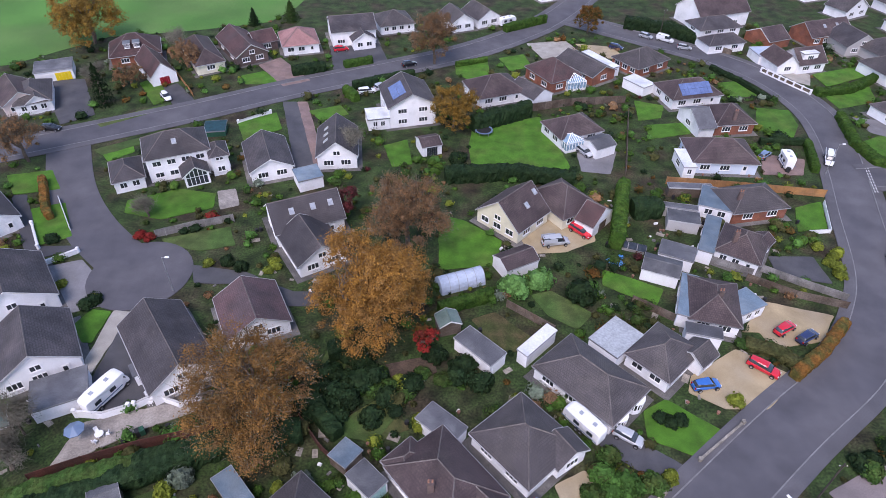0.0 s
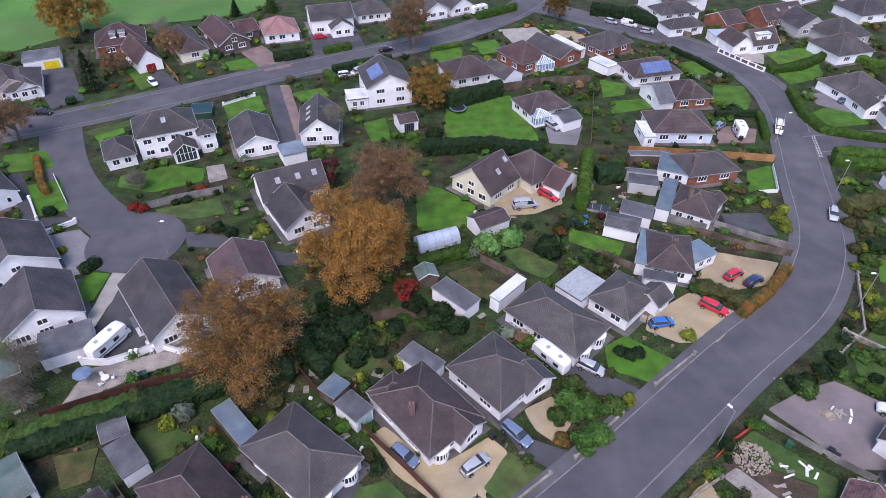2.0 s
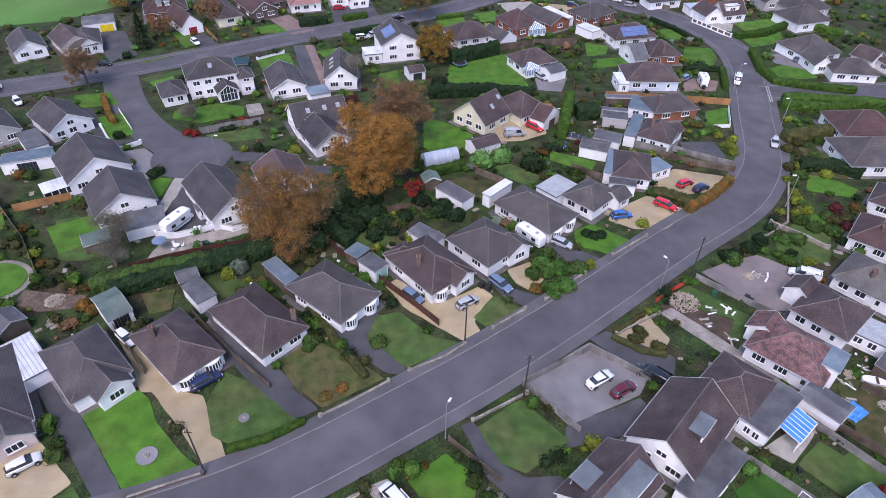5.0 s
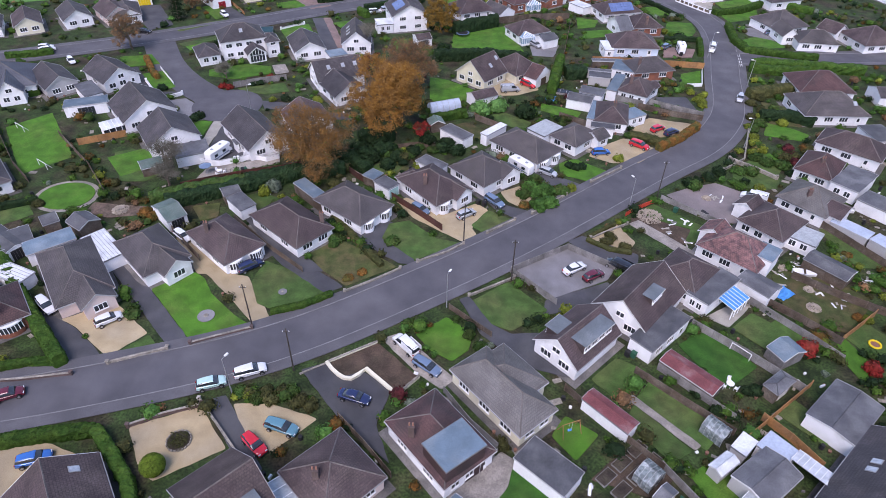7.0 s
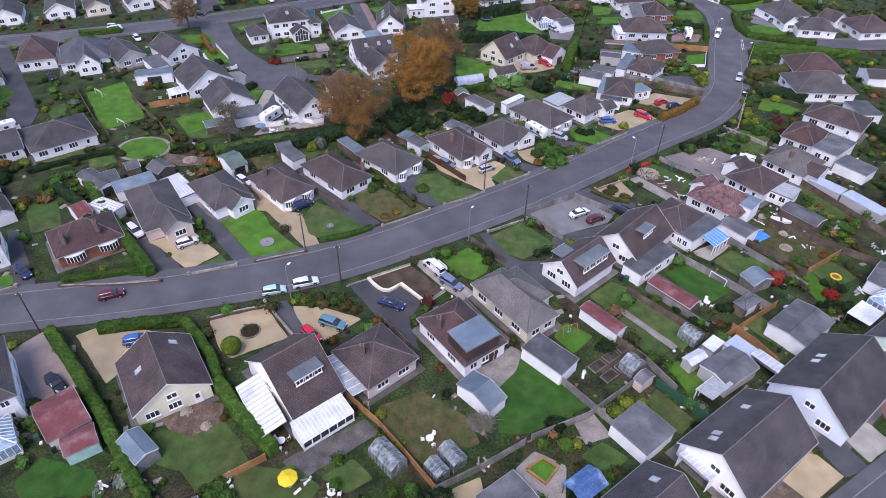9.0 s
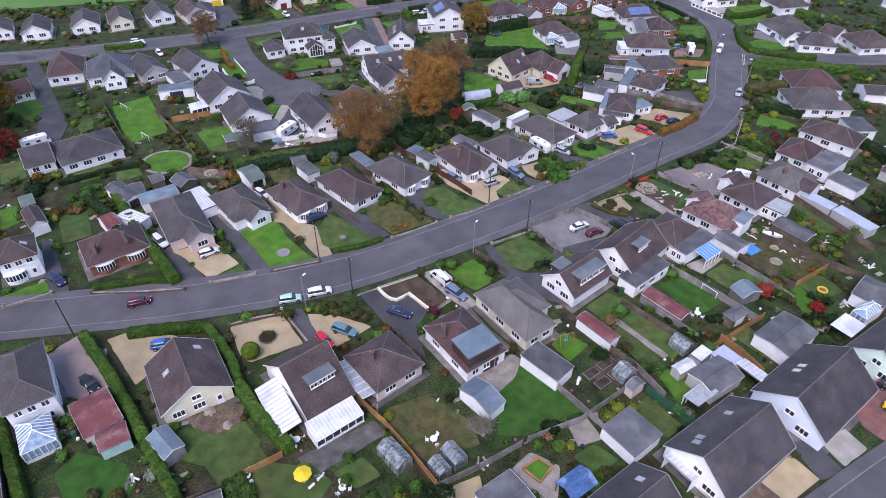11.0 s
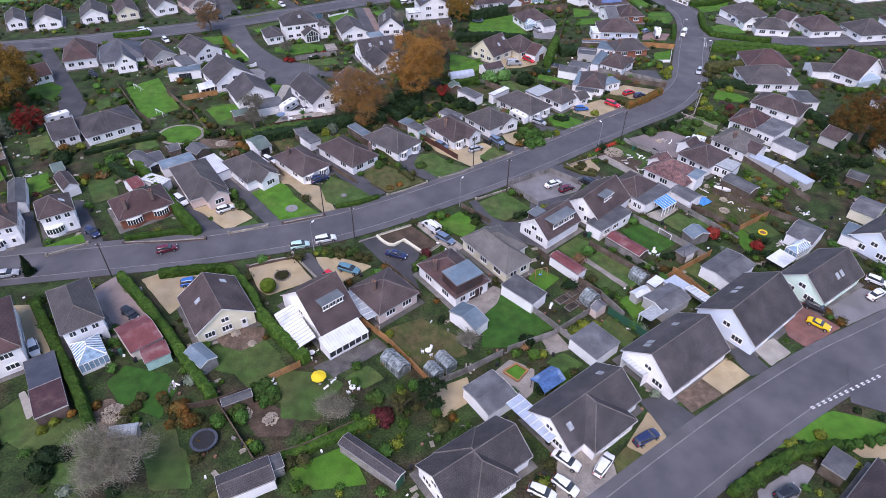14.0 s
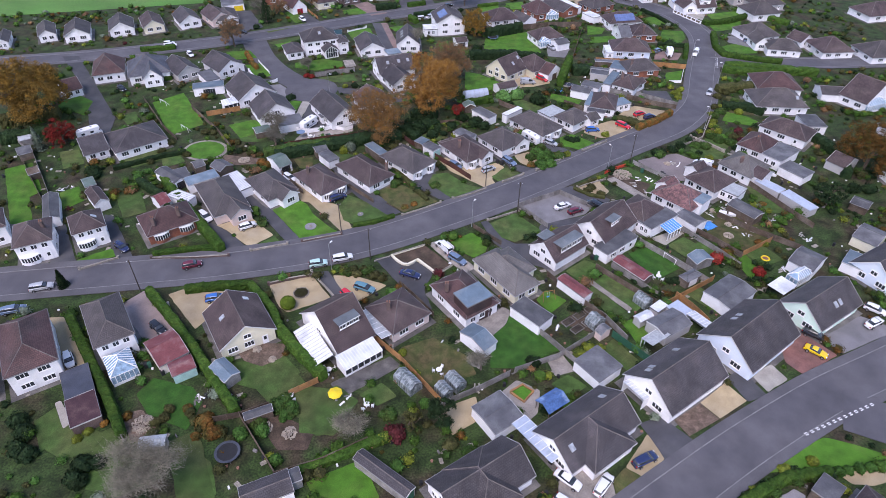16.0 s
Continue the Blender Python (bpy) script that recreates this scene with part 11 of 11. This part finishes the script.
shrub(-0.3, 31.6, 1.4, 1.7, "green_leaf", "green shrub in a front garden")
shrub(-17.7, 21.0, 1.4, 1.7, "green_leaf", "green shrub in a front garden")
shrub(52.8, -54.1, 1.3, 1.5, "dark_leaf", "dark bush beside the lower road")
shrub(47.7, -56.8, 1.3, 1.5, "dark_leaf", "dark bush beside the lower road")
shrub(58.1, -53.8, 1.3, 1.5, "dark_leaf", "dark bush beside the lower road")
shrub(51.3, -53.7, 1.2, 1.4, "lime_leaf", "yellow-green bush beside the lower road")
shrub(45.7, -57.8, 1.2, 1.4, "lime_leaf", "yellow-green bush beside the lower road")
shrub(56.3, -51.9, 1.2, 1.4, "lime_leaf", "yellow-green bush beside the lower road")
car("mint-white hatchback parked by the kerb", -30.3, -10.7, 19, "mint", "hatch")
car("white estate car parked by the kerb", -25.5, -8.5, 22, "white", "estate")
car("dark blue saloon on a tarmac drive", -10.6, -12.8, -18, "navy", "saloon")
car("bright red hatchback on a drive", -22.3, -20.1, -43, "red", "hatch")
car("teal estate car on a gravel drive", -19.4, -17.6, -19, "teal", "estate")
car("white van on a concrete drive", -4.1, -3.5, 131, "white", "van")
car("steel blue estate car on a concrete drive", -1.0, -7.4, -37, "steel", "estate")
car("white saloon in a grey car park", 23.4, 13.9, 33, "white", "saloon")
car("dark red hatchback in a grey car park", 26.3, 12.2, 32, "maroon", "hatch")
car("black people carrier beside a house", 30.9, 14.6, 138, "black", "van")
car("white hatchback on a gravel drive", -49.0, 1.1, 38, "white", "hatch")
car("white estate car beside a bungalow", -59.7, 3.9, -41, "white", "estate")
car("dark blue estate car in front of a bungalow", -30.7, 13.7, 39, "navy", "estate")
car("white hatchback outside a garage", -44.4, 21.4, -39, "white", "hatch")
car("pale blue hatchback on a gravel drive", -2.9, 30.3, -41, "steel", "hatch")
car("silver-white hatchback on a gravel drive", 5.7, 29.0, 36, "silver", "hatch")
car("silver-blue estate car on a tarmac drive", 11.2, 33.2, -47, "steel", "estate")
car("maroon car on the road", -56.6, -12.9, 25, "maroon", "hatch")
car("blue hatchback on a gravel forecourt", 35.4, 52.1, 11, "blue", "hatch")
car("red estate car on a gravel forecourt", 44.5, 55.3, -39, "red", "estate")
car("red hatchback on a gravel forecourt", 50.6, 62.9, 33, "red", "hatch")
car("dark blue hatchback beside a hedge", 53.3, 61.3, 32, "navy", "hatch")
car("silver hatchback on a tarmac drive", 22.9, 43.7, -32, "silver", "hatch")
car("white van driving round the bend", 79.3, 111.0, -114, "white", "van")
car("silver-grey car on the bend", 75.6, 79.2, -115, "silver", "hatch")
car("grey-blue car on a paved drive", 66.3, 112.2, 44, "steel", "hatch")
car("silver van on a gravel yard", 18.5, 82.2, 11, "silver", "van")
car("red estate car on a gravel yard", 23.3, 85.4, -46, "red", "estate")
car("white car outside a red garage", -66.7, 132.8, -51, "white", "hatch")
car("silver car beside a conservatory", 28.3, 112.0, -55, "silver", "hatch")
car("white estate car behind a hedge", -20.0, 137.7, 19, "white", "estate")
car("silver estate car behind a hedge", -15.9, 139.6, 19, "silver", "estate")
car("silver car behind a hedge", -16.8, 140.4, 40, "silver", "hatch")
car("black car on the upper road", -10.6, 153.5, 30, "black", "hatch")
car("red car in a dark yard", -29.5, 162.2, 20, "red", "hatch")
car("white van on the road", 61.2, 173.4, -33, "white", "van")
car("silver car parked by the road", 56.3, 175.7, -37, "silver", "hatch")
car("grey car parked by the road", 65.2, 168.1, -16, "silver", "hatch")
car("white car on a paved drive", 100.9, 131.4, -7, "white", "hatch")
car("grey-blue car on a paved drive", 102.1, 124.3, -11, "steel", "hatch")
car("blue car by the upper road", 46.0, 167.3, -28, "navy", "hatch")
car("silver estate car parked by the road", -84.2, -21.6, 22, "silver", "estate")
car("steel blue car parked by the road", -86.0, -28.2, 23, "steel", "estate")
car("blue hatchback behind a clipped hedge", -48.4, -22.4, 19, "blue", "hatch")
car("dark car on a pinkish paved drive", -56.5, -31.0, -37, "black", "hatch")
car("white hatchback beside a house", -69.1, -39.6, -52, "white", "hatch")
car("yellow roadster on a brick drive", 65.8, -28.9, -38, "yellow", "roadster")
car("dark estate car beside a mint house", 67.2, -24.8, -35, "black", "estate")
car("white saloon on a grey forecourt", 80.0, -20.8, 32, "white", "saloon")
car("white car on a grey forecourt", 81.9, -17.1, -35, "white", "hatch")
car("white saloon on a paved forecourt", 17.6, -57.6, -35, "white", "saloon")
car("white estate car on a paved forecourt", 22.9, -58.1, 54, "white", "estate")
car("dark blue hatchback on a gravel drive", 30.0, -53.4, 30, "navy", "estate")
car("black car in a cluttered yard", 47.4, -61.5, 28, "black", "hatch")
car("white hatchback beside a chalet house", 17.0, -61.5, -38, "white", "hatch")
car("white hatchback outside a chalet house", 13.7, -62.6, -24, "white", "hatch")
car("dark car beside a white house", -73.9, -8.2, -35, "navy", "hatch")
car("white car by the upper road", -107.0, 102.9, 30, "white", "hatch")
car("white car beside a bungalow", -97.4, 95.6, -50, "white", "hatch")
car("dark car beside a red house", -108.8, 67.7, -40, "black", "hatch")
car("white car on a drive", -108.3, 104.5, 23, "white", "hatch")
car("dark car on the upper road", -86.0, 117.3, -2, "black", "hatch")
motorhome("white motorhome on a drive beside a bungalow", -45.3, 48.6, 65, 6.6, True)
motorhome("white caravan beside a bungalow", 17.4, 45.2, 130, 6.0, False)
motorhome("white camper van on a paved drive", 69.6, 109.5, 83, 5.0, True)
motorhome("white caravan beside the upper road", 16.9, 183.3, 33, 5.5, False)
motorhome("white motorhome beside a dark shed", -104.3, 38.7, 44, 6.5, True)
car("white van parked beside a bungalow", 62.0, 35.6, 150, "white", "van")
street_lamp(1.9, 4.9, 60)
street_lamp(-27.2, -12.0, 60)
street_lamp(36.7, 31.7, 120)
street_lamp(67.9, 55.8, 180)
street_lamp(-43.4, 68.8, 0)
street_lamp(76.5, 106.1, 0)
street_lamp(80.5, 87.3, 180)
telegraph_pole(12.6, 11.4)
telegraph_pole(-19.6, -8.0)
telegraph_pole(43.2, 35.7)
telegraph_pole(5.0, 20.9)
telegraph_pole(-27.4, 0.5)
telegraph_pole(-64.1, -21.2)
telegraph_pole(60.1, 175.6)
conservatory("white-framed glass conservatory behind a house", -58.6, -41.0, 38, 4.4, 5.6, 2.3, 1.3)
conservatory("white conservatory beside a brown-roofed bungalow", 30.4, 143.6, 17, 5.0, 4.7, 2.2, 1.2)
conservatory("white conservatory facing a lawn", 25.6, 114.9, 24, 4.4, 4.2, 2.2, 0.9)
conservatory("blue-tinted conservatory on a white house", 122.6, 73.1, 24, 8.8, 4.5, 2.2, 1.2)
conservatory("white conservatory behind a white outbuilding", 70.0, -8.9, 35, 5.3, 2.5, 2.2, 0.7)
lean_to("white-ribbed lean-to on the gable of a pale blue house", 46.2, -24.6, 128, 6.4, 2.6, 2.7, 2.1, sheet="ribbed_sheet", category="lean-to", pitch=0.7)
lean_to("white glazed porch on a chalet house gable", 30.6, -41.2, 128, 4.6, 1.8, 2.6, 2.1, sheet="ribbed_sheet", category="porch", name="porch", pitch=0.7)
trampoline(7.5, 119.9)
parasol(-20.1, -44.9)
football_goal(-92.0, 59.0, -35)
football_goal(-79.7, 43.9, -35)
football_goal(44.6, -4.3, -50)
polytunnel(1.8, 71.9, 22)
gazebo(16.2, -44.2, 38)
pergola(64.8, -13.0, 38)
greenhouse(-8.3, -40.9, 45, 2.6, 4.5)
greenhouse(-0.1, -40.4, 42, 2.2, 3.2)
greenhouse(-2.0, -42.4, 42, 2.0, 2.6)
greenhouse(36.3, -17.8, 40, 2.2, 3.0)
greenhouse(26.0, -24.3, 40, 3.0, 2.4)
garden_table(-3.1, -37.7)
garden_table(-22.5, -38.9)
garden_table(-27.9, -44.9)
garden_table(41.1, -10.0)
garden_table(-14.7, -45.8)
garden_table(-22.2, 49.9)
wheelie_bin(8.1, 33.0, 'black')
wheelie_bin(9.2, 32.4, 'black')
wheelie_bin(69.0, 106.7, 'black')
wheelie_bin(-60.7, -44.6, 'black')
wheelie_bin(28.1, -4.6, 'black')
wheelie_bin(28.9, -4.8, 'green_paint')
wheelie_bin(39.0, 1.8, 'black')
wheelie_bin(50.3, 30.2, 'black')
wheelie_bin(50.6, 29.5, 'black')
wheelie_bin(-10.9, -29.5, 'black')
wheelie_bin(-55.0, -39.9, 'black')
wheelie_bin(-54.4, -39.8, 'green_paint')
wheelie_bin(-51.4, -41.3, 'black')
wheelie_bin(35.9, -0.6, 'black')
wheelie_bin(-25.3, 47.3, 'black')
wheelie_bin(15.4, -54.5, 'black')
wheelie_bin(45.5, 31.2, 'green_paint')
rubble_heap(40.2, 29.6, 2.4)
rubble_heap(60.2, 5.6, 1.1)
rubble_heap(59.4, 15.2, 0.8)
rubble_heap(61.3, 9.9, 0.8)
rubble_heap(53.0, 35.9, 0.9)
rubble_heap(-30.8, -51.1, 1.4)
rubble_heap(-36.6, -34.6, 0.8)
rubble_heap(-33.2, -36.8, 0.7)
rubble_heap(-58.5, 29.6, 1.5)
rubble_heap(-50.6, -51.6, 1.8)
rubble_heap(-26.4, -51.8, 1.2)
paved_disc(-34.9, 2.5, 1.3)
paved_disc(-24.3, 8.0, 0.7)
timber_stack(44.4, 21.9)
timber_stack(61.2, 12.5)
timber_stack(70.4, 13.9)
timber_stack(66.5, 8.4)
timber_stack(65.0, 10.1)
timber_stack(57.1, 10.2)
timber_stack(78.3, 46.1)
timber_stack(4.0, -40.9)
timber_stack(-43.8, -46.3)
timber_stack(-43.8, -45.9)
timber_stack(68.4, -5.3)
timber_stack(70.7, -4.5)
timber_stack(44.1, 27.8)
timber_stack(42.3, 25.2)
timber_stack(28.7, 77.5)
timber_stack(-63.7, 59.7)
timber_stack(54.3, 36.3)
timber_stack(55.9, 35.9)
tarpaulin(56.6, 8.8)
tarpaulin(28.5, 77.9)
rowing_boat(62.1, 13.5, -20)
rowing_boat(78.0, 32.1, -30)
play_ring(65.8, -2.1)
timber_stack(62.0, 13.5)
timber_stack(61.6, 16.0)
timber_stack(62.8, 9.6)
timber_stack(71.0, 13.7)
timber_stack(72.1, 12.0)
timber_stack(58.1, 13.5)
timber_stack(66.4, 8.8)
timber_stack(67.6, -5.9)
timber_stack(69.7, -5.4)
timber_stack(-99.3, 12.8)
timber_stack(-97.5, 13.9)
timber_stack(-39.2, -45.0)
timber_stack(-18.5, -44.7)
timber_stack(18.8, -24.7)
timber_stack(53.7, 20.4)
timber_stack(46.7, 27.9)
timber_stack(64.4, 6.5)
timber_stack(77.9, 5.4)
timber_stack(77.1, 7.4)
timber_stack(65.2, 17.7)
timber_stack(-34.6, 42.9)
parasol(-46.2, 42.3, 'car_steel', 'open grey-blue garden parasol on a patio')
garden_table(-43.7, 42.6)
garden_table(-39.2, 48.5)
wheelie_bin(-39.0, 43.0, 'black')
wheelie_bin(-38.6, 43.2, 'green_paint')

shrub(54.8, -3.5, 1.9, 2.8, "red_leaf", "dark red rounded bush beside a shed")
shrub(62.7, -7.1, 1.5, 2.2, "red_leaf", "dark red rounded bush beside a shed")
shrub(67.2, 2.9, 1.0, 1.4, "lime_leaf", "yellow-green shrub in a back garden")
shrub(57.9, -1.8, 1.5, 1.3, "lime_leaf", "yellow-green shrub in a back garden")
shrub(-6.8, -47.4, 1.4, 2.8, "lime_leaf", "tall yellow-green shrub in a back garden")
shrub(-5.0, -45.2, 1.2, 2.6, "mid_leaf", "tall green shrub in a back garden")
shrub(-9.2, -51.3, 2.0, 2.6, "maroon_leaf", "large maroon bush beside a hedge")
shrub(-40.6, -51.0, 1.8, 2.4, "rust_leaf", "russet bush in a shrubby garden")
shrub(-38.3, -52.8, 1.6, 2.2, "rust_leaf", "russet bush in a shrubby garden")
shrub(-34.2, -52.6, 1.5, 2.0, "mid_leaf", "bright green bush in a back garden")
shrub(-29.4, -47.0, 1.7, 2.2, "green_leaf", "green bush beside a shed")

for i in range(3):
    for j in range(2):
        raised_bed(21.4 + 2.35 * i + 1.5 * j - 0.35, -24.3 + 1.95 * i - 1.75 * j + 0.25, 40, 2.5, 1.5)
cold_frame(31.0, 81.6, -19, 6.2, 1.7)
swing(17.6, -17.6, 20)
trampoline(-35.0, -56.2, "dark_felt", "round dark blue trampoline among shrubs")

# ---- road markings ----
def dash(x, y, turn, l=0.6, w=0.2):
    ob = new("road_marking", cached(("dash", l, w), lambda: boxes("road_marking", M["white_line"], (-l / 2, -w / 2, -0.1, l / 2, w / 2, 0.006))))
    ob.matrix_basis = pose(x, y, 0.2, 0, 0, turn)
    return tagged(ob, "white painted give-way dash on tarmac", "road marking", "road markings", "structure")


for k in range(13):
    for side in (0.0, 0.5):
        dash(57.3 + 1.25 * k * 0.897 + side * 0.3, -46.6 + 1.25 * k * 0.44 - side * 0.55, 26)
        if k < 9:
            dash(83.6 + side + k * 0.29, 100.2 + k * 1.05, 76)


# ---- planting between the lawns ----
def inside(x, y, pts):
    hit = False
    for i in range(len(pts)):
        (x0, y0), (x1, y1) = pts[i - 1], pts[i]
        if (y0 > y) != (y1 > y) and x < (x1 - x0) * (y - y0) / (y1 - y0) + x0:
            hit = not hit
    return hit


def free_ground(x, y, margin=0.5):
    for fx, fy, turn, w, d in FOOT:
        if abs(x - fx) + abs(y - fy) < 30:
            c, s = math.cos(radians(turn)), math.sin(radians(turn))
            u, v = (x - fx) * c + (y - fy) * s, -(x - fx) * s + (y - fy) * c
            if abs(u) < w / 2 + margin and abs(v) < d / 2 + margin:
                return False
    for line, half in LINES:
        for p in line[::2]:
            if abs(p.x - x) < half + 2 and abs(p.y - y) < half + 2 and math.hypot(p.x - x, p.y - y) < half + 0.8:
                return False
    return not any(inside(x, y, pts) for name, pts in PATCHES)


KINDS = [("green_leaf", 5), ("dark_leaf", 5), ("olive_leaf", 5), ("rust_leaf", 1), ("hedge_leaf", 6), ("lime_leaf", 2), ("mid_leaf", 4), ("brown_leaf", 2), ("grey_leaf", 2), ("maroon_leaf", 1)]
BAG = [k for k, n in KINDS for _ in range(n)]
plant_rng = random.Random(77)
beds = {k: [] for k, n in KINDS}
count = 0
while count < 6000:
    x, y = plant_rng.uniform(-185, 150), plant_rng.uniform(-95, 185)
    clump = noise.noise((x * 0.09, y * 0.09, 2.0))
    if plant_rng.random() > (0.14 + 2.6 * max(0.0, clump)) or not free_ground(x, y):
        continue
    count += 1
    kind = BAG[int((noise.noise((x * 0.12, y * 0.12, 8.0)) * 0.7 + 0.5 + plant_rng.uniform(-0.25, 0.25)) * len(BAG)) % len(BAG)]
    r = plant_rng.choice((0.4, 0.5, 0.6, 0.8, 1.0, 1.3)) * plant_rng.uniform(0.8, 1.2)
    h = r * plant_rng.uniform(0.9, 1.5)
    beds[kind].append((x, y, r, h))
for kind, plants in beds.items():
    parts = []
    for x, y, r, h in plants:
        v, f = blob_data(plant_rng, r * 0.72, r * 0.72, h * 0.4, h * 0.42, 0.35, 7, 4)
        parts.append(([(a + x, b + y, max(0.0, c)) for a, b, c in v], f))

        def place(q, x=x, y=y, r=r, h=h):
            d = Vector((q.gauss(0, 1), q.gauss(0, 1), q.gauss(0.3, 0.8))).normalized()
            k = q.uniform(0.8, 1.15)
            return Vector((x + d.x * r * k, y + d.y * r * k, max(0.05, h * 0.45 + d.z * h * 0.55 * k))), d
        parts.append(leaf_cards(plant_rng, int(42 + 52 * r) if y < 80 else int(18 + 26 * r), place, 0.12 + 0.035 * r))
    tagged(new("garden_planting", mesh_of("garden_planting", *joined(parts), M[kind])), "mixed garden shrubs and plants between the lawns", "shrubs", "", "stuff")


# ---- pots, slabs and small things round the houses ----
clutter = {"terracotta": [], "pvc": [], "grey_wood": [], "stone": [], "black": []}
clutter_rng = random.Random(41)
near = [ft for ft in FOOT if -120 < ft[0] < 110 and -70 < ft[1] < 95]
tries = 0
while sum(len(c) for c in clutter.values()) < 620 and tries < 9000:
    tries += 1
    fx, fy, turn, w, d = clutter_rng.choice(near)
    a = clutter_rng.uniform(0, 6.28)
    r = math.hypot(w, d) / 2 + clutter_rng.uniform(0.0, 5.5)
    x, y = fx + math.cos(a) * r, fy + math.sin(a) * r
    if not free_ground(x, y, 0.3):
        continue
    kind = clutter_rng.choice(["terracotta", "pvc", "grey_wood", "stone", "stone", "black"])
    turned = pose(x, y, 0.0, 0, 0, clutter_rng.uniform(0, 180))
    if kind == "terracotta":
        v, f = cylinder_data(0.16, 0.24, -0.02, clutter_rng.uniform(0.3, 0.5), 9)
    elif kind == "stone":
        s = clutter_rng.uniform(0.3, 0.8)
        v, f = box_data(-s, -s * 0.6, -0.02, s, s * 0.6, 0.07, 0.01)
    elif kind == "black":
        v, f = cylinder_data(0.32, 0.28, -0.02, clutter_rng.uniform(0.5, 0.9), 10)
    else:
        s, t = clutter_rng.uniform(0.12, 0.4), clutter_rng.uniform(0.1, 0.22)
        v, f = box_data(-s, -t, -0.02, s, t, clutter_rng.uniform(0.1, 0.4), 0.03)
    clutter[kind].append(([tuple(turned @ Vector(p)) for p in v], f))
for kind, parts in clutter.items():
    tagged(new("garden_clutter", mesh_of("garden_clutter", *joined(parts), M[kind])), "small pots, slabs and boxes scattered in gardens", "clutter", "", "stuff")

bare_tree("brown leafless tree in a front garden", -85.0, 139.5, 5.5, 7.0, 71)
bare_tree("brown leafless tree beside a tan bungalow", -70.4, 156.5, 8.0, 9.0, 72)
fence("pale timber fence beside a dark driveway", [(-68.4, 145.6), (-60.9, 134.4)], 1.1, "new_wood")
